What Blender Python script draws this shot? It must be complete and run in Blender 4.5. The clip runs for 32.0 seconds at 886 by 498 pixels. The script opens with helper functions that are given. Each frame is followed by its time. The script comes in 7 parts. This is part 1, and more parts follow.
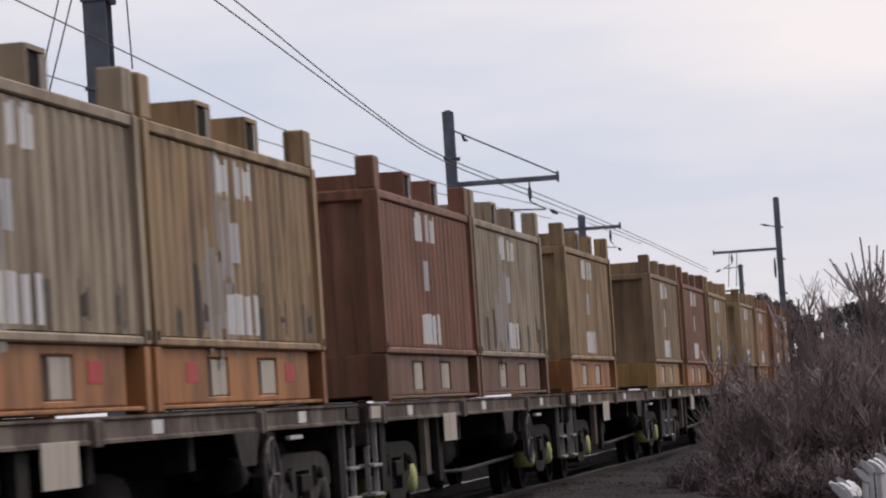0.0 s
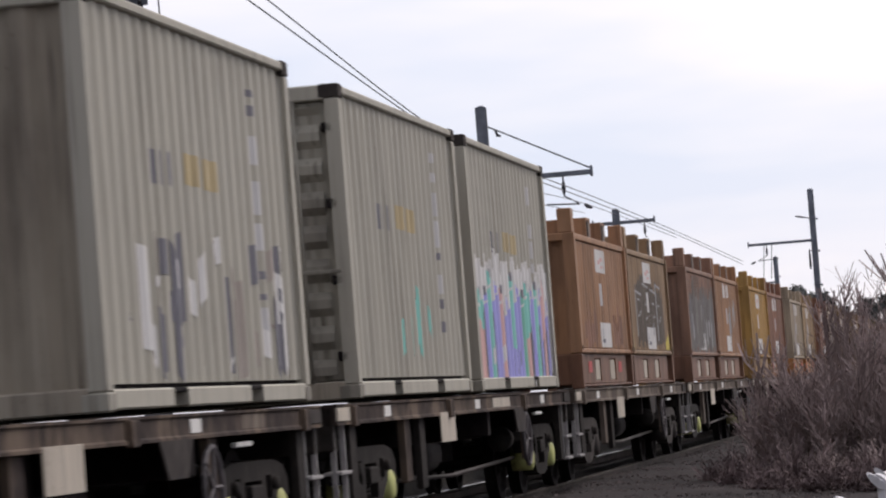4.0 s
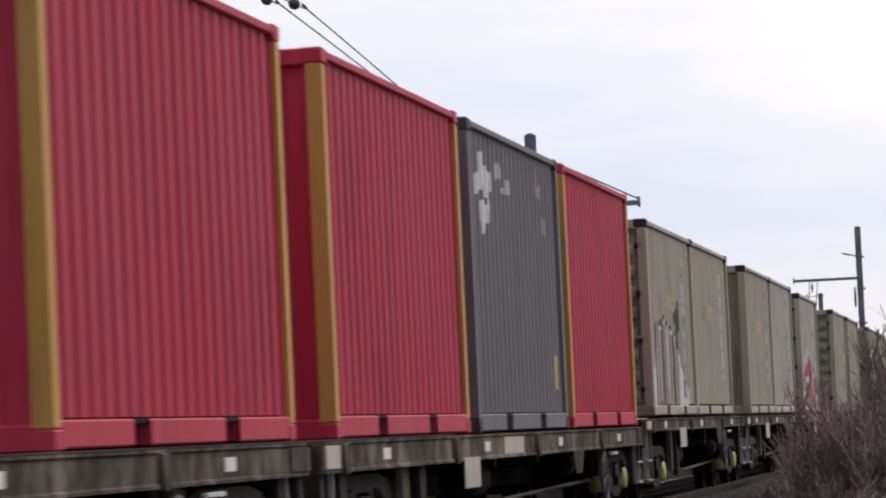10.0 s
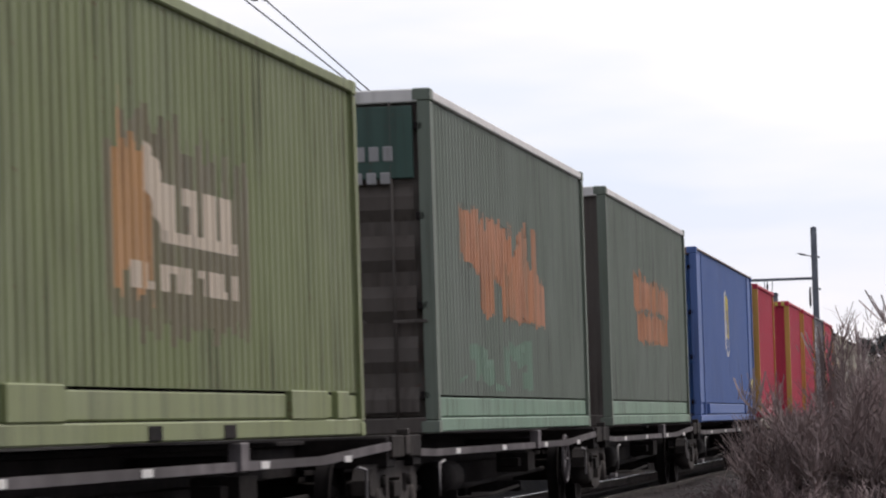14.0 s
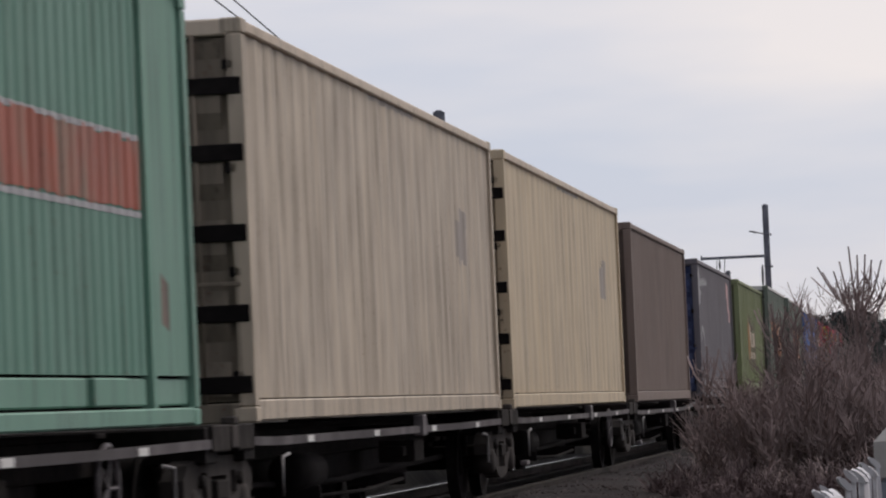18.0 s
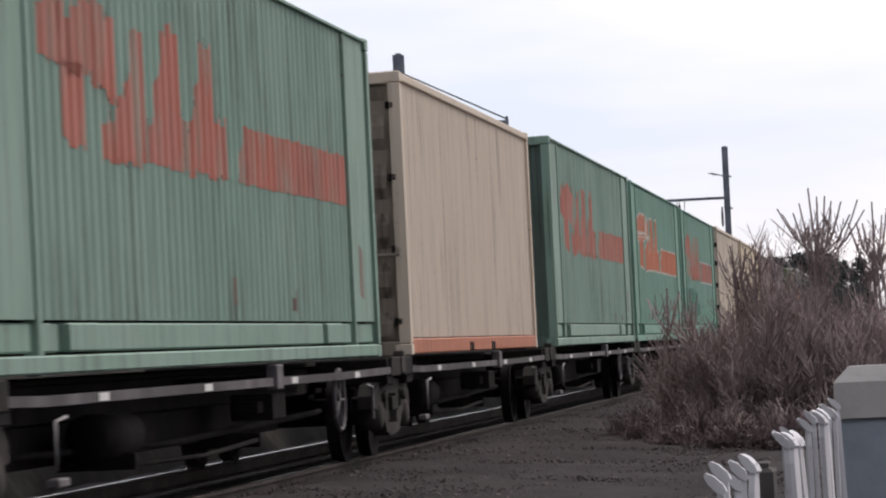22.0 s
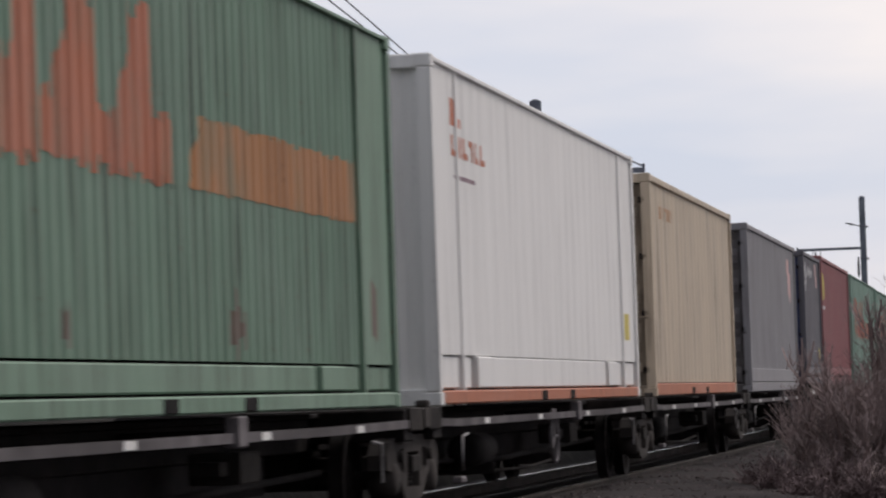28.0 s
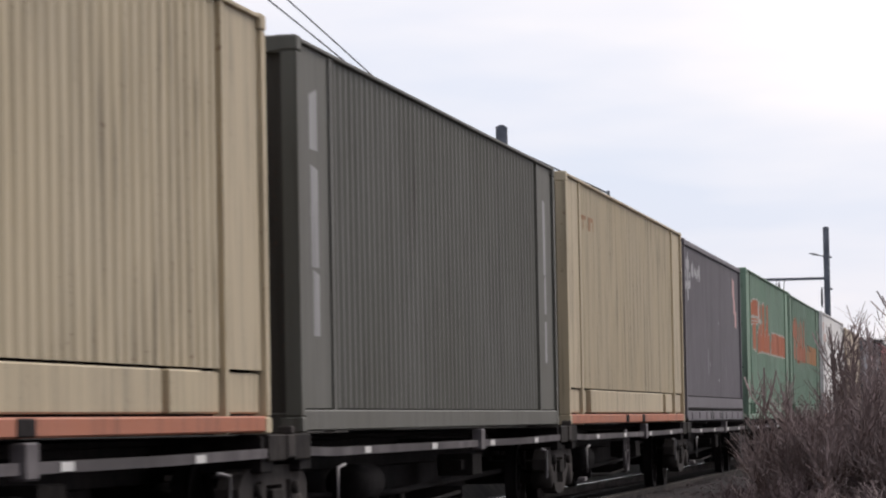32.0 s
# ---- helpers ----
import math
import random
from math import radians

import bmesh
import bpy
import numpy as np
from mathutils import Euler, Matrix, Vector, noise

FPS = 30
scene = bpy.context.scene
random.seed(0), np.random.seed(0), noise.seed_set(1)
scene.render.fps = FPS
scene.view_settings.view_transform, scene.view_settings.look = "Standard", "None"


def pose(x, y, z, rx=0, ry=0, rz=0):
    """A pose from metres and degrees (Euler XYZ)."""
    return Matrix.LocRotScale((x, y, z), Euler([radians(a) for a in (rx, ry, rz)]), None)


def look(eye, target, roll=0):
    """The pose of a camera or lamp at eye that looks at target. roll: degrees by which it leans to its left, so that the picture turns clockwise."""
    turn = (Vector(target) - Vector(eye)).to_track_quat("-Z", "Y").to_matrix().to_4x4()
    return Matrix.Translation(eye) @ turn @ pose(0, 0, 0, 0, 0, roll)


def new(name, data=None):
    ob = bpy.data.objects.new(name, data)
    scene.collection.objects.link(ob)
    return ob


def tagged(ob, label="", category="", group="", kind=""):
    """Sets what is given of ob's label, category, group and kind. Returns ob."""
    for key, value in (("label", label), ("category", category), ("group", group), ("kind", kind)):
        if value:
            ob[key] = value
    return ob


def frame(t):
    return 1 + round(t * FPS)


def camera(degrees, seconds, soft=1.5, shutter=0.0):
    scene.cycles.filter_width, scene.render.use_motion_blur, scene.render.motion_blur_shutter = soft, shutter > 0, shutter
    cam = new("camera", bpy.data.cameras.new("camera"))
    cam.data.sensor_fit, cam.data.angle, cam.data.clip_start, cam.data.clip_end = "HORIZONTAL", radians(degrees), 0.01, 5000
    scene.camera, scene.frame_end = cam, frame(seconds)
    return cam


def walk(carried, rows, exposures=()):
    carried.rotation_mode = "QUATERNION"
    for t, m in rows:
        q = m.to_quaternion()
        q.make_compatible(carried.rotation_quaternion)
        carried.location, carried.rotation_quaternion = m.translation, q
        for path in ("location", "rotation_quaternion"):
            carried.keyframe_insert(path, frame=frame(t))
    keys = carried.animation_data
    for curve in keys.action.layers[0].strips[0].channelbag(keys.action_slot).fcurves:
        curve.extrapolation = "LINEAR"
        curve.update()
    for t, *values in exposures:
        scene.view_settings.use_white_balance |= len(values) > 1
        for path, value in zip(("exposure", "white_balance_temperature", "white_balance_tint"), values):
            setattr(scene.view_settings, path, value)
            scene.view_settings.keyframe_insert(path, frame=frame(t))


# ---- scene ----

PATH = [
    (0, 9.118, 2.483, -3.726),
    (0.5, 8.845, 2.343, -3.746),
    (1, 9.042, 2.706, -4.123),
    (1.5, 9.062, 2.591, -3.872),
    (2, 9.562, 2.414, -4.269),
    (2.5, 9.698, 2.297, -4.143),
    (3, 9.606, 2.481, -4.535),
    (3.5, 9.746, 2.462, -4.456),
    (5.5, 9.208, 2.656, -4.194),
    (6, 9.729, 2.984, -3.929),
    (6.5, 10.686, 3.084, -3.613),
    (7, 11.743, 3.153, -3.164),
    (7.5, 11.369, 3.252, -2.670),
    (8, 10.187, 3.622, -3.004),
    (8.5, 9.474, 3.393, -2.882),
    (9, 9.697, 3.361, -2.755),
    (9.5, 9.980, 3.115, -2.711),
    (10, 10.353, 2.902, -2.589),
    (10.5, 10.783, 2.826, -2.142),
    (11, 10.927, 2.873, -2.585),
    (11.5, 10.646, 3.036, -2.580),
    (12, 10.519, 3.117, -2.442),
    (12.5, 10.426, 3.286, -1.976),
    (13, 9.925, 3.309, -2.018),
    (13.5, 9.735, 3.012, -1.690),
    (14, 9.669, 2.787, -1.750),
    (14.5, 9.820, 2.665, -0.828),
    (15, 10.140, 2.673, -0.960),
    (15.5, 10.135, 2.740, -0.779),
    (17.5, 8.769, 2.524, -2.380),
    (18, 8.933, 2.473, -2.474),
    (18.5, 9.148, 2.419, -2.475),
    (19, 8.686, 2.341, -2.477),
    (19.5, 8.481, 2.290, -2.864),
    (20, 8.286, 2.183, -2.704),
    (20.5, 8.252, 2.036, -2.798),
    (21, 8.278, 1.842, -2.638),
    (21.5, 8.345, 1.663, -3.094),
    (22, 8.347, 1.555, -2.742),
    (22.5, 8.419, 1.600, -2.811),
    (23, 8.460, 1.864, -2.541),
    (23.5, 8.609, 2.034, -2.678),
    (24, 8.660, 2.152, -2.395),
    (24.5, 8.803, 2.389, -2.460),
    (25, 9.015, 2.494, -2.220),
    (25.5, 9.121, 2.539, -2.296),
    (27.5, 9.256, 2.360, -1.973),
    (28, 10.433, 2.356, -1.909),
    (28.5, 11.562, 2.588, -1.766),
    (29, 11.897, 2.835, -1.887),
    (29.5, 11.279, 3.111, -2.447),
    (30, 10.859, 3.212, -1.376),
    (30.5, 10.264, 3.018, -1.784),
    (31, 10.166, 2.922, -1.644),
    (31.5, 10.119, 2.829, -1.372),
    (32, 9.861, 2.723, -1.063),
]

EYE = 1.05                       # the lens above the rail heads
FACE = -5.385                    # the near sides of the containers, abreast of the camera
SPEED = 18.424
DRIFT = [-0.00,0.13,0.18,-0.06,-0.43,-0.59,-0.52,-1.28,-1.55,-1.68,-1.85,-2.22,-2.63,-2.64,-2.77,-3.20,-3.58]


def aim(yaw, pitch, roll):
    return pose(0, 0, EYE, 90 + pitch, 0, yaw) @ pose(0, 0, 0, 0, 0, roll)


cam = camera(13.83, 32.0, soft=2.1, shutter=0.2)
LIGHTNESS = [(0, -0.36), (1, -0.25), (2, -0.25), (3, -0.05), (6, -0.1), (8, -0.15), (9, -0.43), (10, -0.1), (11, 0), (14, 0), (15, 0.25), (18, -0.48), (19, -0.2), (20, -0.2), (21, -0.12), (22, 0), (23, 0.1), (24, 0.2), (25, 0.15),
             (28, -0.35), (29, -0.05), (30, 0), (31, -0.25), (32, -0.1)]
walk(cam, [(t, aim(a, b, c)) for t, a, b, c in PATH], [(t, e, 6500, 16 if t < 4 else 14) for t, e in LIGHTNESS])


# ---- world and light ----
def sky():
    w = bpy.data.worlds.new("sky")
    scene.world = w
    w.use_nodes = True
    nt = w.node_tree
    nt.nodes.clear()
    out, bg = nt.nodes.new("ShaderNodeOutputWorld"), nt.nodes.new("ShaderNodeBackground")
    nish = nt.nodes.new("ShaderNodeTexSky")
    nish.sky_type, nish.sun_disc = "NISHITA", False
    nish.sun_elevation, nish.sun_rotation = radians(24), radians(20)
    co, mp = nt.nodes.new("ShaderNodeTexCoord"), nt.nodes.new("ShaderNodeMapping")
    mp.inputs["Scale"].default_value = (1.0, 1.0, 4.5)
    cloud = nt.nodes.new("ShaderNodeTexNoise")
    cloud.inputs["Scale"].default_value, cloud.inputs["Detail"].default_value = 3.2, 5
    ramp = nt.nodes.new("ShaderNodeValToRGB")
    ramp.color_ramp.elements[0].position, ramp.color_ramp.elements[1].position = 0.38, 0.62
    ramp.color_ramp.elements[0].color = (7.0, 7.9, 9.5, 1)
    ramp.color_ramp.elements[1].color = (10.8, 10.4, 10.4, 1)
    mix = nt.nodes.new("ShaderNodeMix")
    mix.data_type = "RGBA"
    mix.inputs["Factor"].default_value = 0.88
    nt.links.new(co.outputs["Generated"], mp.inputs["Vector"])
    nt.links.new(mp.outputs["Vector"], cloud.inputs["Vector"])
    nt.links.new(cloud.outputs["Fac"], ramp.inputs["Fac"])
    nt.links.new(nish.outputs["Color"], mix.inputs["A"])
    nt.links.new(ramp.outputs["Color"], mix.inputs["B"])
    # the cloud is thinner towards the sun and thicker behind
    sep = nt.nodes.new("ShaderNodeSeparateXYZ")
    thin = nt.nodes.new("ShaderNodeMapRange")
    thin.interpolation_type = "SMOOTHSTEP"
    for k, v in (("From Min", -0.75), ("From Max", 0.65), ("To Min", 0.68), ("To Max", 1.0)):
        thin.inputs[k].default_value = v
    far = nt.nodes.new("ShaderNodeVectorMath")
    far.operation = "SCALE"
    nt.links.new(co.outputs["Generated"], sep.inputs["Vector"])
    nt.links.new(sep.outputs["Y"], thin.inputs["Value"])
    nt.links.new(mix.outputs["Result"], far.inputs[0])
    nt.links.new(thin.outputs["Result"], far.inputs["Scale"])
    nt.links.new(far.outputs["Vector"], bg.inputs["Color"])
    bg.inputs["Strength"].default_value = 0.105
    nt.links.new(bg.outputs["Background"], out.inputs["Surface"])


sky()
sun = new("sun", bpy.data.lights.new("sun", "SUN"))
sun.data.energy, sun.data.angle, sun.data.color = 2.05, radians(28), (1.0, 0.94, 0.86)
sun.matrix_world = look((34, 42, 60), (0, 0, 0))


# ---- materials ----
def shader(name, rough=0.6, metal=0.0):
    m = bpy.data.materials.new(name)
    m.use_nodes = True
    nt = m.node_tree
    b = nt.nodes["Principled BSDF"]
    b.inputs["Roughness"].default_value, b.inputs["Metallic"].default_value = rough, metal
    return m, nt, b


def node(nt, kind, **values):
    n = nt.nodes.new(kind)
    for k, v in values.items():
        n.inputs[k].default_value = v
    return n


def coords(nt, scale):
    co, mp = nt.nodes.new("ShaderNodeTexCoord"), nt.nodes.new("ShaderNodeMapping")
    mp.inputs["Scale"].default_value = scale
    nt.links.new(co.outputs["Object"], mp.inputs["Vector"])
    return mp.outputs["Vector"]


def blend(nt, fac, a, b):
    m = nt.nodes.new("ShaderNodeMix")
    m.data_type = "RGBA"
    for sock, v in (("Factor", fac), ("A", a), ("B", b)):
        if isinstance(v, bpy.types.NodeSocket):
            nt.links.new(v, m.inputs[sock])
        elif sock == "Factor":
            m.inputs[sock].default_value = v
        else:
            m.inputs[sock].default_value = (*v, 1)
    return m.outputs["Result"]


def band(nt, value, lo, hi):
    r = node(nt, "ShaderNodeMapRange", **{"From Min": lo, "From Max": hi})
    nt.links.new(value, r.inputs["Value"])
    return r.outputs["Result"]


def noise_of(nt, vec, scale, detail=4.0):
    n = node(nt, "ShaderNodeTexNoise", Scale=scale, Detail=detail)
    nt.links.new(vec, n.inputs["Vector"])
    return n.outputs["Fac"]


PAINTS, COLORS = {}, {}


def paint(name, color, grime=0.35, rust=0.15, fade=0.15, rough=0.62, rust_color=(0.13, 0.055, 0.03), stain=0.0, under=None):
    """Weathered enamel on steel: faded patches, vertical dirt runs and specks of rust."""
    if name in PAINTS:
        return PAINTS[name]
    m, nt, b = shader(name, rough)
    b.inputs["Specular IOR Level"].default_value = 0.32
    spot = node(nt, "ShaderNodeObjectInfo")
    add = nt.nodes.new("ShaderNodeVectorMath")
    add.operation = "ADD"
    co = nt.nodes.new("ShaderNodeTexCoord")
    nt.links.new(co.outputs["Object"], add.inputs[0])
    mul = nt.nodes.new("ShaderNodeMath")
    mul.operation, mul.inputs[1].default_value = "MULTIPLY", 40.0
    nt.links.new(spot.outputs["Random"], mul.inputs[0])
    nt.links.new(mul.outputs[0], add.inputs[1])
    streak = nt.nodes.new("ShaderNodeMapping")
    streak.inputs["Scale"].default_value = (1.0, 1.0, 0.09)
    nt.links.new(add.outputs[0], streak.inputs["Vector"])
    big, runs = noise_of(nt, add.outputs[0], 0.5, 3), noise_of(nt, streak.outputs[0], 5.0, 5)
    fine = noise_of(nt, add.outputs[0], 22.0, 3)
    pale = tuple(min(1, c * 0.75 + 0.16) for c in color)
    dirt = tuple(c * 0.42 + 0.012 for c in color)
    c = blend(nt, band(nt, big, 0.35, 0.75), color, tuple(x * (1 - fade) + y * fade for x, y in zip(color, pale)))
    f = band(nt, runs, 0.48, 0.78)
    k = nt.nodes.new("ShaderNodeMath")
    k.operation, k.inputs[1].default_value = "MULTIPLY", grime
    nt.links.new(f, k.inputs[0])
    c = blend(nt, k.outputs[0], c, dirt)
    drip = nt.nodes.new("ShaderNodeMapping")
    drip.inputs["Scale"].default_value = (1.0, 1.0, 0.035)
    nt.links.new(add.outputs[0], drip.inputs["Vector"])
    thin = nt.nodes.new("ShaderNodeMath")
    thin.operation = "MULTIPLY"
    nt.links.new(band(nt, noise_of(nt, drip.outputs[0], 17.0, 4), 0.5, 0.68), thin.inputs[0])
    nt.links.new(band(nt, noise_of(nt, add.outputs[0], 0.9, 3), 0.38, 0.66), thin.inputs[1])
    weak = nt.nodes.new("ShaderNodeMath")
    weak.operation, weak.inputs[1].default_value = "MULTIPLY", min(1.0, grime * 1.25)
    nt.links.new(thin.outputs[0], weak.inputs[0])
    c = blend(nt, weak.outputs[0], c, tuple(0.5 * x + y for x, y in zip(dirt, (0.022, 0.013, 0.010))))
    if stain:
        blot = nt.nodes.new("ShaderNodeMapping")
        blot.inputs["Scale"].default_value = (1.0, 1.0, 0.4)
        nt.links.new(add.outputs[0], blot.inputs["Vector"])
        s1 = nt.nodes.new("ShaderNodeMath")
        s1.operation, s1.inputs[1].default_value = "MULTIPLY", stain
        nt.links.new(band(nt, noise_of(nt, blot.outputs[0], 2.3, 6), 0.44, 0.66), s1.inputs[0])
        c = blend(nt, s1.outputs[0], c, tuple(0.38 * x + y for x, y in zip(color, (0.018, 0.010, 0.009))))
        s2 = nt.nodes.new("ShaderNodeMath")
        s2.operation, s2.inputs[1].default_value = "MULTIPLY", stain * 0.45
        nt.links.new(band(nt, noise_of(nt, blot.outputs[0], 6.5, 5), 0.58, 0.72), s2.inputs[0])
        c = blend(nt, s2.outputs[0], c, tuple(min(1, 0.9 * x + 0.045) for x in color))
    if under:
        rub = nt.nodes.new("ShaderNodeMapping")
        rub.inputs["Scale"].default_value = (1.0, 1.0, 0.3)
        nt.links.new(add.outputs[0], rub.inputs["Vector"])
        u1 = nt.nodes.new("ShaderNodeMath")
        u1.operation, u1.inputs[1].default_value = "MULTIPLY", 0.6
        nt.links.new(band(nt, noise_of(nt, rub.outputs[0], 3.2, 6), 0.5, 0.7), u1.inputs[0])
        c = blend(nt, u1.outputs[0], c, under)
    sp = nt.nodes.new("ShaderNodeMath")
    sp.operation = "MULTIPLY"
    nt.links.new(band(nt, fine, 0.62, 0.70), sp.inputs[0])
    nt.links.new(band(nt, runs, 0.5, 0.7), sp.inputs[1])
    sq = nt.nodes.new("ShaderNodeMath")
    sq.operation, sq.inputs[1].default_value = "MULTIPLY", min(1.0, rust * 3)
    nt.links.new(sp.outputs[0], sq.inputs[0])
    c = blend(nt, sq.outputs[0], c, rust_color)
    nt.links.new(c, b.inputs["Base Color"])
    bump = node(nt, "ShaderNodeBump", Strength=0.12, Distance=0.01)
    nt.links.new(big, bump.inputs["Height"])
    nt.links.new(bump.outputs[0], b.inputs["Normal"])
    PAINTS[name] = m
    COLORS[name] = color
    return m


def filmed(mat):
    """Darker copy for the boxes' ends: shade in the paint, with road and brake dirt."""
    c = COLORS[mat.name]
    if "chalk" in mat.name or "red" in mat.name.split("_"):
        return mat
    # khaki ends take their shade from a darker tone, with stains on top
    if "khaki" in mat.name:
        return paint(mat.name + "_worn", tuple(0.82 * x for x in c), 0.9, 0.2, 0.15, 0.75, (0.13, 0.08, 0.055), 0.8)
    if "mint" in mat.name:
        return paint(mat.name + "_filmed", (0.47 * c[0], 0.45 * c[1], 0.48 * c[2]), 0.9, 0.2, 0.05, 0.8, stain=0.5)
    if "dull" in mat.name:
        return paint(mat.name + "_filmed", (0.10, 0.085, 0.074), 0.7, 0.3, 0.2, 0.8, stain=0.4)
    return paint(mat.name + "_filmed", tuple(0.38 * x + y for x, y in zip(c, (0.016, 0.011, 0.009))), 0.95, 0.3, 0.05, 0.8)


def grainy(name, a, b_, scale, rough=0.85, bump=0.4, dist=0.02, metal=0.0, gloss=0.12):
    m, nt, b = shader(name, rough, metal)
    b.inputs["Specular IOR Level"].default_value = gloss
    vec = coords(nt, (1, 1, 1))
    n1, n2 = noise_of(nt, vec, scale, 6), noise_of(nt, vec, scale * 0.12, 3)
    c = blend(nt, band(nt, n1, 0.3, 0.7), a, b_)
    c = blend(nt, band(nt, n2, 0.4, 0.7), c, tuple(x * 0.6 for x in a))
    nt.links.new(c, b.inputs["Base Color"])
    bp = node(nt, "ShaderNodeBump", Strength=bump, Distance=dist)
    nt.links.new(n1, bp.inputs["Height"])
    nt.links.new(bp.outputs[0], b.inputs["Normal"])
    return m


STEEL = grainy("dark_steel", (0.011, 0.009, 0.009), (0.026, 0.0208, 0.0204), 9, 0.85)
BOGIE = grainy("bogie_iron", (0.018, 0.0155, 0.0145), (0.046, 0.039, 0.035), 7, 0.85)


def patchy(name, dark, mid, light):
    """Steel under dried dirt, with pale patches where old paint and plates still show."""
    m, nt, b = shader(name, 0.85)
    b.inputs["Specular IOR Level"].default_value = 0.12
    vec = coords(nt, (1, 1, 1))
    long = coords(nt, (0.5, 1.0, 0.6))
    c = blend(nt, band(nt, noise_of(nt, vec, 6, 5), 0.35, 0.65), dark, mid)
    c = blend(nt, band(nt, noise_of(nt, long, 1.5, 2), 0.50, 0.60), c, light)
    c = blend(nt, band(nt, noise_of(nt, long, 2.9, 4), 0.56, 0.70), c, dark)
    nt.links.new(c, b.inputs["Base Color"])
    return m


SILL = patchy("sill_taupe", (0.075, 0.058, 0.048), (0.128, 0.102, 0.085), (0.205, 0.168, 0.138))
SILLB = patchy("sill_brown", (0.032, 0.024, 0.022), (0.070, 0.052, 0.045), (0.150, 0.112, 0.085))
SILLC = patchy("sill_mottled", (0.035, 0.028, 0.023), (0.105, 0.085, 0.068), (0.185, 0.155, 0.122))
CAST = grainy("cast_iron", (0.042, 0.036, 0.034), (0.088, 0.076, 0.069), 6, 0.85)
RAILBAR = grainy("galvanised", (0.035, 0.029, 0.027), (0.13, 0.113, 0.106), 2.5, 0.6)
WHITE = paint("reflector_white", (0.72, 0.70, 0.67), 0.3, 0.02)
RAIL = grainy("rail_steel", (0.045, 0.036, 0.031), (0.09, 0.072, 0.062), 12, 0.7)
SHINE, _nt, _b = shader("rail_head", 0.22, 1.0)
_b.inputs["Base Color"].default_value = (0.42, 0.40, 0.39, 1)
BALLAST = grainy("ballast", (0.0245, 0.0203, 0.0203), (0.051, 0.0425, 0.042), 5, 0.95, 0.5, 0.03)
CONCRETE = grainy("concrete", (0.05, 0.045, 0.042), (0.11, 0.10, 0.095), 10, 0.9)
MAST = grainy("mast_steel", (0.17, 0.185, 0.22), (0.24, 0.26, 0.30), 5, 0.6)
SIDEBAR = grainy("worn_galvanised", (0.075, 0.065, 0.067), (0.235, 0.213, 0.217), 2.2, 0.55)
WIRE = grainy("wire", (0.075, 0.075, 0.085), (0.12, 0.12, 0.13), 30, 0.6)
P_TUNNEL = paint("tunnel_pale", (0.50, 0.44, 0.36), 0.6, 0.3)
YELLOW = paint("cap_yellow", (0.46, 0.47, 0.17), 0.6, 0.2)
HAZE = grainy("pale_bar", (0.24, 0.225, 0.22), (0.42, 0.40, 0.395), 3, 0.6)


# ---- the line ----
def bend(s):
    """How far the track has swung from its first line, and its slope, s metres ahead."""
    u = s + 10.71
    if u <= 0:
        return 0.0, 0.0
    v = min(u, 116.0)
    slope = -0.4048e-3 * v + 1.7508e-6 * v * v
    return -0.2024e-3 * v * v + 0.5836e-6 * v ** 3 + max(u - 116, 0) * slope, slope


MID = FACE - 1.219


def on_track(s, side=0.0, z=0.0):
    off, slope = bend(s)
    return pose(MID + off, s, z, 0, 0, math.degrees(-math.atan(slope))) @ Matrix.Translation((side, 0, 0))


def gone(t):
    return SPEED * t + float(np.interp(t, np.arange(0, 33, 2.0), DRIFT))


# ---- mesh helpers ----
MESHES = {}


def mesh_from(name, verts, faces, mat, smooth=False):
    me = bpy.data.meshes.new(name)
    me.from_pydata(verts, [], faces)
    me.materials.append(mat)
    if smooth:
        me.shade_smooth()
    me.update()
    return me


def boxes(name, items, mat, key=None):
    """One mesh of boxes with slightly cut edges. Items: x0, x1, y0, y1, z0, z1."""
    if key is not None and (key, mat.name) in MESHES:
        return MESHES[key, mat.name]
    vs, fs = [], []
    for x0, x1, y0, y1, z0, z1 in items:
        c = min(0.012, 0.2 * min(x1 - x0, y1 - y0, z1 - z0))
        n = len(vs)
        for z, g in ((z0, c), (z0 + c, 0), (z1 - c, 0), (z1, c)):
            vs += [(x0 + g, y0 + g, z), (x1 - g, y0 + g, z), (x1 - g, y1 - g, z), (x0 + g, y1 - g, z)]
        fs.append((n + 3, n + 2, n + 1, n))
        for r in range(3):
            for i in range(4):
                a, b = n + 4 * r + i, n + 4 * r + (i + 1) % 4
                fs.append((a, b, b + 4, a + 4))
        fs.append((n + 12, n + 13, n + 14, n + 15))
    me = mesh_from(name, vs, fs, mat)
    if key is not None:
        MESHES[key, mat.name] = me
    return me


def put(name, me, parent, label="", at=None):
    ob = new(name, me)
    ob.parent = parent
    if at is not None:
        ob.matrix_basis = at
    if label:
        ob["label"] = label
    return ob


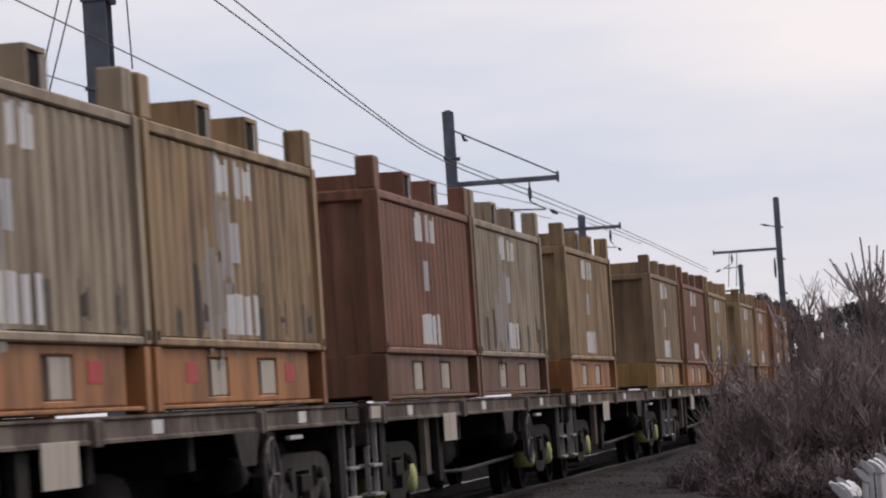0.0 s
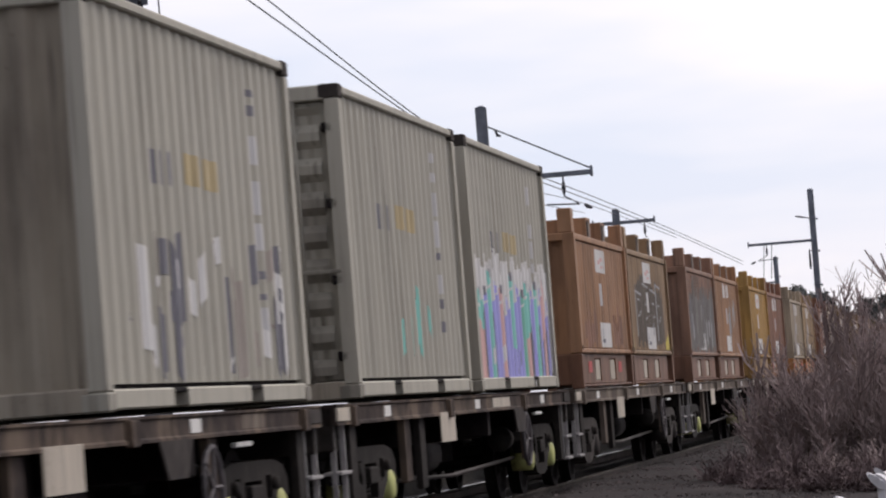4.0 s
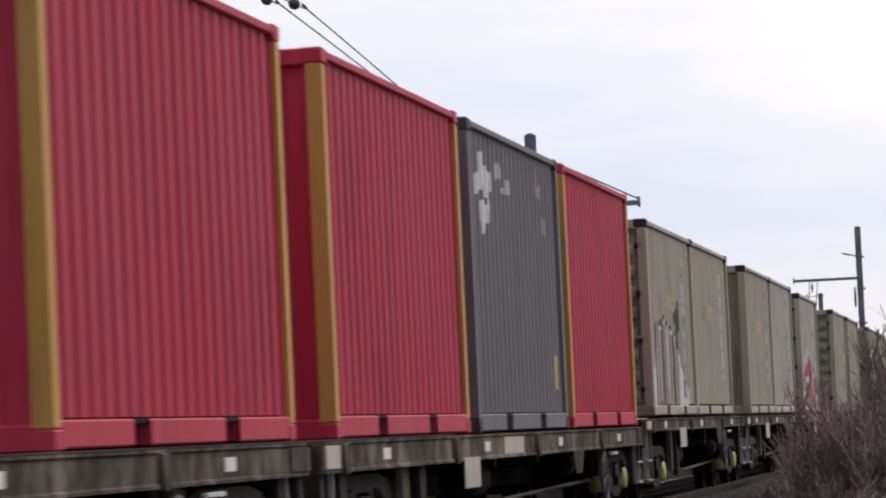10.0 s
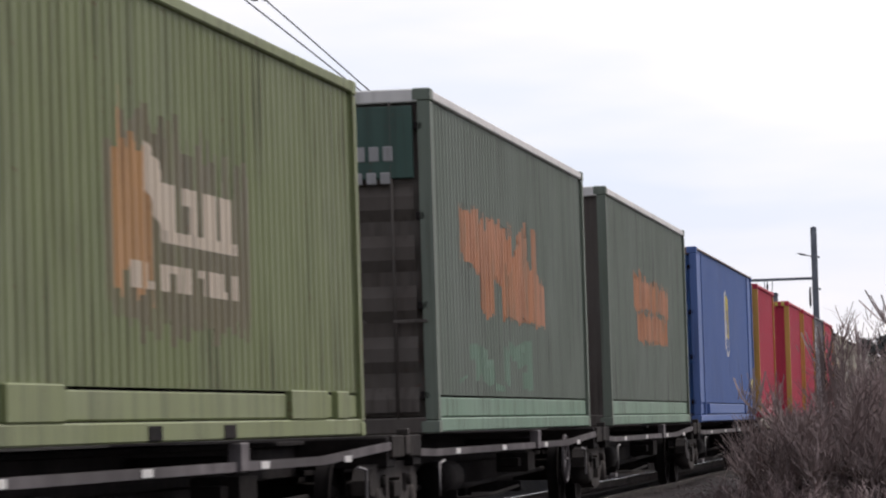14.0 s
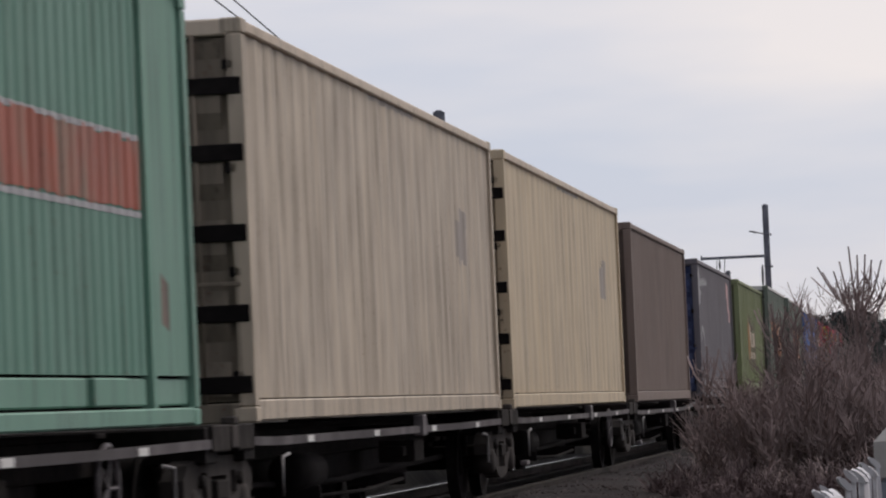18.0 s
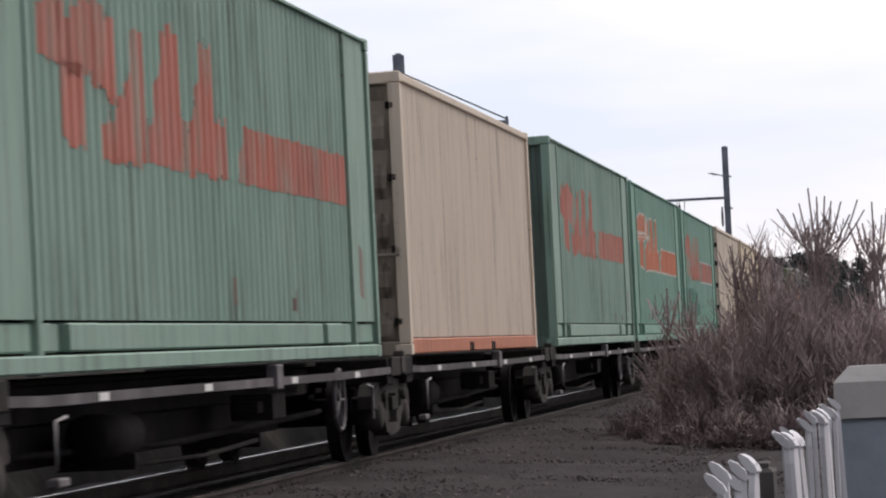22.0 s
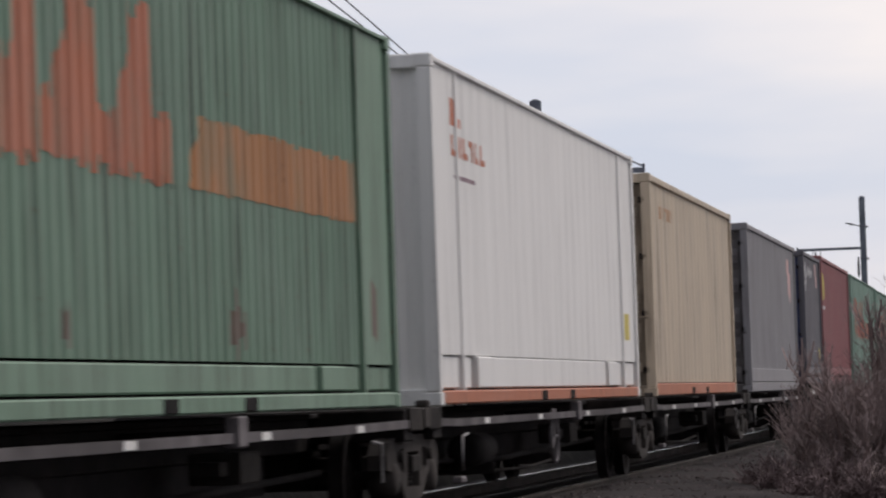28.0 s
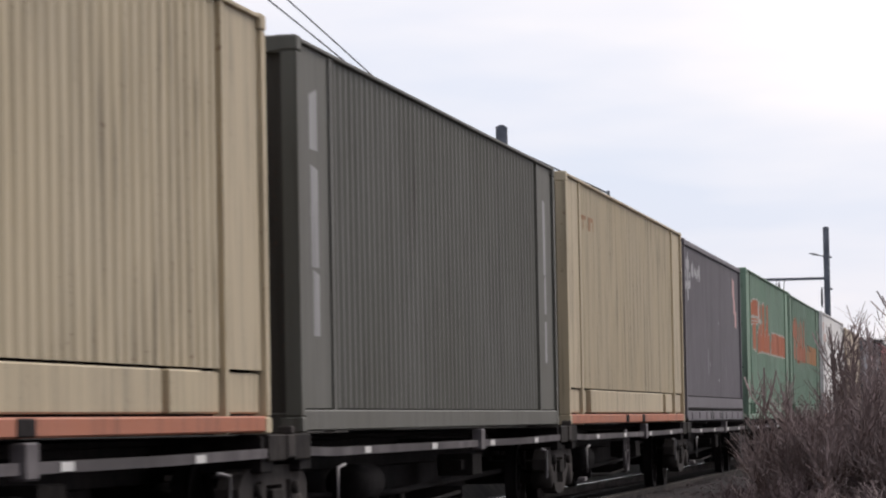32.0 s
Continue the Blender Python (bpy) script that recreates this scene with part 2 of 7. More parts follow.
def tube(name, points, radius, mat, sides=8, key=None):
    """A round bar along points."""
    if key is not None and (key, mat.name) in MESHES:
        return MESHES[key, mat.name]
    vs, fs = [], []
    pts = [Vector(p) for p in points]
    for i, p in enumerate(pts):
        d = (pts[min(i + 1, len(pts) - 1)] - pts[max(i - 1, 0)]).normalized()
        up = Vector((0, 0, 1)) if abs(d.z) < 0.9 else Vector((1, 0, 0))
        a = d.cross(up).normalized()
        b = d.cross(a)
        r = radius[i] if isinstance(radius, (list, tuple)) else radius
        for k in range(sides):
            w = 2 * math.pi * k / sides
            vs.append(p + a * (r * math.cos(w)) + b * (r * math.sin(w)))
    for i in range(len(pts) - 1):
        for k in range(sides):
            a, b = i * sides + k, i * sides + (k + 1) % sides
            fs.append((a, b, b + sides, a + sides))
    fs += [tuple(range(sides))[::-1], tuple(range(len(vs) - sides, len(vs)))]
    me = mesh_from(name, vs, fs, mat, True)
    if key is not None:
        MESHES[key, mat.name] = me
    return me


def merge(name, meshes, mat):
    vs, fs = [], []
    for me in meshes:
        n = len(vs)
        vs += [v.co.copy() for v in me.vertices]
        fs += [tuple(i + n for i in p.vertices) for p in me.polygons]
    return mesh_from(name, vs, fs, mat)


# ---- containers ----
def profile(a, b, pitch, depth):
    """The corrugation between a and b: places along the wall and how far each lies in."""
    n = max(1, round((b - a) / pitch))
    p = (b - a) / n
    out = []
    for i in range(n):
        s = a + i * p
        out += [(s, 0), (s + p * 0.26, 0), (s + p * 0.5, depth), (s + p * 0.76, depth)]
    return out + [(b, 0)]


def depth_at(prof, y):
    for (a, p), (b, q) in zip(prof, prof[1:]):
        if a <= y <= b:
            return p + (q - p) * (y - a) / max(b - a, 1e-6)
    return 0.0


def corrugated(name, prof, z0, z1, place, mat, key):
    """A ribbed sheet with its back; place(u, inward, z) gives a corner."""
    if (key, mat.name) in MESHES:
        return MESHES[key, mat.name]
    vs, fs = [], []
    for u, q in prof:
        vs += [place(u, q, z0), place(u, q, z1), place(u, q + 0.012, z0), place(u, q + 0.012, z1)]
    for i in range(len(prof) - 1):
        a, b = 4 * i, 4 * i + 4
        fs += [(a, b, b + 1, a + 1), (b + 2, a + 2, a + 3, b + 3)]
    me = mesh_from(name, vs, fs, mat)
    MESHES[key, mat.name] = me
    return me


def mark(prof, face, shapes, mat):
    """Paint that follows the ribs: shapes of (y0, y1, lower0, lower1, upper0, upper1)."""
    vs, fs = [], []
    for y0, y1, l0, l1, u0, u1 in shapes:
        ys = [y0] + [u for u, _ in prof if y0 + 0.004 < u < y1 - 0.004] + [y1]
        n = len(vs)
        for y in ys:
            f = (y - y0) / max(y1 - y0, 1e-6)
            x = face - depth_at(prof, y) + 0.0015 + 0.0002 * (n % 11)
            vs += [(x, y, l0 + (l1 - l0) * f), (x, y, u0 + (u1 - u0) * f)]
        for i in range(len(ys) - 1):
            a = n + 2 * i
            fs.append((a, a + 2, a + 3, a + 1))
    return mesh_from("marking", vs, fs, mat)



def worn(prof, face, shapes, mat, seed, wear=0.07):
    """Old paint on the ribs: its edges run ragged from rib to rib, and no two strips end alike."""
    rnd = random.Random(seed)
    vs, fs = [], []
    for y0, y1, l0, l1, u0, u1 in shapes:
        ys = [y0] + [u for u, _ in prof if y0 + 0.01 < u < y1 - 0.01] + [y1]
        lift = 0.0012 + 0.0002 * rnd.randrange(9)
        for p, q in zip(ys, ys[1:]):
            f, g = (p - y0) / (y1 - y0), (q - y0) / (y1 - y0)
            dl, du, n = rnd.gauss(0, wear * 0.6), rnd.gauss(0, wear), len(vs)
            xp, xq = face - depth_at(prof, p) + lift, face - depth_at(prof, q) + lift
            vs += [(xp, p, l0 + (l1 - l0) * f + dl), (xq, q, l0 + (l1 - l0) * g + dl), (xq, q, u0 + (u1 - u0) * g + du), (xp, p, u0 + (u1 - u0) * f + du)]
            fs.append((n, n + 1, n + 2, n + 3))
    return mesh_from("marking", vs, fs, mat)


W2 = 1.219


def container(name, L, H, mat, label, style="iso", end="corr", posts=None, rail=None, top=None, doors=None):
    """A box container: ribbed walls in a frame of posts and rails; its near end is at -y, its base at z 0."""
    root = tagged(new(name), label, "container", "containers on the train")
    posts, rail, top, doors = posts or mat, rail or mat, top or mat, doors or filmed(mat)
    pitch, dep, foot = {"iso": (0.278, 0.025 if "khaki" in mat.name else 0.032, 0.0), "fine": (0.205, 0.019, 0.0), "plain": (0.205, 0.013, 0.0), "long": (0.235, 0.024, 0.30), "longhigh": (0.235, 0.022, 0.29), "flat": (0.52, 0.015, 0.0), "band": (0.205, 0.024, 0.24),
                        "flatlong": (0.52, 0.006, 0.30), "longplain": (0.235, 0.026, 0.0)}[style]
    h = L / 2
    pw, tr, br = 0.14, 0.10, {"long": 0.125, "flatlong": 0.13, "longhigh": 0.125, "band": 0.14, "iso": 0.135 if "khaki" in mat.name else 0.17}.get(style, 0.17)
    tr = {"long": 0.045, "longplain": 0.045, "longhigh": 0.045, "flatlong": 0.06, "iso": 0.08}.get(style, tr)
    foot = {"long": 0.205, "longhigh": 0.305, "band": 0.20}.get(style, foot)
    key = (L, H, style, "khaki" in mat.name)
    inner = style in ("long", "flatlong", "longhigh", "longplain") and L > 13
    prof = [(-h + pw, 0)] + profile(-6.03, 6.03, pitch, dep) + [(h - pw, 0)] if inner else profile(-h + pw, h - pw, pitch, dep)
    x = W2 - 0.03
    # end paint: khaki is darkened for the end's shade and stained brown
    end_mat = paint(mat.name + "_end", tuple(k * q for k, q in zip((0.80, 0.74, 0.70), COLORS[mat.name])), 0.9, 0.25, 0.15, 0.75, (0.12, 0.075, 0.05), 0.6) if "khaki" in mat.name else filmed(mat)
    for side in (1, -1):
        nm = corrugated("side_panel", prof, br + foot + (0.03 if "khaki" in mat.name else 0.012), H - tr, lambda u, q, z: (side * (x - q), u, z), mat, (key, "side", side))
        put("side_panel", nm, root)
        put("top_rail", boxes("top_rail", [tuple(sorted((side * (W2 - 0.07), side * W2))) + (-h + pw, h - pw, H - tr, H - 0.012)], top, (key, "toprail", side)), root)
        pockets = [] if L > 7 else [(-1.35, -0.95), (0.95, 1.35)]
        if style in ("long", "flatlong"):
            pockets = []
        cuts = [-h + pw] + [v for p in pockets for v in p] + [h - pw]
        segs = [(cuts[i], cuts[i + 1]) for i in range(0, len(cuts), 2)]
        for k, (a, b) in enumerate(segs):
            put("bottom_rail", boxes("bottom_rail", [tuple(sorted((side * (W2 - 0.12), side * (W2 - 0.002)))) + (a, b, 0.012, br)], rail, (key, "rail", side, k)), root)
        for k, (a, b) in enumerate(pockets):
            # near-black plates put the pocket's inner shade into the colour
            put("fork_pocket", boxes("fork_pocket", [tuple(sorted((side * (W2 - 0.35), side * (W2 - 0.26)))) + (a, b, 0.012, br),
                tuple(sorted((side * (W2 - 0.10), side * (W2 - 0.01)))) + (a, b, br - 0.03, br)], STEEL, (key, "pocket", side, k)), root)
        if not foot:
            # near-black backing paints in the shade above the bottom rail
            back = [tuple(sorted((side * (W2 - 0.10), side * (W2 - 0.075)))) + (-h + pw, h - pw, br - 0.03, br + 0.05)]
            put("groove", boxes("groove", back, STEEL, (key, "groove", side)), root, "groove with its shade painted in")
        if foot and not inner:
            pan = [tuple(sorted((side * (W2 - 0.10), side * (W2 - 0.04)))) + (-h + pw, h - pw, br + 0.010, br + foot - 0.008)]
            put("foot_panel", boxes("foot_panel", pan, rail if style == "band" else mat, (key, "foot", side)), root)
            # dark backing stands for the shade between foot panel and rails
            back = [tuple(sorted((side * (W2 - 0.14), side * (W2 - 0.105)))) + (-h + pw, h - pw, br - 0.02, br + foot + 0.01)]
            put("groove", boxes("groove", back, STEEL, (key, "groove", side)), root, "groove with its shade painted in")
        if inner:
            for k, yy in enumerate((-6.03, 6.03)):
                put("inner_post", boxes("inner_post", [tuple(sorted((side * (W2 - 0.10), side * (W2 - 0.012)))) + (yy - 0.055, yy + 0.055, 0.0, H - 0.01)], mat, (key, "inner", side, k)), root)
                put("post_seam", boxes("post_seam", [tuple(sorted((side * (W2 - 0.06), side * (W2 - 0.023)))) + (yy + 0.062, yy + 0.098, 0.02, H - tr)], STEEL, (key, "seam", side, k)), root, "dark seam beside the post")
            # the shade in the foot's gaps is put into this dark sheet
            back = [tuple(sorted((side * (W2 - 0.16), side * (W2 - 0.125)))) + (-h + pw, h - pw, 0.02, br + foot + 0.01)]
            put("groove", boxes("groove", back, STEEL, (key, "groove", side)), root, "groove with its shade painted in")
            z0, z1 = br + 0.018, br + foot - (0.007 if style != "flatlong" else -0.004)
            for k, (a, b, o) in enumerate(() if not foot else ((-h + pw + 0.03, -6.14, 0.05), (-5.92, -5.45, 0.05), (-5.33, -4.52, 0.0), (-4.5, 4.25, 0.03), (4.33, 5.2, 0.0), (5.32, 5.92, 0.05), (6.14, h - pw - 0.03, 0.05))):
                put("foot_panel", boxes("foot_panel", [tuple(sorted((side * (W2 - 0.125), side * (W2 - o)))) + (a, b, z0, z1)], mat, (key, "foot", side, k)), root)
        for e in (1, -1):
            put("corner_post", boxes("corner_post", [tuple(sorted((side * (W2 - 0.12), side * W2))) + tuple(sorted((e * (h - pw), e * h))) + (0.118, H - 0.118)], posts, (key, "post", side, e)), root)
            for k, z in enumerate((0.0, H - 0.118)):
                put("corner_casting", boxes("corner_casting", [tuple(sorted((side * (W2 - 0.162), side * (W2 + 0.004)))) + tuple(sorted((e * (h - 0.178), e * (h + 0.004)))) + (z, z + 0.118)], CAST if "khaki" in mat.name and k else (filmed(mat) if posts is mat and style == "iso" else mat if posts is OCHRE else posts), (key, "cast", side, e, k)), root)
    put("roof", corrugated("roof", profile(-h + 0.1, h - 0.1, 0.209 if L < 7 else L / 58, 0.02), -W2 + 0.07, W2 - 0.07, lambda u, q, z: (z, u, H - 0.03 - q), mat, (key, "roof")), root)
    put("floor_frame", boxes("floor_frame", [(-W2 + 0.1, W2 - 0.1, -h + 0.1, h - 0.1, 0.10, 0.15)], STEEL, (key, "floor")), root)
    for e in (1, -1):
        yy = tuple(sorted((e * (h - 0.10), e * h)))
        put("header", boxes("header", [(-W2 + 0.12, W2 - 0.12, *yy, H - 0.13, H - 0.004)], mat if top is mat else top, (key, "head", e)), root)
        put("end_sill", boxes("end_sill", [(-W2 + 0.12, W2 - 0.12, *yy, 0.0, 0.15)], end_mat, (key, "sill", e)), root)
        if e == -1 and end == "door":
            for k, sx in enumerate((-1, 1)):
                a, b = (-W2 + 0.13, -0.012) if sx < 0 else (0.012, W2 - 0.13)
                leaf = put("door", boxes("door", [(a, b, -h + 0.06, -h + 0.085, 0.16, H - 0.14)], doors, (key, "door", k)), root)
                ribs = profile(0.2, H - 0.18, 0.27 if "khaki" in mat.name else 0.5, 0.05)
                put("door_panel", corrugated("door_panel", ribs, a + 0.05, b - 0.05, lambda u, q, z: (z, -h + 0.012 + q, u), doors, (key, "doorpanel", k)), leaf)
                for q, bx in enumerate((a + 0.25, b - 0.25)):
                    put("lock_rod", tube("lock_rod", [(bx, -h + 0.005, 0.14), (bx, -h + 0.005, H - 0.12)], 0.015, doors, 6, (key, "rod", k, q)), leaf)
                    put("rod_handle", boxes("rod_handle", [(bx - 0.02, bx + 0.30, -h - 0.012, -h + 0.004, 1.02, 1.05)], doors, (key, "handle", k, q)), leaf)
                for q in range(4):
                    put("hinge", boxes("hinge", [((a - 0.05) if sx < 0 else (b - 0.03), (a + 0.03) if sx < 0 else (b + 0.05), -h + 0.0, -h + 0.05, 0.35 + q * (H - 0.7) / 3 - 0.04, 0.35 + q * (H - 0.7) / 3 + 0.04)], STEEL, (key, "hinge", k, q)), leaf)
        else:
            ep = profile(-W2 + 0.12, W2 - 0.12, 0.30, 0.048)
            put("end_panel", corrugated("end_panel", ep, 0.15, H - 0.13, lambda u, q, z: (u, e * (h - 0.03 - q), z), end_mat, (key, "end", e)), root)
    return root, prof


def bin_box(name, mat, label, foot_mat):
    """A low open-topped box on a raised base with fork openings, its lid arms standing up along the top."""
    root = tagged(new(name), label, "container", "containers on the train")
    L, H, B, F = 6.058, 2.0, 0.52, 0.137
    h, x = L / 2, W2 - 0.03
    prof = profile(-h + 0.14, h - 0.14, 0.278, 0.02)
    for side in (1, -1):
        put("side_panel", corrugated("side_panel", prof, B + 0.07, H - 0.09, lambda u, q, z: (side * (x - q), u, z), mat, ("bin", side)), root)
        put("top_rail", boxes("top_rail", [tuple(sorted((side * (W2 - 0.08), side * (W2 - 0.016)))) + (-h + 0.14, h - 0.14, H - 0.08, H)], mat, ("bin", "top", side)), root)
        put("bottom_rail", boxes("bottom_rail", [tuple(sorted((side * (W2 - 0.08), side * (W2 - 0.014)))) + (-h + 0.14, h - 0.14, B, B + 0.06)], mat, ("bin", "bot", side)), root)
        for k, (a, b) in enumerate(((-h + 0.17, -1.27), (-0.56, 0.48), (1.22, h - 0.53))):
            put("base_plate", boxes("base_plate", [tuple(sorted((side * (W2 - 0.14), side * (W2 - 0.06)))) + (a, b, F, B)], foot_mat, ("bin", "base", side, k)), root)
        put("base_flange", boxes("base_flange", [tuple(sorted((side * (W2 - 0.16), side * (W2 - 0.03)))) + (-h + 0.165, h - 0.165, F - 0.03, F - 0.003)], foot_mat, ("bin", "flange", side)), root)
        # the recess's shade is painted in by a near-black back plate
        put("base_recess", boxes("base_recess", [tuple(sorted((side * (W2 - 0.46), side * (W2 - 0.40)))) + (h - 0.55, h - 0.16, F, B)], STEEL, ("bin", "recess", side)), root, "corner recess with its shade painted in")
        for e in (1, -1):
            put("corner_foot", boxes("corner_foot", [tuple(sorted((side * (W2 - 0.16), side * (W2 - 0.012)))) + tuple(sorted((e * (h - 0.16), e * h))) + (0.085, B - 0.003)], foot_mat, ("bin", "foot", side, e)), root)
            # no hole is cut: a dark block stands for its shade
            put("hole", boxes("hole", [tuple(sorted((side * (W2 - 0.02), side * (W2 + 0.003)))) + tuple(sorted((e * (h - 0.11), e * (h - 0.04)))) + (B + 0.03, B + 0.10)], STEEL, ("bin", "hole", side, e)), root, "lifting hole drawn as a dark patch")
        for k, (a, b) in enumerate(((-1.27, -0.56), (0.48, 1.22))):
            put("fork_lintel", boxes("fork_lintel", [tuple(sorted((side * (W2 - 0.14), side * (W2 - 0.06)))) + (a, b, B - 0.07, B)], foot_mat, ("bin", "fork", side, k)), root)
            put("fork_threshold", boxes("fork_threshold", [tuple(sorted((side * (W2 - 0.14), side * (W2 - 0.06)))) + (a, b, F, F + 0.045)], foot_mat, ("bin", "fork2", side, k)), root)
            # pale block paints in the light on the tunnel's far jamb
            put("fork_tunnel", boxes("fork_tunnel", [tuple(sorted((side * (W2 - 0.36), side * (W2 - 0.075)))) + (a + 0.21, b + 0.02, F + 0.046, B - 0.072)], P_TUNNEL, ("bin", "tun", k, side)), root, "tunnel wall with its light painted in")
        for e in (1, -1):
            put("corner_post", boxes("corner_post", [tuple(sorted((side * (W2 - 0.14), side * W2))) + tuple(sorted((e * (h - 0.14), e * h))) + (B, H)], mat, ("bin", "post", side, e)), root)
    for e in (1, -1):
        ep = profile(-W2 + 0.14, W2 - 0.14, 0.33, 0.05)
        put("end_panel", corrugated("end_panel", ep, B, H - 0.1, lambda u, q, z: (u, e * (h - 0.04 - q), z), mat, ("bin", "end", e)), root)
        put("header", boxes("header", [(-W2 + 0.14, W2 - 0.14, *sorted((e * (h - 0.1), e * h)), H - 0.1, H)], mat, ("bin", "head", e)), root)
        put("end_base", boxes("end_base", [(-W2 + 0.14, W2 - 0.14, *sorted((e * (h - 0.12), e * (h - 0.04))), F, B)], foot_mat, ("bin", "endbase", e)), root)
        put("lid_post", boxes("lid_post", [(W2 - 0.19, W2 - 0.02, *sorted((e * (h - 0.30), e * (h - 0.02))), H, H + 0.30)], mat, ("bin", "lidpost", e)), root)
        put("lid_post", boxes("lid_post", [(-W2 + 0.02, -W2 + 0.19, *sorted((e * (h - 0.30), e * (h - 0.02))), H, H + 0.30)], mat, ("bin", "lidpost2", e)), root)
    for k, yy in enumerate((-0.98, 0.70)):
        sec = [(-0.24, 0.0), (-0.24, 0.25), (0.24, 0.25), (0.24, 0.0), (0.20, 0.0), (0.20, 0.22), (-0.20, 0.22), (-0.20, 0.0)]
        vs = [(sx, yy + y, H + z) for sx in (-W2 + 0.05, W2 - 0.04) for y, z in sec]
        fs = [(q, (q + 1) % 8, (q + 1) % 8 + 8, q + 8) for q in range(8)] + [(0, 1, 6, 7)[::-1], (1, 2, 5, 6)[::-1], (2, 3, 4, 5)[::-1], (8, 9, 14, 15), (9, 10, 13, 14), (10, 11, 12, 13)]
        put("lid_beam", mesh_from("lid_beam", vs, fs, mat), root, "hollow lid beam")
        put("beam_jamb", boxes("beam_jamb", [(W2 - 0.056, W2 - 0.045, yy + 0.10, yy + 0.196, H, H + 0.214)], P_DUST, ("bin", "jamb", k)), root, "pale inner edge of the beam")
        # nearly flush dark block gives the hollow beam its inner shade
        put("beam_core", boxes("beam_core", [(-W2 + 0.07, W2 - 0.055, yy - 0.195, yy + 0.195, H, H + 0.214)], STEEL, ("bin", "core", k)), root, "dark block for the shade inside the beam")
    put("lid", boxes("lid", [(-W2 + 0.08, W2 - 0.08, -h + 0.1, h - 0.1, H - 0.12, H - 0.04)], mat, ("bin", "cover")), root)
    return root, prof


def lettering(rnd, y0, y1, z0, z1, n):
    """A row of blocks that stands for writing that cannot be read."""
    out, w = [], (y1 - y0) / n
    for i in range(n):
        a, b = y0 + i * w, y0 + (i + 0.72) * w
        k = rnd.random()
        if k < 0.35:
            out += [(a, b, z0, z0, z1, z1)]
        elif k < 0.7:
            out += [(a, a + 0.35 * (b - a), z0, z0, z1, z1), (a, b, z0, z0, z0 + 0.3 * (z1 - z0), z0 + 0.3 * (z1 - z0))]
        else:
            out += [(a, b, z1 - 0.3 * (z1 - z0), z1 - 0.3 * (z1 - z0), z1, z1), (b - 0.35 * (b - a), b, z0, z0, z1 - 0.3 * (z1 - z0), z1 - 0.3 * (z1 - z0))]
    return out


def scrawl(rnd, y0, y1, z0, z1, n, thick=(0.06, 0.3)):
    """Sprayed strokes: upright bars of uneven height with slanting ends."""
    out = []
    for i in range(n):
        a = rnd.uniform(y0, y1 - thick[0])
        b = min(y1, a + rnd.uniform(*thick))
        lo, hi = sorted((rnd.uniform(z0, z1), rnd.uniform(z0, z1)))
        s = rnd.uniform(-0.12, 0.12)
        out.append((a, b, lo, max(z0, lo + s), hi, min(z1, hi + s)))
    return out


# ---- paints of the train ----
KHAKI = paint("khaki", (0.372, 0.335, 0.260), 0.45, 0.12, 0.2)
KHAKI2 = paint("khaki_pale", (0.41, 0.385, 0.32), 0.4, 0.10, 0.2)
RED = paint("signal_red", (0.49, 0.026, 0.064), 0.4, 0.05, 0.12)
OCHRE = paint("ochre", (0.54, 0.295, 0.065), 0.4, 0.2)
SLATE = paint("slate_grey", (0.15, 0.135, 0.15), 0.4, 0.08, 0.2)
SLATE2 = paint("slate_dark", (0.112, 0.106, 0.120), 0.45, 0.1, 0.35)
SLATE_SHADE = paint("slate_deep", (0.045, 0.042, 0.05), 0.5, 0.1)
NAVY = paint("navy", (0.03, 0.045, 0.12), 0.4, 0.05)
BLUE = paint("mid_blue", (0.082, 0.15, 0.375), 0.3, 0.05, 0.15)
BLUE2 = paint("deep_blue", (0.03, 0.10, 0.30), 0.35, 0.05)
FOREST = paint("dull_green", (0.150, 0.180, 0.142), 0.5, 0.12, 0.25)
OLIVE = paint("olive_green", (0.205, 0.235, 0.105), 0.7, 0.4, 0.3)
OLIVE2 = paint("olive_brown", (0.185, 0.160, 0.092), 0.6, 0.4, 0.4, under=(0.205, 0.225, 0.105))
MINT = paint("mint_green", (0.162, 0.318, 0.242), 0.5, 0.15, 0.35)
MINT2 = paint("mint_green_worn", (0.200, 0.315, 0.247), 0.6, 0.2, 0.5)
MINT5 = paint("mint_green_grey", (0.196, 0.308, 0.218), 0.6, 0.2, 0.35)
MINT3 = paint("mint_green_dull", (0.168, 0.266, 0.188), 0.75, 0.25, 0.3)
MINT4 = paint("mint_green_dark", (0.075, 0.20, 0.148), 0.3, 0.06)
CREAM = paint("cream", (0.64, 0.53, 0.415), 0.4, 0.25, 0.25)
SANDP = paint("sand_pink", (0.57, 0.475, 0.365), 0.7, 0.4, 0.35, stain=0.4)
CREAMP = paint("cream_yellow", (0.63, 0.51, 0.35), 0.5, 0.3, 0.3, stain=0.2)
SAND = paint("sand", (0.545, 0.45, 0.297), 0.6, 0.35, 0.25)
BEIGE = paint("beige", (0.55, 0.45, 0.335), 0.55, 0.3)
CHALK = paint("chalk_white", (0.82, 0.80, 0.77), 0.2, 0.1, 0.1)
BROWN = paint("grey_brown", (0.21, 0.155, 0.13), 0.4, 0.1)
MAROON = paint("maroon", (0.285, 0.103, 0.105), 0.45, 0.08)
MAROON_SHADE = paint("maroon_dark", (0.085, 0.028, 0.03), 0.5, 0.1)
PEWTER = paint("pewter", (0.25, 0.24, 0.25), 0.45, 0.08, 0.25)
MOSS = paint("grey_green", (0.122, 0.119, 0.099), 0.45, 0.08, 0.2)
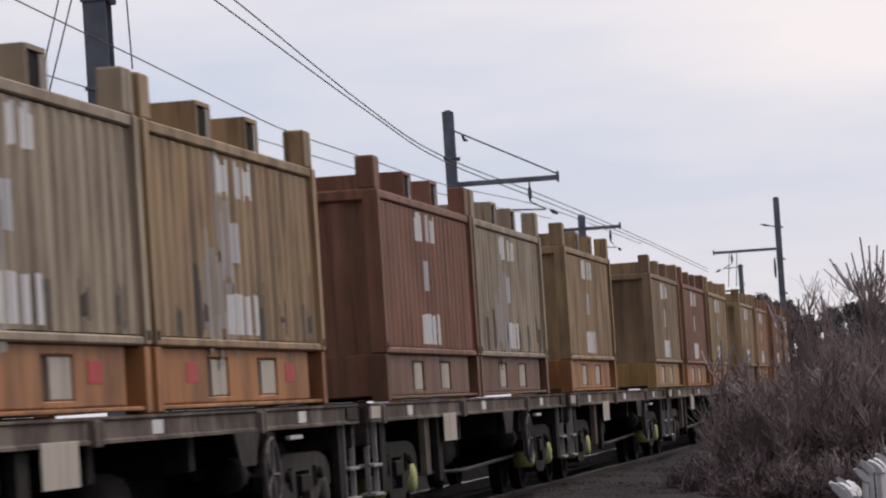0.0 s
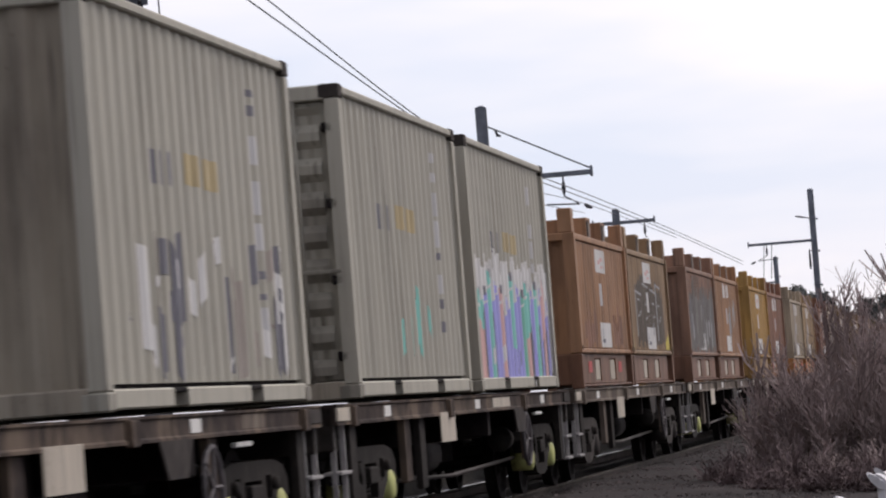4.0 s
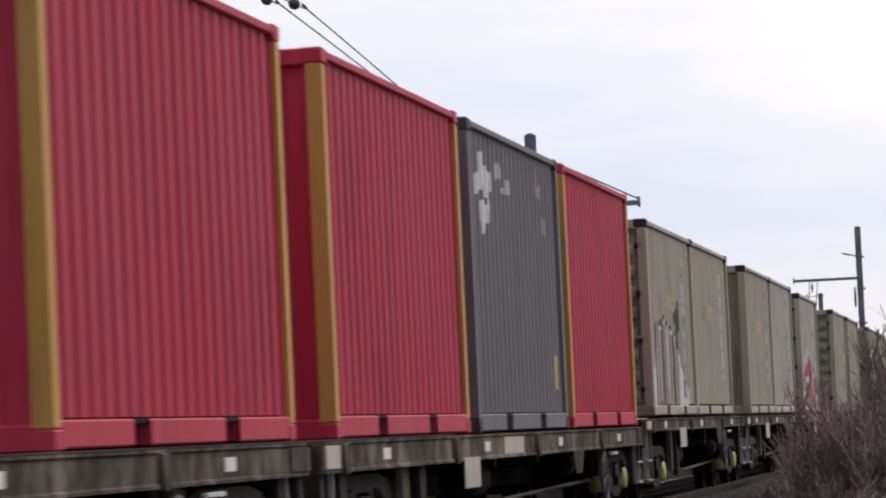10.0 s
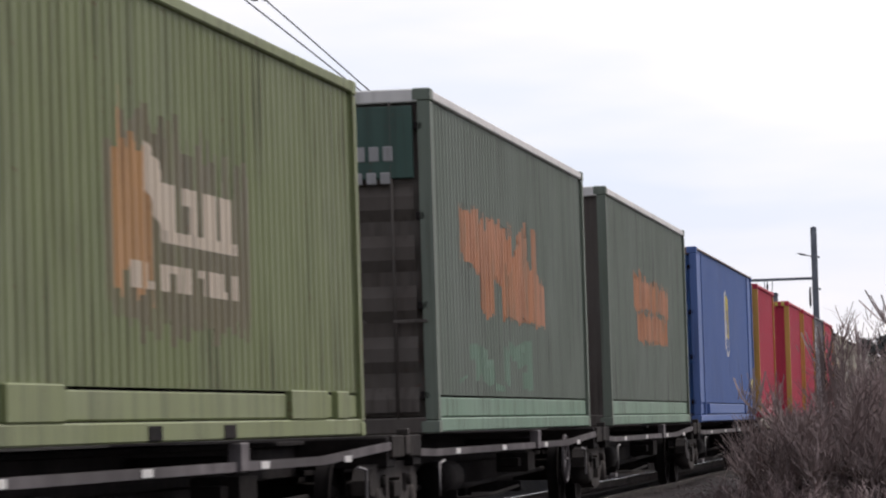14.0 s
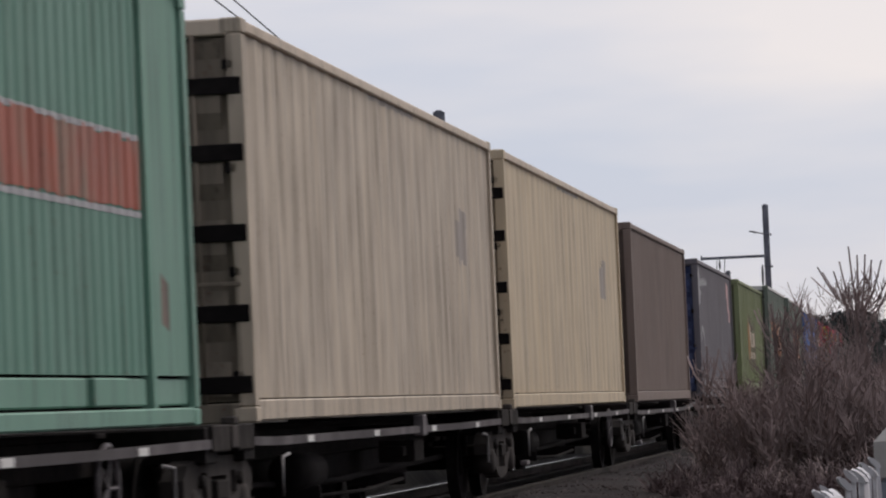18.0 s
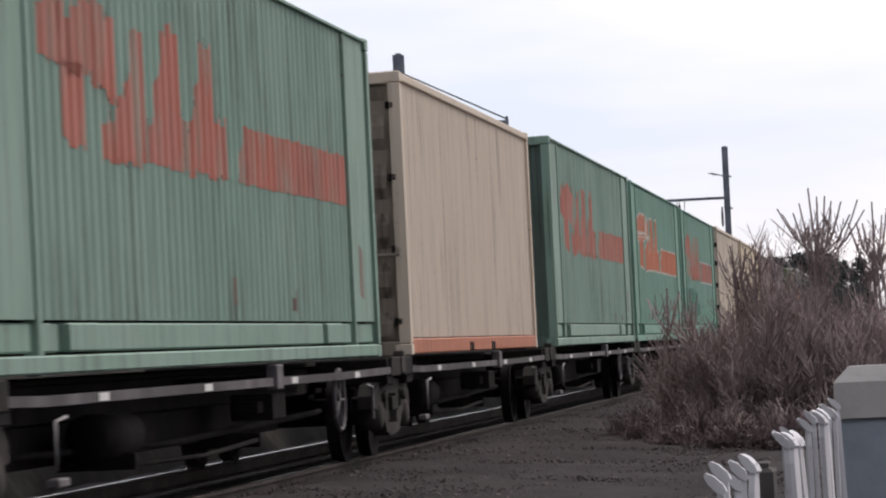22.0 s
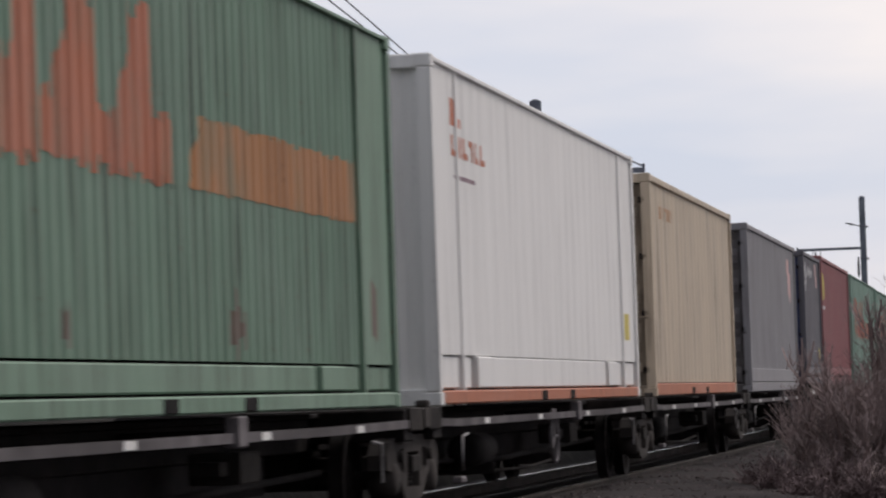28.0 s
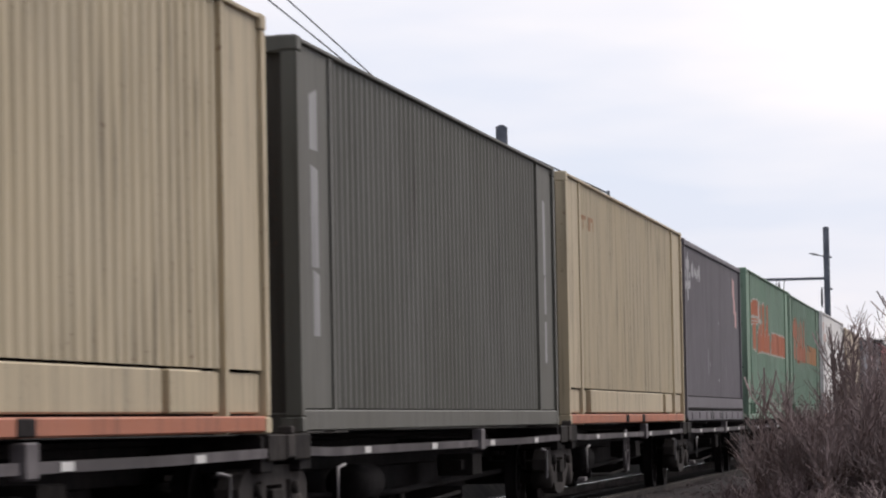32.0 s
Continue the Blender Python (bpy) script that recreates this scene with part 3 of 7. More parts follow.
ORANGE = paint("orange_base", (0.46, 0.16, 0.085), 0.45, 0.2)
RUSTA = paint("rust_orange", (0.36, 0.185, 0.09), 0.8, 0.55, 0.25, stain=0.6)
RUSTB = paint("rust_brown", (0.27, 0.145, 0.092), 0.8, 0.55, 0.25, stain=0.6)
RUSTC = paint("red_brown", (0.252, 0.106, 0.056), 0.8, 0.55, 0.25, stain=0.6)
RUSTY = paint("ochre_yellow", (0.43, 0.24, 0.055), 0.8, 0.55, 0.25, stain=0.6)
TAN = paint("tan", (0.385, 0.25, 0.125), 0.95, 0.65, 0.25, stain=0.85)
UMBER = paint("worn_umber", (0.30, 0.19, 0.10), 0.8, 0.55, 0.25, stain=0.6)
STONE = paint("stone", (0.385, 0.30, 0.205), 0.9, 0.6, 0.25, stain=0.75)
BASE1 = paint("base_orange", (0.44, 0.180, 0.050), 0.9, 0.7, 0.3, stain=0.95)
BASE3 = paint("base_ochre", (0.38, 0.215, 0.06), 0.8, 0.6, 0.3, stain=0.7)
BASE2 = paint("base_brown", (0.20, 0.092, 0.050), 0.9, 0.6, 0.3, stain=0.85)
P_WHITE = paint("paint_white", (0.70, 0.68, 0.66), 0.35, 0.05)
P_BLACK = paint("paint_black", (0.03, 0.03, 0.035), 0.2, 0.02)
P_PALE = paint("paint_pale", (0.50, 0.49, 0.49), 0.35, 0.03)
P_GREY = paint("paint_grey", (0.34, 0.335, 0.33), 0.4, 0.05)
P_ASH = paint("paint_ash", (0.185, 0.168, 0.155), 0.7, 0.2, 0.3, stain=0.5)
P_DUST = paint("paint_dust", (0.36, 0.31, 0.27), 0.5, 0.1, 0.3)
P_SLATE = paint("paint_slate", (0.17, 0.165, 0.19), 0.3, 0.03)
P_SOOT = paint("paint_soot", (0.105, 0.078, 0.055), 0.7, 0.4, 0.4, stain=0.6)
P_BUFF = paint("paint_buff", (0.47, 0.37, 0.20), 0.3, 0.03)
P_BUFFY = paint("paint_cream", (0.62, 0.52, 0.40), 0.35, 0.1)
P_FADED = paint("paint_faded_orange", (0.46, 0.27, 0.15), 0.4, 0.1)
P_ORANGE = paint("paint_orange", (0.55, 0.17, 0.08), 0.55, 0.15, 0.35)
P_OLD = paint("paint_old_orange", (0.50, 0.20, 0.085), 0.7, 0.3, 0.5, under=(0.15, 0.16, 0.11))
P_RUB = paint("paint_rubbed_red", (0.46, 0.140, 0.092), 0.6, 0.15, 0.4, under=(0.25, 0.31, 0.24))
P_RUB2 = paint("paint_rubbed_orange", (0.50, 0.165, 0.085), 0.6, 0.2, 0.4, under=(0.19, 0.23, 0.16))
P_RUBTAN = paint("paint_rubbed_tan", (0.475, 0.215, 0.085), 0.6, 0.2, 0.4, under=(0.19, 0.23, 0.16))
P_PINE = paint("paint_pine", (0.045, 0.092, 0.075), 0.6, 0.2, 0.3)
P_RIM = paint("paint_rim", (0.56, 0.51, 0.43), 0.5, 0.1, 0.4)
P_BRICK = paint("paint_brick", (0.50, 0.155, 0.088), 0.6, 0.1, 0.4)
P_CRIMSON = paint("paint_crimson", (0.45, 0.045, 0.085), 0.3, 0.05)
P_RUSSET = paint("paint_russet", (0.28, 0.14, 0.09), 0.8, 0.4, 0.4, stain=0.7)
P_RUN = paint("paint_rust_run", (0.185, 0.135, 0.10), 0.8, 0.5, 0.4, stain=0.6)
P_RED = paint("paint_red", (0.50, 0.06, 0.06), 0.3, 0.05)
P_PINK = paint("paint_pink", (0.70, 0.43, 0.40), 0.2, 0.03)
P_BLUE = paint("paint_blue", (0.37, 0.36, 0.74), 0.2, 0.03)
P_GREENISH = paint("paint_sea_green", (0.18, 0.50, 0.38), 0.2, 0.03)
P_TEAL = paint("paint_teal", (0.24, 0.60, 0.53), 0.2, 0.03)
P_YELLOW = paint("paint_yellow", (0.62, 0.50, 0.10), 0.25, 0.03)
P_GOLD = paint("paint_gold", (0.42, 0.32, 0.16), 0.3, 0.03)
P_TAN = paint("paint_tan", (0.46, 0.24, 0.085), 0.7, 0.2, 0.4)
P_MAUVE = paint("paint_mauve", (0.27, 0.17, 0.20), 0.3, 0.03)

TRAIN = []                        # things that run with the train: the thing, its place along it, its height


def load(root, a, length, z):
    TRAIN.append((root, a + length / 2, z))
    return root


DECK, LOW = 1.05, 0.055             # the skeletal wagons carry their boxes a little lower


def shape_word(root, prof, mat, edge=None, bar=None):
    """A big trade mark as plain blocks, with a bar running on behind it."""
    blocks = [[(-5.6, -4.9, 2.06, 2.07, 2.30, 2.38), (-4.9, -3.5, 2.07, 2.08, 2.38, 2.40)], [(-5.85, -3.6, 1.88, 1.93, 1.99, 2.02)], [(-5.12, -4.32, 1.40, 1.36, 1.88, 1.90)], [(-3.02, -2.68, 1.98, 2.02, 2.26, 2.36)],
              [(-3.75, -3.12, 1.33, 1.35, 1.72, 1.90), (-3.12, -2.66, 1.35, 1.36, 1.90, 1.94)],
              [(-2.66, -2.35, 1.37, 1.37, 1.62, 1.78), (-2.35, -2.05, 1.37, 1.37, 1.9, 2.12), (-2.05, -1.52, 1.37, 1.37, 2.36, 2.39), (-1.52, -1.2, 1.37, 1.37, 1.74, 1.70)],
              [(-1.14, -0.78, 1.37, 1.37, 1.78, 2.05), (-0.78, -0.26, 1.37, 1.37, 2.36, 2.38), (-0.26, 0.22, 1.36, 1.36, 1.76, 1.75)], [(0.6, 0.95, 1.36, 1.36, 1.38, 1.81), (0.95, 6.0, 1.36, 1.36, 1.82, 1.82)]]
    if not edge:
        blocks = [[(-5.75, -5.3, 1.92, 1.9, 2.2, 2.32), (-5.3, -4.3, 1.9, 1.86, 2.32, 2.40), (-4.3, -3.6, 1.86, 1.72, 2.38, 2.3)], [(-5.12, -4.45, 1.42, 1.37, 1.9, 1.9)],
                  [(-4.0, -3.5, 1.36, 1.34, 1.6, 1.75), (-3.5, -3.1, 1.34, 1.35, 1.78, 2.0), (-3.1, -2.72, 1.35, 1.36, 2.22, 2.3)]] + blocks[-3:]
    seed = len(bpy.data.meshes)
    grow = 0.036
    if edge:
        for k, group in enumerate(blocks):
            wide = [(y0 - grow * (q == 0), y1 + grow * (q == len(group) - 1), l0 - grow, l1 - grow, u0 + grow, u1 + grow) for q, (y0, y1, l0, l1, u0, u1) in enumerate(group)]
            put("marking", worn(prof, W2 - 0.0305, wide, edge, seed + k, 0.012), root, "pale outline of the block mark")
        panel_mark(root, prof, [(-5.85, -3.6, 1.925 + 0.09 * k, 1.96 + 0.09 * k, 1.95 + 0.09 * k, 1.985 + 0.09 * k) for k in range(2)] + [(-3.6, -3.3, 1.95, 2.0, 2.08, 2.42), (-3.3, -3.02, 2.0, 1.98, 2.42, 2.38), (-3.6, -2.62, 1.93, 1.97, 1.99, 2.05)], edge, "pale swoosh across the block mark", 0.012)
    for k, group in enumerate(blocks):
        put("marking", worn(prof, W2 - 0.0285, group, bar or mat if group is blocks[-1] else mat, seed + 9 + k, 0.012 if edge or k == len(blocks) - 1 else 0.045), root, "orange-red block mark")


def panel_mark(root, prof, shapes, mat, label, lift=0.0):
    for i, s in enumerate(shapes):
        put("marking", mark(prof, W2 - 0.03 + 0.2 * lift + 0.0002 * (i % 9), [s], mat), root, label)


def end_mark(root, L, shapes, mat, label):
    """Marks on the near end: x0, x1, z0, z1."""
    for i, (a, b, c, d) in enumerate(shapes):
        put("marking", boxes("marking", [(a, b, -L / 2 - 0.008 - 0.0006 * (i % 9), -L / 2 + 0.03, c, d)], mat), root, label)


def end_strokes(root, L, strokes, mat, label):
    """Sprayed strokes on the near end: from x0, z0 to x1, z1, and their width."""
    for i, (x0, z0, x1, z1, w) in enumerate(strokes):
        d = Vector((x1 - x0, z1 - z0)).normalized() * (w / 2)
        y = -L / 2 + 0.024 - 0.0007 * (i % 11)
        pts = [(x0 - d.x - d.y, z0 - d.y + d.x), (x0 - d.x + d.y, z0 - d.y - d.x), (x1 + d.x + d.y, z1 + d.y - d.x), (x1 + d.x - d.y, z1 + d.y + d.x)]
        vs = [(x, yy, z) for yy in (y, y + 0.004) for x, z in pts]
        put("marking", mesh_from("marking", vs, [(0, 1, 2, 3), (7, 6, 5, 4)] + [(q, q + 4, (q + 1) % 4 + 4, (q + 1) % 4) for q in range(4)], mat), root, label)


# low boxes at the head of the train
BINS = [(RUSTA, BASE2), (UMBER, BASE2), (RUSTB, BASE2), (RUSTA, BASE2), (RUSTY, BASE3), (RUSTC, BASE1), (STONE, BASE1), (TAN, BASE1), (RUSTC, BASE2), (STONE, BASE2),
        (TAN, BASE1), (UMBER, BASE3), (RUSTC, BASE1), (TAN, BASE1), (TAN, BASE2), (RUSTA, BASE1), (RUSTC, BASE1), (TAN, BASE2)]
BIN_WORDS = ["rust-orange", "umber, dark-tagged", "brown, grey-painted", "orange-brown", "ochre-yellow", "red-brown", "stone-coloured", "tan, streaked", "dark red-brown", "pale streaked",
             "tan", "umber, stained", "red-brown", "pale tan", "tan", "rust-orange", "red-brown", "tan"]
BIN_AT = []
for a in (-29.75, -14.1, 1.35, 16.75, 32.05):
    BIN_AT += [a, a + 6.2]
BIN_AT += [46.9, 59.8, 66.8, 73.7, 84.5, 91.2, 99.5, 106.0]
for i, a in enumerate(BIN_AT):
    rnd = random.Random(50 + i)
    root, prof = bin_box("bin_container", BINS[i][0], BIN_WORDS[i] + " low waste container with standing lid arms on a wagon", BINS[i][1])
    if i in (0, 1, 4):
        panel_mark(root, prof, [(-0.6, 0.5, 1.57, 1.57, 1.87, 1.87), (-0.45, 0.68, 0.6, 0.6, 0.92, 0.92)], P_WHITE, "white notice panel", 0.003)
        panel_mark(root, prof, [(-0.35, -0.1, 1.68, 1.68, 1.73, 1.73), (0.05, 0.3, 1.72, 1.72, 1.77, 1.77), (0.0, 0.3, 1.63, 1.63, 1.66, 1.66)], P_PINK, "faded pink print", 0.008)
        panel_mark(root, prof, [(-0.38, -0.28, 0.66, 0.66, 0.84, 0.84), (-0.22, -0.05, 0.66, 0.66, 0.71, 0.71)], P_SLATE, "dark print", 0.008)
    elif i != 2:
        for k, q in enumerate(((-0.72, -0.28, 1.62, 1.62, 1.88, 1.88), (-0.1, 0.12, 1.62, 1.62, 1.86, 1.88), (0.22, 0.48, 1.63, 1.63, 1.87, 1.86))):
            put("marking", worn(prof, W2 - 0.03, [q], P_WHITE, 300 + 3 * i + k, 0.02), root, "white notice patch")
    if i in (6, 7, 9):
        put("marking", worn(prof, W2 - 0.0305, [(-1.3, -0.2, 0.6, 0.6, 1.25, 1.1), (-0.75, -0.3, 1.0, 1.0, 1.6, 1.55)], P_DUST, 400 + i, 0.16), root, "pale worn patch")
        for k, y in enumerate((-2.3, -1.6, 0.35, 1.4, 2.3)):
            put("marking", worn(prof, W2 - 0.03, [(y, y + rnd.uniform(0.2, 0.5), 0.6, 0.62, rnd.uniform(0.75, 1.0), rnd.uniform(0.7, 1.0))], P_SOOT, 500 + 9 * i + k, 0.09), root, "dark scraped stain")
    panel_mark(root, prof, [(-0.25, 0.0, 1.14, 1.14, 1.43, 1.43)], P_PALE if i not in (1, 4) else P_WHITE, "worn strip")
    if i not in (0, 1, 4):
        panel_mark(root, prof, [(-0.52 + 0.3 * k, -0.36 + 0.3 * k, 0.62, 0.62, 0.9 + 0.02 * (k % 2), 0.91) for k in range(4)], P_WHITE, "white upright bars", 0.004)
    if i == 2:
        put("marking", worn(prof, W2 - 0.0297, [(-2.75, 2.7, 0.62, 0.62, 1.55, 1.66)], P_ASH, 210, 0.09), root, "grey sprayed field")
        for k in range(7):
            y = -2.5 + 0.75 * k + rnd.uniform(-0.2, 0.2)
            put("marking", worn(prof, W2 - 0.0293, [(y, y + rnd.uniform(0.1, 0.3), rnd.uniform(1.4, 1.6), 1.5, 1.84, 1.86)], P_SOOT, 900 + k, 0.05), root, "dark drip from the top rail")
        panel_mark(root, prof, scrawl(rnd, -2.5, 2.3, 0.65, 1.7, 20, (0.03, 0.1)), P_SLATE, "black sprayed strokes", 0.008)
        panel_mark(root, prof, scrawl(rnd, -2.4, 2.2, 0.65, 1.4, 12, (0.03, 0.12)), P_GREY, "pale sprayed strokes", 0.012)
    if i == 1:
        put("marking", worn(prof, W2 - 0.0305, [(-1.9, -0.9, 0.66, 0.64, 1.5, 1.66), (-0.9, 0.9, 0.64, 0.64, 1.68, 1.62), (0.9, 2.25, 0.64, 0.68, 1.6, 1.4)], P_SOOT, 233, 0.07), root, "dark sprayed field")
        for k in range(4):
            y, w = -1.85 + 1.0 * k + rnd.uniform(-0.05, 0.05), rnd.uniform(0.75, 0.9)
            top, low = rnd.uniform(1.38, 1.55), rnd.uniform(0.68, 0.8)
            panel_mark(root, prof, [(y, y + w, top, top - 0.05, top + 0.035, top - 0.015), (y + 0.02, y + 0.06, low, low, top, top), (y + w - 0.05, y + w, low + 0.3, low + 0.2, top - 0.2, top - 0.1),
                                    (y + 0.3, y + w - 0.2, low + 0.28, low + 0.34, low + 0.31, low + 0.37), (y + 0.25, y + w - 0.3, low + 0.52, low + 0.5, low + 0.55, low + 0.53), (y + 0.2, y + 0.3, low + 0.05, low, low + 0.2, low + 0.28)],
                       P_GREY, "pale outline of a sprayed letter", 0.010)
    if i == 4:
        loops = [(-0.55 + 0.28 * math.cos(q), 1.18 + 0.16 * math.sin(q)) for q in np.linspace(0, 6.3, 13)] + [(-0.1 + 0.2 * math.cos(q), 1.3 + 0.12 * math.sin(q)) for q in np.linspace(2.5, 8.3, 11)] + [(0.25, 1.02), (0.55, 0.95), (0.5, 1.22)]
        end_strokes(root, 6.058, [(*p, *q, 0.035) for p, q in zip(loops, loops[1:])], P_GREY, "pale sprayed scribble")
        lower = [(-0.75 + 0.2 * math.cos(q), 0.82 + 0.1 * math.sin(q)) for q in np.linspace(0, 5.5, 9)] + [(-0.6, 0.66), (-0.1, 0.64), (0.1, 0.86)]
        end_strokes(root, 6.058, [(*p, *q, 0.04) for p, q in zip(lower, lower[1:])], P_GREY, "pale sprayed scribble")
        end_strokes(root, 6.058, [(-0.5, 1.25, -0.46, 1.85, 0.11)], P_WHITE, "white strip of print")
        end_strokes(root, 6.058, [(-0.5 + 0.004 * k, 1.3 + 0.06 * k, -0.5 + 0.004 * k, 1.325 + 0.06 * k, 0.05) for k in range(8)], P_SLATE, "dark print on the strip")
        panel_mark(root, prof, scrawl(rnd, 2.2, 2.85, 0.62, 1.0, 7, (0.04, 0.1)), P_PALE, "white sprayed scribble", 0.006)
    if i == 3:
        panel_mark(root, prof, scrawl(rnd, 0.2, 2.6, 0.65, 1.7, 16, (0.04, 0.12)), P_GREY, "grey sprayed strokes", 0.006)
    if i == 0:
        for y in (-2.2, 1.0):
            put("marking", worn(prof, W2 - 0.03, [(y, y + 1.3, 0.62, 0.62, 0.92, 0.98)], P_RUSSET, 610 + int(y), 0.09), root, "faded red sprayed field")
    if i == 1:
        panel_mark(root, prof, [(2.3, 2.85, 0.6, 0.6, 0.72, 0.86), (-2.88, -2.6, 0.6, 0.6, 0.85, 0.86)], P_YELLOW, "yellow label", 0.006)
    if i in (0, 5, 6, 7):
        for k in range(2):
            me = boxes("marking", [(W2 - 0.061, W2 - 0.056, -1.95 + k * 3.5, -1.6 + k * 3.5, 0.28, 0.42)], P_RED)
            put("marking", me, root, "red sprayed dot")
    load(root, a, 6.058, DECK)

# pale twenty-foot boxes
ISO = [(-45.1, KHAKI2, "door"), (-38.4, KHAKI2, "corr"), (-53.2, KHAKI2, "corr"), (-72.6, KHAKI, "corr"), (-65.4, KHAKI, "door"), (-92.7, KHAKI, "door"), (-85.4, KHAKI, "door"),
       (-105.9, KHAKI2, "door"), (-120.5, KHAKI, "corr"), (-114.6, KHAKI2, "corr"), (-136.3, KHAKI, "door"), (-130.2, KHAKI, "door")]
TAGS = {-38.4: "bright", -53.2: "grey", -72.6: "faded", -65.4: "mixed", -105.9: "red", -136.3: "purple", -45.1: "thin"}
for a, mat, end in ISO:
    rnd = random.Random(int(-a * 10))
    tag = TAGS.get(a)
    words = {"bright": "with bright pastel sprayed letters", "grey": "with grey sprayed strokes", "faded": "with black sprayed tags on its end", "mixed": "with mixed sprayed tags",
             "red": "with red and white sprayed letters", "purple": "with dark striped sprayed letters", "thin": "with a faint green tag", None: "with small blue and yellow marks"}[tag]
    root, prof = container("shipping_container", 6.058, 2.585 if a < -112 else 2.55, mat, "khaki-grey twenty-foot steel container " + words, "iso", end)
    panel_mark(root, prof, [(-1.42 + 0.23 * k, -1.26 + 0.23 * k, 1.53, 1.53, 1.75, 1.75) for k in range(3)], P_SLATE, "grey-blue block mark")
    panel_mark(root, prof, [(-0.45, 0.05, 1.56, 1.56, 1.77, 1.77), (0.1, 0.52, 1.55, 1.55, 1.76, 1.76)], P_BUFF, "faded yellow block mark")
    z = 2.35
    while z > 0.62:
        hh, kind = rnd.uniform(0.05, 0.17), rnd.random()
        if kind < 0.45:
            panel_mark(root, prof, [(1.66, 1.9, z - hh * 1.6, z - hh * 1.6, z, z)], P_PALE, "pale patch in the marking column")
            z -= hh * 1.6
        elif kind < 0.85:
            panel_mark(root, prof, [(1.7, 1.84, z - hh * 0.7, z - hh * 0.7, z, z)], P_SLATE, "dark glyph in the marking column")
            z -= hh
        z -= rnd.uniform(0.03, 0.12)
    if tag == "bright":
        put("marking", worn(prof, W2 - 0.0305, [(-2.8, 2.88, 0.2, 0.2, 1.46, 1.40)], P_WHITE, 77, 0.08), root, "white sprayed field")
        hues = [(P_TEAL, "teal"), (P_BLUE, "violet"), (P_TEAL, "teal"), (P_BLUE, "violet"), (P_PINK, "pink"), (P_BLUE, "violet"), (P_TEAL, "teal"), (P_BLUE, "violet"), (P_GREENISH, "green")]
        y, k = -2.75, 0
        while y < 2.7:
            w, top = min(rnd.uniform(0.24, 0.5), 2.82 - y), rnd.uniform(0.98, 1.27)
            split, lean = rnd.uniform(0.4, 0.8), rnd.uniform(-0.12, 0.12)
            (m, lab), (m2, lab2) = hues[k % 9], hues[(k + (0 if k % 3 else 4)) % 9]
            panel_mark(root, prof, [(y, y + w + 0.01, split + lean, split - lean, top - 0.12, top)], m, lab + " sprayed letter", 0.007)
            panel_mark(root, prof, [(y, y + w + 0.01, 0.2, 0.2, split + lean, split - lean)], m2, lab2 + " sprayed letter", 0.007)
            panel_mark(root, prof, [(y + 0.2 * w, y + 0.7 * w, top - 0.06, top - 0.02, top + 0.1, top + 0.05)], m, lab + " sprayed letter top", 0.012)
            panel_mark(root, prof, [(y + 0.35 * w, y + 0.35 * w + 0.1, top + 0.03, top + 0.03, top + 0.12, top + 0.12), (y + w - 0.03, y + w + 0.03, 0.24, 0.2, split + rnd.uniform(-0.1, 0.35), split + 0.2)], P_SLATE, "dark sprayed outline", 0.016)
            if rnd.random() < 0.5:
                z = rnd.uniform(0.3, 0.7)
                panel_mark(root, prof, [(y + 0.08, y + 0.08 + rnd.uniform(0.08, 0.16), z, z + 0.05, z + 0.16, z + 0.22)], P_SLATE if k % 2 else P_WHITE, "spot of a second colour", 0.02)
            y, k = y + w, k + 1
    if tag in ("grey", "mixed", "faded"):
        for m, lab in {"grey": ((P_DUST, "tan"), (P_SLATE, "dark"), (P_WHITE, "white")), "mixed": ((P_MAUVE, "mauve"), (P_GREY, "grey"), (P_WHITE, "white"), (P_BLACK, "black")), "faded": ((P_GOLD, "tan"), (P_PINK, "pink"))}[tag]:
            panel_mark(root, prof, scrawl(rnd, -2.5, 2.6, 0.25, 1.25, 16, (0.05, 0.2)), m, lab + " sprayed strokes", 0.004 + 0.006 * len(lab) / 5)
    if tag == "faded":
        strokes = []
        for cx, cz, rx, rz in ((-0.92, 1.62, 0.17, 0.17), (-0.5, 1.6, 0.2, 0.2), (-0.1, 1.66, 0.16, 0.2), (0.28, 1.6, 0.17, 0.17), (-0.75, 1.15, 0.16, 0.14), (-0.3, 1.2, 0.13, 0.2), (0.02, 1.12, 0.12, 0.17)):
            turn, gap = rnd.uniform(0, 6.28), rnd.uniform(4.4, 6.0)
            ring = [(cx + rx * math.cos(turn + q), cz + rz * math.sin(turn + q)) for q in np.linspace(0, gap, 9)]
            strokes += [(*p, *q, 0.05) for p, q in zip(ring, ring[1:])]
            strokes.append((cx - rx, cz + rnd.uniform(-0.1, 0.1), cx + rx * 1.3, cz + rnd.uniform(-0.2, 0.2), 0.045))
            strokes.append((cx + rnd.uniform(-0.1, 0.1), cz - rz - 0.1, cx + rnd.uniform(-0.1, 0.15), cz + rz + 0.1, 0.045))
        strokes += [(0.5, 1.3 - 0.05 * k, 0.64, 1.27 - 0.05 * k, 0.08) for k in range(6)] + [(0.42, 1.72, 0.62, 1.5, 0.05), (0.45, 1.5, 0.64, 1.76, 0.05)]
        strokes += [(-1.0, 0.3 + 0.12 * k, -0.35, 0.36 + 0.1 * k, 0.04) for k in range(5)] + [(-0.95, 0.28, -0.9, 0.82, 0.04), (-0.4, 0.3, -0.38, 0.8, 0.04)]
        end_strokes(root, 6.058, strokes, P_BLACK, "black sprayed tag")
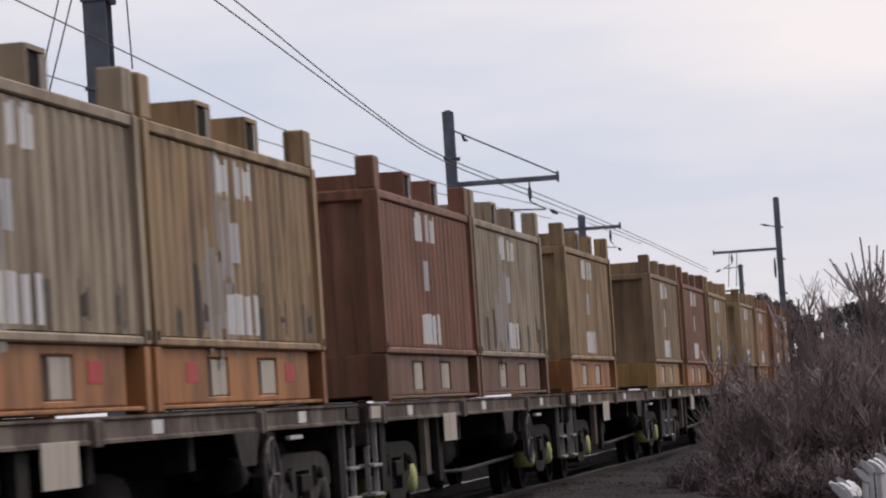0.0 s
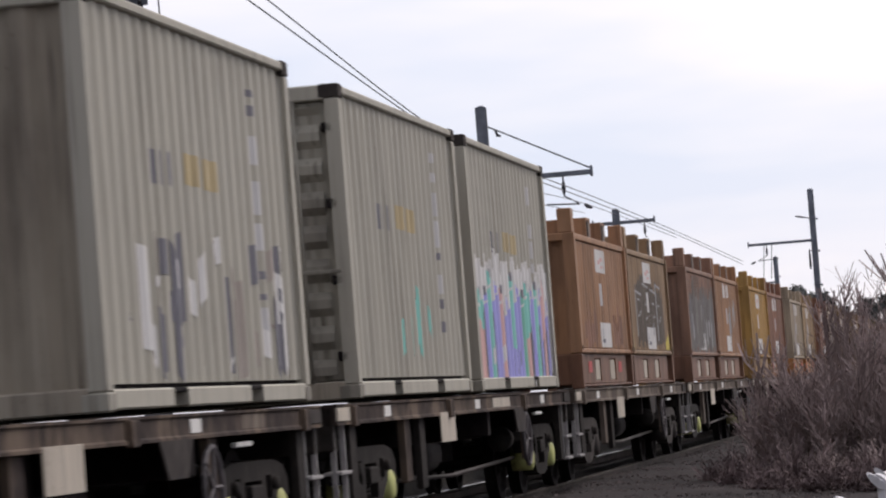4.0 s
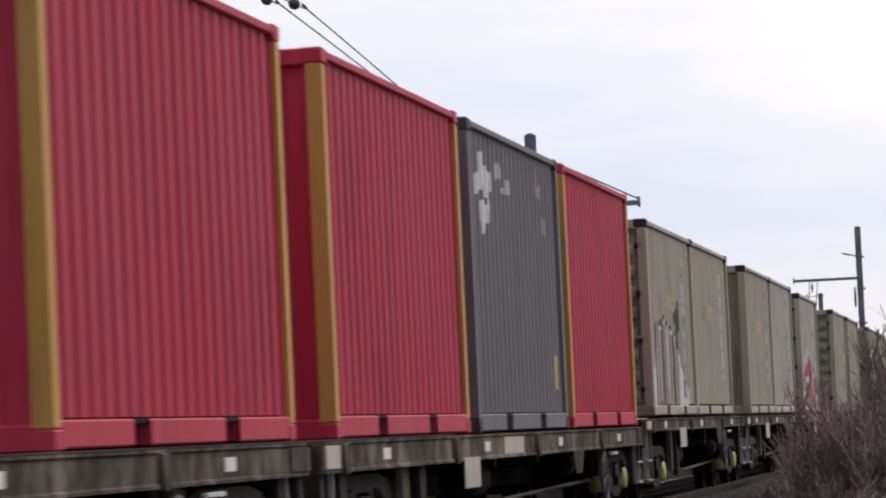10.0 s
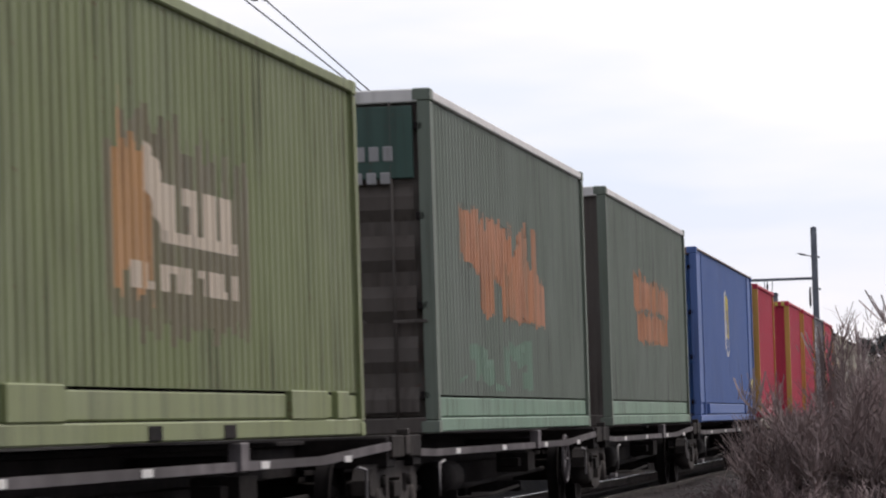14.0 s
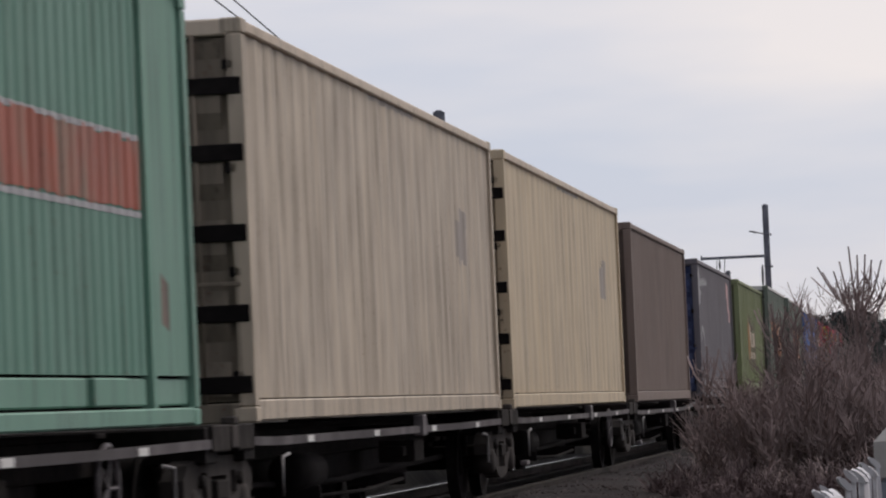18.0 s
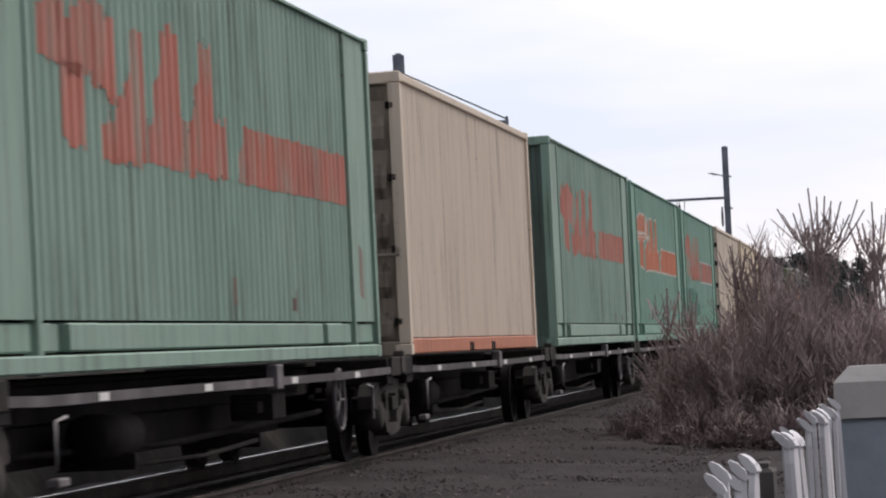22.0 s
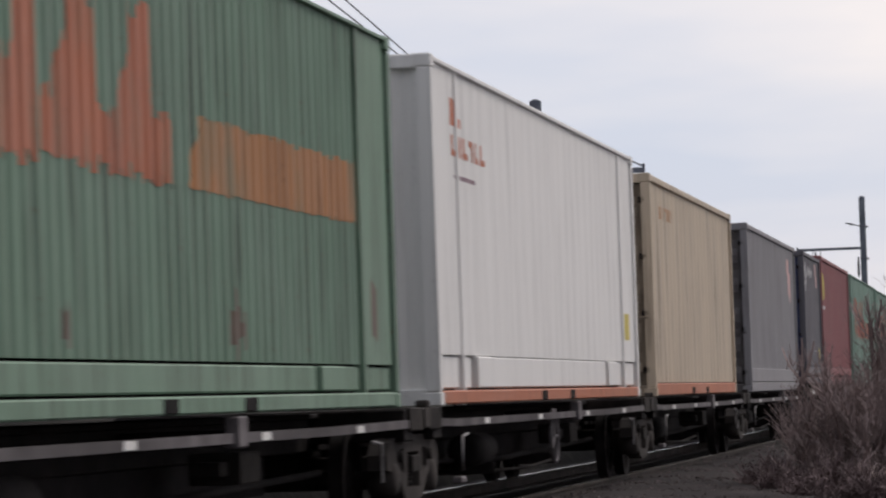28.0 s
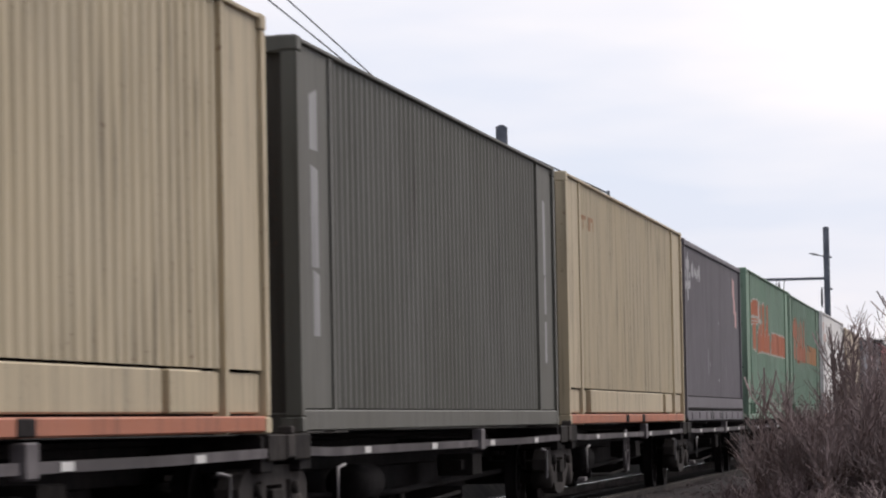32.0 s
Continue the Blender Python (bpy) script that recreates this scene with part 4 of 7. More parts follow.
        end_mark(root, 6.058, [(0.80, 0.85, 1.25, 1.7), (0.98, 1.03, 1.25, 1.7), (0.80, 1.03, 1.25, 1.3), (0.80, 1.03, 1.44, 1.49), (0.80, 1.03, 1.65, 1.7)], P_BLACK, "black ladder-shaped tag")
    if tag == "red":
        arch = [(-2.4, -1.6, 0.2, 0.2, 0.95, 1.32), (-1.6, -0.6, 0.2, 0.2, 1.32, 1.5), (-0.6, 0.9, 0.2, 0.2, 1.46, 1.4), (0.9, 2.5, 0.2, 0.2, 1.36, 1.15)]
        put("marking", worn(prof, W2 - 0.0305, arch, P_PALE, 5, 0.06), root, "pale sprayed field")
        hues = [(P_CRIMSON, "red"), (P_SLATE, "dark"), (P_CRIMSON, "red"), (P_MAUVE, "purple"), (P_BRICK, "orange-red"), (P_SLATE, "dark")]
        y, k = -2.25, 0
        while y < 2.25:
            w, top = rnd.uniform(0.16, 0.42), 1.36 - 0.055 * (y + 0.2) ** 2 + rnd.uniform(-0.16, 0.02)
            split, lean = rnd.uniform(0.45, 0.85), rnd.uniform(-0.1, 0.1)
            (m, lab), (m2, lab2) = hues[0 if k % 3 == 2 else k % 6], hues[(k + 1) % 6]
            panel_mark(root, prof, [(y, y + w, split + lean, split - lean, top - 0.05, top)], m, lab + " sprayed letter", 0.008)
            panel_mark(root, prof, [(y, y + w, 0.2, 0.2, split + lean, split - lean)], m2, lab2 + " sprayed letter", 0.008)
            if k % 3 == 0:
                panel_mark(root, prof, [(y + w - 0.02, y + w + 0.05, rnd.uniform(0.25, 0.6), 0.4, top - 0.1, top + 0.04)], P_WHITE, "white sprayed outline", 0.016)
            y, k = y + w + rnd.uniform(-0.01, 0.03), k + 1
        panel_mark(root, prof, [(-1.55, -0.55, 0.72, 0.76, 0.86, 0.9), (-2.1, -1.9, 0.22, 0.2, 0.75, 0.7), (0.75, 0.92, 0.5, 0.5, 1.0, 0.95), (0.75, 1.5, 0.82, 0.86, 0.95, 0.99), (1.7, 2.3, 0.36, 0.4, 0.5, 0.54), (1.75, 1.92, 0.22, 0.22, 0.5, 0.5)],
                   P_WHITE, "white sprayed stroke", 0.02)
        strokes = [(0.15, 2.3, 0.8, 2.42, 0.05), (0.8, 2.42, 0.95, 2.25, 0.05), (0.95, 2.25, 0.3, 2.12, 0.05), (0.1, 2.1, 0.75, 2.0, 0.05), (0.2, 1.78, 0.6, 1.85, 0.06), (0.25, 1.3, 0.65, 1.36, 0.06), (0.3, 0.75, 0.7, 0.8, 0.05)]
        end_strokes(root, 6.058, strokes, P_SLATE, "dark sprayed scribble")
        panel_mark(root, prof, scrawl(rnd, -2.5, -1.8, 1.95, 2.45, 8, (0.05, 0.12)), P_MAUVE, "dark sprayed blots", 0.004)
    if tag == "purple":
        put("marking", worn(prof, W2 - 0.0305, [(-2.6, -1.95, 0.24, 0.24, 0.75, 0.95), (0.9, 1.5, 0.24, 0.24, 0.95, 0.7), (1.5, 2.2, 0.24, 0.24, 0.6, 0.5)], P_WHITE, 15, 0.05), root, "white sprayed field")
        put("marking", worn(prof, W2 - 0.032, [(-2.15, -1.2, 0.24, 0.24, 1.28, 1.42), (-1.2, 0.0, 0.24, 0.24, 1.42, 1.34), (0.0, 0.6, 0.24, 0.24, 1.3, 1.1)], P_MAUVE, 16, 0.03), root, "mauve sprayed field")
        for k in range(6):
            y, top = -2.15 + 0.45 * k, 1.42 - 0.05 * abs(k - 2) + rnd.uniform(-0.03, 0.03)
            panel_mark(root, prof, [(y, y + 0.07, 0.24, 0.24, top - 0.04, top), (y + 0.07, y + 0.3, top - 0.02, top - 0.02, top + 0.04, top + 0.03)], P_BLACK, "black sprayed outline", 0.008)
            panel_mark(root, prof, [(y + 0.09, y + 0.16, 0.3 + rnd.uniform(0, 0.3), 0.3, top - 0.1, top - 0.06), (y + 0.16, y + 0.3, top - 0.1, top - 0.1, top - 0.05, top - 0.04)], P_WHITE, "white sprayed highlight", 0.012)
        panel_mark(root, prof, scrawl(rnd, 0.3, 1.0, 0.95, 1.75, 11, (0.05, 0.16)), P_BLACK, "black sprayed scribble", 0.014)
        panel_mark(root, prof, scrawl(rnd, 1.3, 2.0, 0.3, 1.3, 9, (0.05, 0.14)), P_SLATE, "dark sprayed scribble", 0.014)
        panel_mark(root, prof, scrawl(rnd, 0.2, 1.9, 0.35, 1.2, 8, (0.06, 0.14)), P_PALE, "pale sprayed scribble", 0.018)
    if tag == "thin":
        panel_mark(root, prof, scrawl(rnd, -0.6, 1.2, 0.4, 1.1, 9, (0.04, 0.1)), P_TEAL, "green sprayed scribble", 0.004)
    for ob in root.children:
        if ob.name.startswith("marking"):
            ob.matrix_basis = Matrix.Translation((0, 0, -0.10))
    load(root, a, 6.058, DECK + 0.115)

# red and slate twenty-foot boxes
for a in (-177.7, -165.0, -157.5, -150.9, -144.4):
    if a == -150.9:
        root, prof = container("shipping_container", 6.058, 2.89, SLATE, "slate-grey twenty-foot steel container with a worn white emblem", "iso", "corr")
        put("marking", worn(prof, W2 - 0.03, [(-2.45, -2.15, 2.2, 2.25, 2.35, 2.55), (-2.15, -1.85, 2.3, 2.32, 2.6, 2.68), (-1.9, -1.5, 2.2, 2.26, 2.45, 2.4), (-2.25, -1.55, 1.98, 2.02, 2.2, 2.24), (-2.1, -1.85, 1.84, 1.88, 2.02, 2.0)],
                            P_WHITE, 31, 0.05), root, "worn white emblem")
        put("marking", worn(prof, W2 - 0.03, [(-1.25, -0.75, 2.42, 2.4, 2.6, 2.55), (-0.75, -0.2, 2.32, 2.3, 2.46, 2.44)], P_PALE, 32, 0.045), root, "worn white lettering bar")
        put("marking", worn(prof, W2 - 0.03, [(1.5, 1.95, 2.48, 2.42, 2.6, 2.58), (1.95, 2.1, 2.1, 2.0, 2.45, 2.3), (2.4, 2.52, 2.2, 2.1, 2.6, 2.6)], P_DUST, 33, 0.08), root, "worn buff streaks")
        panel_mark(root, prof, [(2.35, 2.6, 0.42, 0.42, 0.78, 0.78)], P_YELLOW, "yellow label")
    else:
        root, prof = container("shipping_container", 6.058, 2.89, RED, "red twenty-foot steel container with ochre corner posts", "iso", "corr", posts=OCHRE, rail=RED)
        if a in (-165.0, -177.7):
            end_mark(root, 6.058, [(-1.05 + 0.16 * k, -0.97 + 0.16 * k, 2.77, 2.87) for k in range(14)], P_YELLOW, "yellow hazard stripes")
            end_mark(root, 6.058, [(0.76, 0.79, 1.35 + 0.13 * k, 1.46 + 0.13 * k) for k in range(9)], P_PINK, "column of white markings")
            end_mark(root, 6.058, [(-0.15, 0.2, 2.42, 2.46), (-0.1, 0.12, 2.32, 2.36), (-0.12, 0.1, 2.22, 2.26)], P_WHITE, "white lines of small lettering")
    load(root, a, 6.058, DECK)

# long boxes
LONG = [
    (-194.3, 14.63, 2.96, BLUE, "blue forty-eight-foot container with a yellow and white emblem", "long", "door", dict(doors=BLUE2, posts=BLUE, top=BROWN), "blue"),
    (-208.8, 12.19, 3.12, FOREST, "weathered dull green forty-foot container with faded orange blocks", "band", "corr", dict(top=WHITE, rail=MINT3), "forest1"),
    (-223.6, 12.19, 3.13, FOREST, "weathered dull green forty-foot container with large orange blocks", "band", "door", dict(top=WHITE, rail=MINT3), "forest2"),
    (-239.8, 12.35, 2.84, OLIVE, "olive green forty-foot container with pale block lettering", "band", "corr", {}, "olive"),
    (-255.2, 12.19, 2.82, SLATE, "slate-grey forty-foot container with a worn white emblem and navy end", "plain", "door", dict(doors=NAVY), "slate"),
    (-271.2, 12.3, 2.86, BROWN, "plain grey-brown forty-foot container", "fine", "corr", {}, ""),
    (-287.9, 14.45, 2.97, CREAMP, "sand-coloured forty-eight-foot container with plain walls", "flat", "door", dict(top=CREAM), "door"),
    (-303.4, 14.3, 2.97, SANDP, "cream forty-eight-foot container with plain walls", "flat", "door", dict(top=CREAM), "door"),
    (-320.0, 14.63, 2.93, MINT, "mint green forty-eight-foot container with a darker repainted corner and orange-red blocks", "long", "corr", {}, "word2"),
    (-335.6, 14.7, 2.96, MINT, "mint green forty-eight-foot container with outlined orange-red blocks", "long", "door", {}, "word_edge"),
    (-351.1, 14.75, 2.98, MINT2, "worn mint green forty-eight-foot container with orange-red blocks", "long", "corr", {}, "word"),
    (-366.3, 12.3, 2.86, CREAM, "cream ribbed forty-foot container on an orange base", "fine", "door", dict(rail=ORANGE), "cream40"),
    (-383.2, 14.8, 3.01, MINT2, "worn mint green forty-eight-foot container with orange-red blocks", "long", "corr", {}, "word"),
    (-398.5, 14.8, 2.99, MINT2, "worn mint green forty-eight-foot container with orange-red blocks", "long", "corr", {}, "word"),
    (-414.4, 14.75, 3.01, MINT2, "worn mint green forty-eight-foot container with orange-red blocks", "long", "corr", {}, "word"),
    (-428.3, 12.4, 2.99, MAROON, "maroon forty-foot container with a yellow oval mark", "fine", "corr", {}, "maroon"),
    (-434.9, 5.95, 2.88, SLATE2, "slate-grey twenty-foot container with a worn white emblem and navy doors", "plain", "door", dict(doors=NAVY), "slate20"),
    (-450.2, 12.4, 2.88, PEWTER, "grey forty-foot container with a faded pink mark", "plain", "door", {}, "pewter"),
    (-465.8, 12.3, 2.87, BEIGE, "beige forty-foot container on an orange base", "flat", "door", dict(rail=ORANGE), "beige"),
    (-482.6, 14.85, 2.96, CHALK, "chalk-white forty-eight-foot container with orange lettering on an orange base", "flatlong", "corr", dict(rail=ORANGE), "white"),
    (-499.2, 14.7, 2.91, MINT3, "dull mint green forty-eight-foot container with faded red and orange blocks", "long", "corr", {}, "word_two"),
    (-514.4, 14.9, 2.94, MINT5, "mint green forty-eight-foot container with outlined orange blocks", "long", "door", {}, "word_edge"),
    (-528.4, 12.4, 2.86, SLATE, "slate-grey forty-foot container with a worn white emblem", "plain", "corr", dict(posts=SLATE), "slate"),
    (-543.9, 15.0, 2.91, SAND, "sand-coloured forty-eight-foot container on an orange base", "longhigh", "corr", dict(rail=ORANGE), "sand"),
    (-559.8, 14.85, 2.88, MOSS, "dark grey-green ribbed forty-eight-foot container", "longplain", "corr", {}, "moss"),
    (-575.6, 14.7, 2.9, SAND, "sand-coloured forty-eight-foot container on an orange base", "longhigh", "corr", dict(rail=ORANGE), "sand2"),
]
for a, L, H, mat, label, style, end, more, what in LONG:
    rnd = random.Random(int(-a))
    if a not in (-428.3, -434.9):
        H += LOW
    root, prof = container("shipping_container", L, H, mat, label, style, end, **more)
    h = L / 2
    if what.startswith("word"):
        edge = P_RIM if what == "word_edge" else None
        tint = {"word_edge": P_ORANGE, "word_two": P_RUB2}.get(what, P_RUB)
        shape_word(root, prof, tint, edge, P_RUBTAN if what == "word_two" else None)
        put("marking", worn(prof, W2 - 0.03, [(h - 0.95, h - 0.72, 0.55, 0.5, 0.95, 0.88)], P_RUN, 700 - int(a), 0.08), root, "rust run beside the corner")
        for k in range(2):
            y = rnd.uniform(-5, 5)
            put("marking", worn(prof, W2 - 0.031, [(y, y + rnd.uniform(0.1, 0.3), 0.36, 0.36, rnd.uniform(0.45, 0.62), rnd.uniform(0.42, 0.55))], P_RUN, 720 - int(a) + k, 0.06), root, "rust bloom above the sill")
    if what == "word_two":
        for y in (-0.3, 1.85):
            # the rail is uncut: dark blocks paint in the openings' shade
            put("fork_pocket", boxes("fork_pocket", [(W2 - 0.05, W2 + 0.003, y, y + 0.36, 0.015, 0.115)], STEEL), root, "fork opening drawn as a dark patch")
        put("marking", worn(prof, W2 - 0.03, [(1.65, 2.1, 0.36, 0.36, 0.62, 0.58), (1.78, 1.98, 0.5, 0.5, 0.72, 0.7)], P_RUN, 741, 0.06), root, "rust bloom above the sill")
    if what in ("cream40", "beige", "white", "olive", "sand", "sand2"):
        for y in (-1.25, 0.9):
            # dark block on the rail stands for a shaded opening
            put("fork_pocket", boxes("fork_pocket", [(W2 - 0.05, W2 + 0.003, y, y + 0.36, 0.015, 0.12)], STEEL, "railpocket" + str(y)), root, "fork opening drawn as a dark patch")
    if what == "word2":
        panel_mark(root, prof, [(0.45, 6.12, 1.81, 1.81, 1.85, 1.85), (0.45, 6.12, 1.31, 1.31, 1.35, 1.35)], P_PALE, "pale edge of the bar", 0.008)
        panel_mark(root, prof, [(-h + 0.2, -2.6, 0.5, 0.5, 1.13, 1.13), (-2.6, -1.5, 0.5, 0.5, 1.05, 1.08), (-1.5, -0.5, 0.5, 0.5, 0.8, 0.8)], MINT4, "darker repainted corner", -0.001)
    if what == "door":
        for z in (0.22, 0.75, 1.35, 1.95, 2.45):
            put("hinge_strap", boxes("hinge_strap", [(0.70, W2 - 0.02, -h - 0.012, -h + 0.03, z, z + 0.13)], STEEL), root, "heavy dark hinge strap")
        put("marking", worn(prof, W2 - 0.03, [(4.3, 5.0, 1.55, 1.5, 1.95, 1.92), (4.6, 5.15, 1.92, 1.9, 2.1, 2.05)], P_DUST, 52, 0.03), root, "faint grey rubbed patch")
        put("marking", worn(prof, W2 - 0.03, [(-1.2, 1.6, H - 0.2, H - 0.2, H - 0.12, H - 0.12)], P_DUST, 53, 0.02), root, "grey scuffs under the top rail")
    if what == "blue":
        panel_mark(root, prof, [(-0.05, 0.42, 1.55, 1.5, 2.36, 2.28), (-0.35, -0.05, 1.9, 1.85, 2.3, 2.34)], P_YELLOW, "yellow emblem", 0.002)
        panel_mark(root, prof, [(-0.46, -0.32, 1.32, 1.3, 2.36, 2.4), (-0.32, -0.1, 2.34, 2.36, 2.42, 2.42), (0.36, 0.5, 1.25, 1.3, 1.6, 1.58), (-0.1, 0.05, 1.22, 1.2, 1.5, 1.46), (-0.32, -0.1, 1.24, 1.2, 1.3, 1.26), (0.05, 0.36, 1.16, 1.22, 1.22, 1.28), (-0.2, -0.12, 1.5, 1.5, 1.8, 1.84)],
                   P_WHITE, "white outline of the emblem", 0.006)
        panel_mark(root, prof, [(0.0, 0.14, 1.62, 1.6, 2.1, 2.05), (0.14, 0.24, 1.5, 1.5, 1.75, 1.7), (-0.12, 0.0, 1.85, 1.9, 2.15, 2.15)], P_SLATE, "dark figure in the emblem", 0.012)
        panel_mark(root, prof, [(h - 0.72, h - 0.2, 0.42, 0.42, 0.8, 0.8)], P_YELLOW, "yellow label")
        end_mark(root, L, [(0.3 + 0.14 * k, 0.4 + 0.14 * k, 2.32, 2.44) for k in range(5)] + [(0.3 + 0.14 * k, 0.4 + 0.14 * k, 2.1, 2.2) for k in range(3)]
                 + [(x, x + 0.07, z, z + 0.055) for x in (0.40, 0.49, 0.58, 0.74, 0.83, 0.92) for z in (1.88, 1.77, 1.66, 1.5, 1.39, 1.28, 1.17)], P_PALE, "white lines of small lettering")
        end_mark(root, L, [(0.35, 1.0, 0.68, 1.05)], P_YELLOW, "yellow plate")
        end_strokes(root, L + 0.07, [(0.42, 0.75 + 0.07 * k, 0.92 - 0.1 * (k % 2), 0.75 + 0.07 * k, 0.025) for k in range(4)], P_TAN, "dark line of print on the plate")
    if what == "forest1":
        for k, q in enumerate(([(-2.4, -1.3, 1.6, 1.55, 2.08, 2.08), (-1.3, 0.2, 1.58, 1.62, 2.06, 2.02)], [(0.35, 1.35, 1.6, 1.6, 2.02, 2.08), (1.35, 2.95, 1.66, 1.6, 2.0, 2.0)], [(-1.95, 2.7, 1.15, 1.15, 1.56, 1.56)])):
            put("marking", worn(prof, W2 - 0.0295, q, P_OLD, 70 + k, 0.05), root, "faded orange blocks")
    if what == "forest2":
        for k, q in enumerate(([(-4.3, -2.9, 1.66, 1.5, 2.1, 2.16), (-2.9, -1.9, 1.13, 1.13, 2.12, 2.1), (-1.9, -0.5, 1.5, 1.3, 2.1, 2.05)], [(-1.4, -0.5, 1.11, 1.11, 1.6, 1.66), (-0.5, 0.1, 1.11, 1.11, 1.8, 2.0), (0.1, 0.75, 1.12, 1.12, 2.08, 2.1)],
                              [(0.75, 1.1, 1.12, 1.12, 1.7, 1.74), (1.1, 1.6, 1.12, 1.12, 2.1, 2.1), (1.6, 2.15, 1.12, 1.12, 1.62, 1.55)])):
            put("marking", worn(prof, W2 - 0.0295, q, P_OLD, 80 + k, 0.05), root, "large orange blocks")
        end_mark(root, L, [(-1.05, -0.03, 2.3, 2.97), (0.03, 1.05, 2.3, 2.97)], P_PINE, "dark green upper door plate")
        end_mark(root, L + 0.012, [(0.25 + 0.13 * k, 0.34 + 0.13 * k, 2.46, 2.6) for k in range(5)] + [(0.35 + 0.13 * k, 0.44 + 0.13 * k, 2.25, 2.36) for k in range(4)], P_GREY, "grey block of small lettering")
        panel_mark(root, prof, scrawl(rnd, -4.6, 1.5, 0.35, 0.95, 14, (0.3, 0.8)), MINT3, "green touched-up patches", 0.002)
    if what == "olive":
        panel_mark(root, prof, lettering(rnd, -0.55, 1.65, 1.22, 1.60, 4) + [(-1.0, -0.55, 1.55, 1.22, 1.85, 1.68), (-0.55, 1.65, 1.22, 1.22, 1.30, 1.30)] + lettering(rnd, -1.4, 1.75, 0.91, 1.08, 9), P_BUFFY, "cream block lettering, unreadable", 0.004)
        put("marking", worn(prof, W2 - 0.031, [(-1.9, -0.7, 0.85, 0.9, 1.8, 1.75)], P_TAN, 41, 0.1), root, "orange-brown stain beside the lettering")
        put("marking", worn(prof, W2 - 0.0307, [(-2.1, -0.9, 0.75, 0.65, 1.8, 2.0), (-0.9, 2.1, 0.65, 0.7, 2.0, 1.75)], OLIVE2, 31, 0.10), root, "brownish painted-over field")
        for k, (p, q) in enumerate(((-5.6, -5.2), (-4.4, -3.2), (3.2, 4.6), (5.0, 5.5))):
            put("step_plate", boxes("step_plate", [(W2 - 0.05, W2 + 0.004, p, q, 0.14, 0.36)], OLIVE), root)
        end_mark(root, L, [(0.1, 0.16, 1.5 + 0.12 * k, 1.58 + 0.12 * k) for k in range(7)], P_WHITE, "column of white markings")
    if what in ("slate", "slate20"):
        if what == "slate":
            emb, txt, pink = (-5.85, -4.7, 2.02, 2.52), (-4.6, -2.8), [(4.45, 4.95, 2.25, 2.2, 2.62, 2.55), (4.7, 5.1, 1.95, 1.9, 2.3, 2.2), (5.0, 5.35, 1.7, 1.68, 2.05, 1.95)]
        else:
            emb, txt, pink = (-2.6, -1.55, 2.12, 2.55), (-1.3, 0.3), [(1.4, 1.75, 2.45, 2.4, 2.72, 2.7), (1.6, 2.0, 2.2, 2.18, 2.5, 2.4)]
        y0, y1, z0, z1 = emb
        w, g = y1 - y0, z1 - z0
        cy, cz = y0 + 0.5 * w, z0 + 0.5 * g
        petals = [(cy - 0.12 * w, cy + 0.14 * w, cz - 0.75 * g, cz - 0.7 * g, cz + 0.6 * g, cz + 0.75 * g)]
        for k in range(7):
            q = 0.9 * k + 0.3
            py, pz = cy + 0.36 * w * math.cos(q), cz + 0.42 * g * math.sin(q)
            petals.append((py - 0.12 * w, py + 0.12 * w, pz - 0.14 * g, pz - 0.1 * g, pz + 0.12 * g, pz + 0.18 * g))
        put("marking", worn(prof, W2 - 0.03, petals, P_PALE, 800 - int(a), 0.035), root, "worn white emblem")
        tz = 2.32 if what == "slate" else 2.40
        for k in range(6):
            ty = txt[0] + (txt[1] - txt[0]) * k / 6
            put("marking", worn(prof, W2 - 0.03, [(ty, ty + 0.22, tz + rnd.uniform(-0.02, 0.02), tz, tz + 0.15, tz + 0.17)], P_PALE, 820 - int(a) + k, 0.04), root, "worn white lettering, unreadable")
        for k in range(9 if what == "slate20" else 3):
            y, z = rnd.uniform(-0.8, 0.8) * h, rnd.uniform(0.6, 2.1)
            panel_mark(root, prof, [(y, y + rnd.uniform(0.05, 0.14), z, z, z + rnd.uniform(0.03, 0.08), z + 0.05)], P_PALE, "white speck of chipped paint", 0.003)
        panel_mark(root, prof, pink, P_PINK, "faded pink mark", 0.004)
        panel_mark(root, prof, scrawl(rnd, -h * 0.8, h * 0.8, 0.7, 1.8, 4, (0.03, 0.05)), PEWTER, "pale scratch", 0.002)
        if what == "slate" and a > -300:
            panel_mark(root, prof, [(-5.2, -5.0, 1.1, 1.25, 1.3, 1.42), (-5.0, -4.6, 1.3, 1.36, 1.44, 1.48), (-4.6, -4.3, 1.28, 1.18, 1.46, 1.36), (-4.3, -4.12, 1.1, 1.0, 1.32, 1.14)], P_GREY, "pale sprayed arc", 0.006)
        if what == "slate20":
            end_mark(root, L, [(x, x + 0.06, z, z + 0.05) for x in (0.15, 0.24, 0.33, 0.52, 0.61, 0.70) for z in (1.9, 1.8, 1.7, 1.5, 1.4, 1.3)] + [(0.1 + 0.13 * k, 0.19 + 0.13 * k, 2.56, 2.67) for k in range(6)] + [(0.1 + 0.13 * k, 0.19 + 0.13 * k, 2.36, 2.45) for k in range(3)], P_GREY, "white lines of small lettering")
            panel_mark(root, prof, [(2.12, 2.4, 0.47, 0.47, 0.83, 0.83)], P_YELLOW, "yellow label")
    if what == "pewter":
        panel_mark(root, prof, [(h - 2.2, h - 1.7, 2.3, 2.2, 2.6, 2.55), (h - 1.9, h - 1.3, 1.9, 1.7, 2.35, 2.3)], P_PINK, "faded pink mark", 0.004)
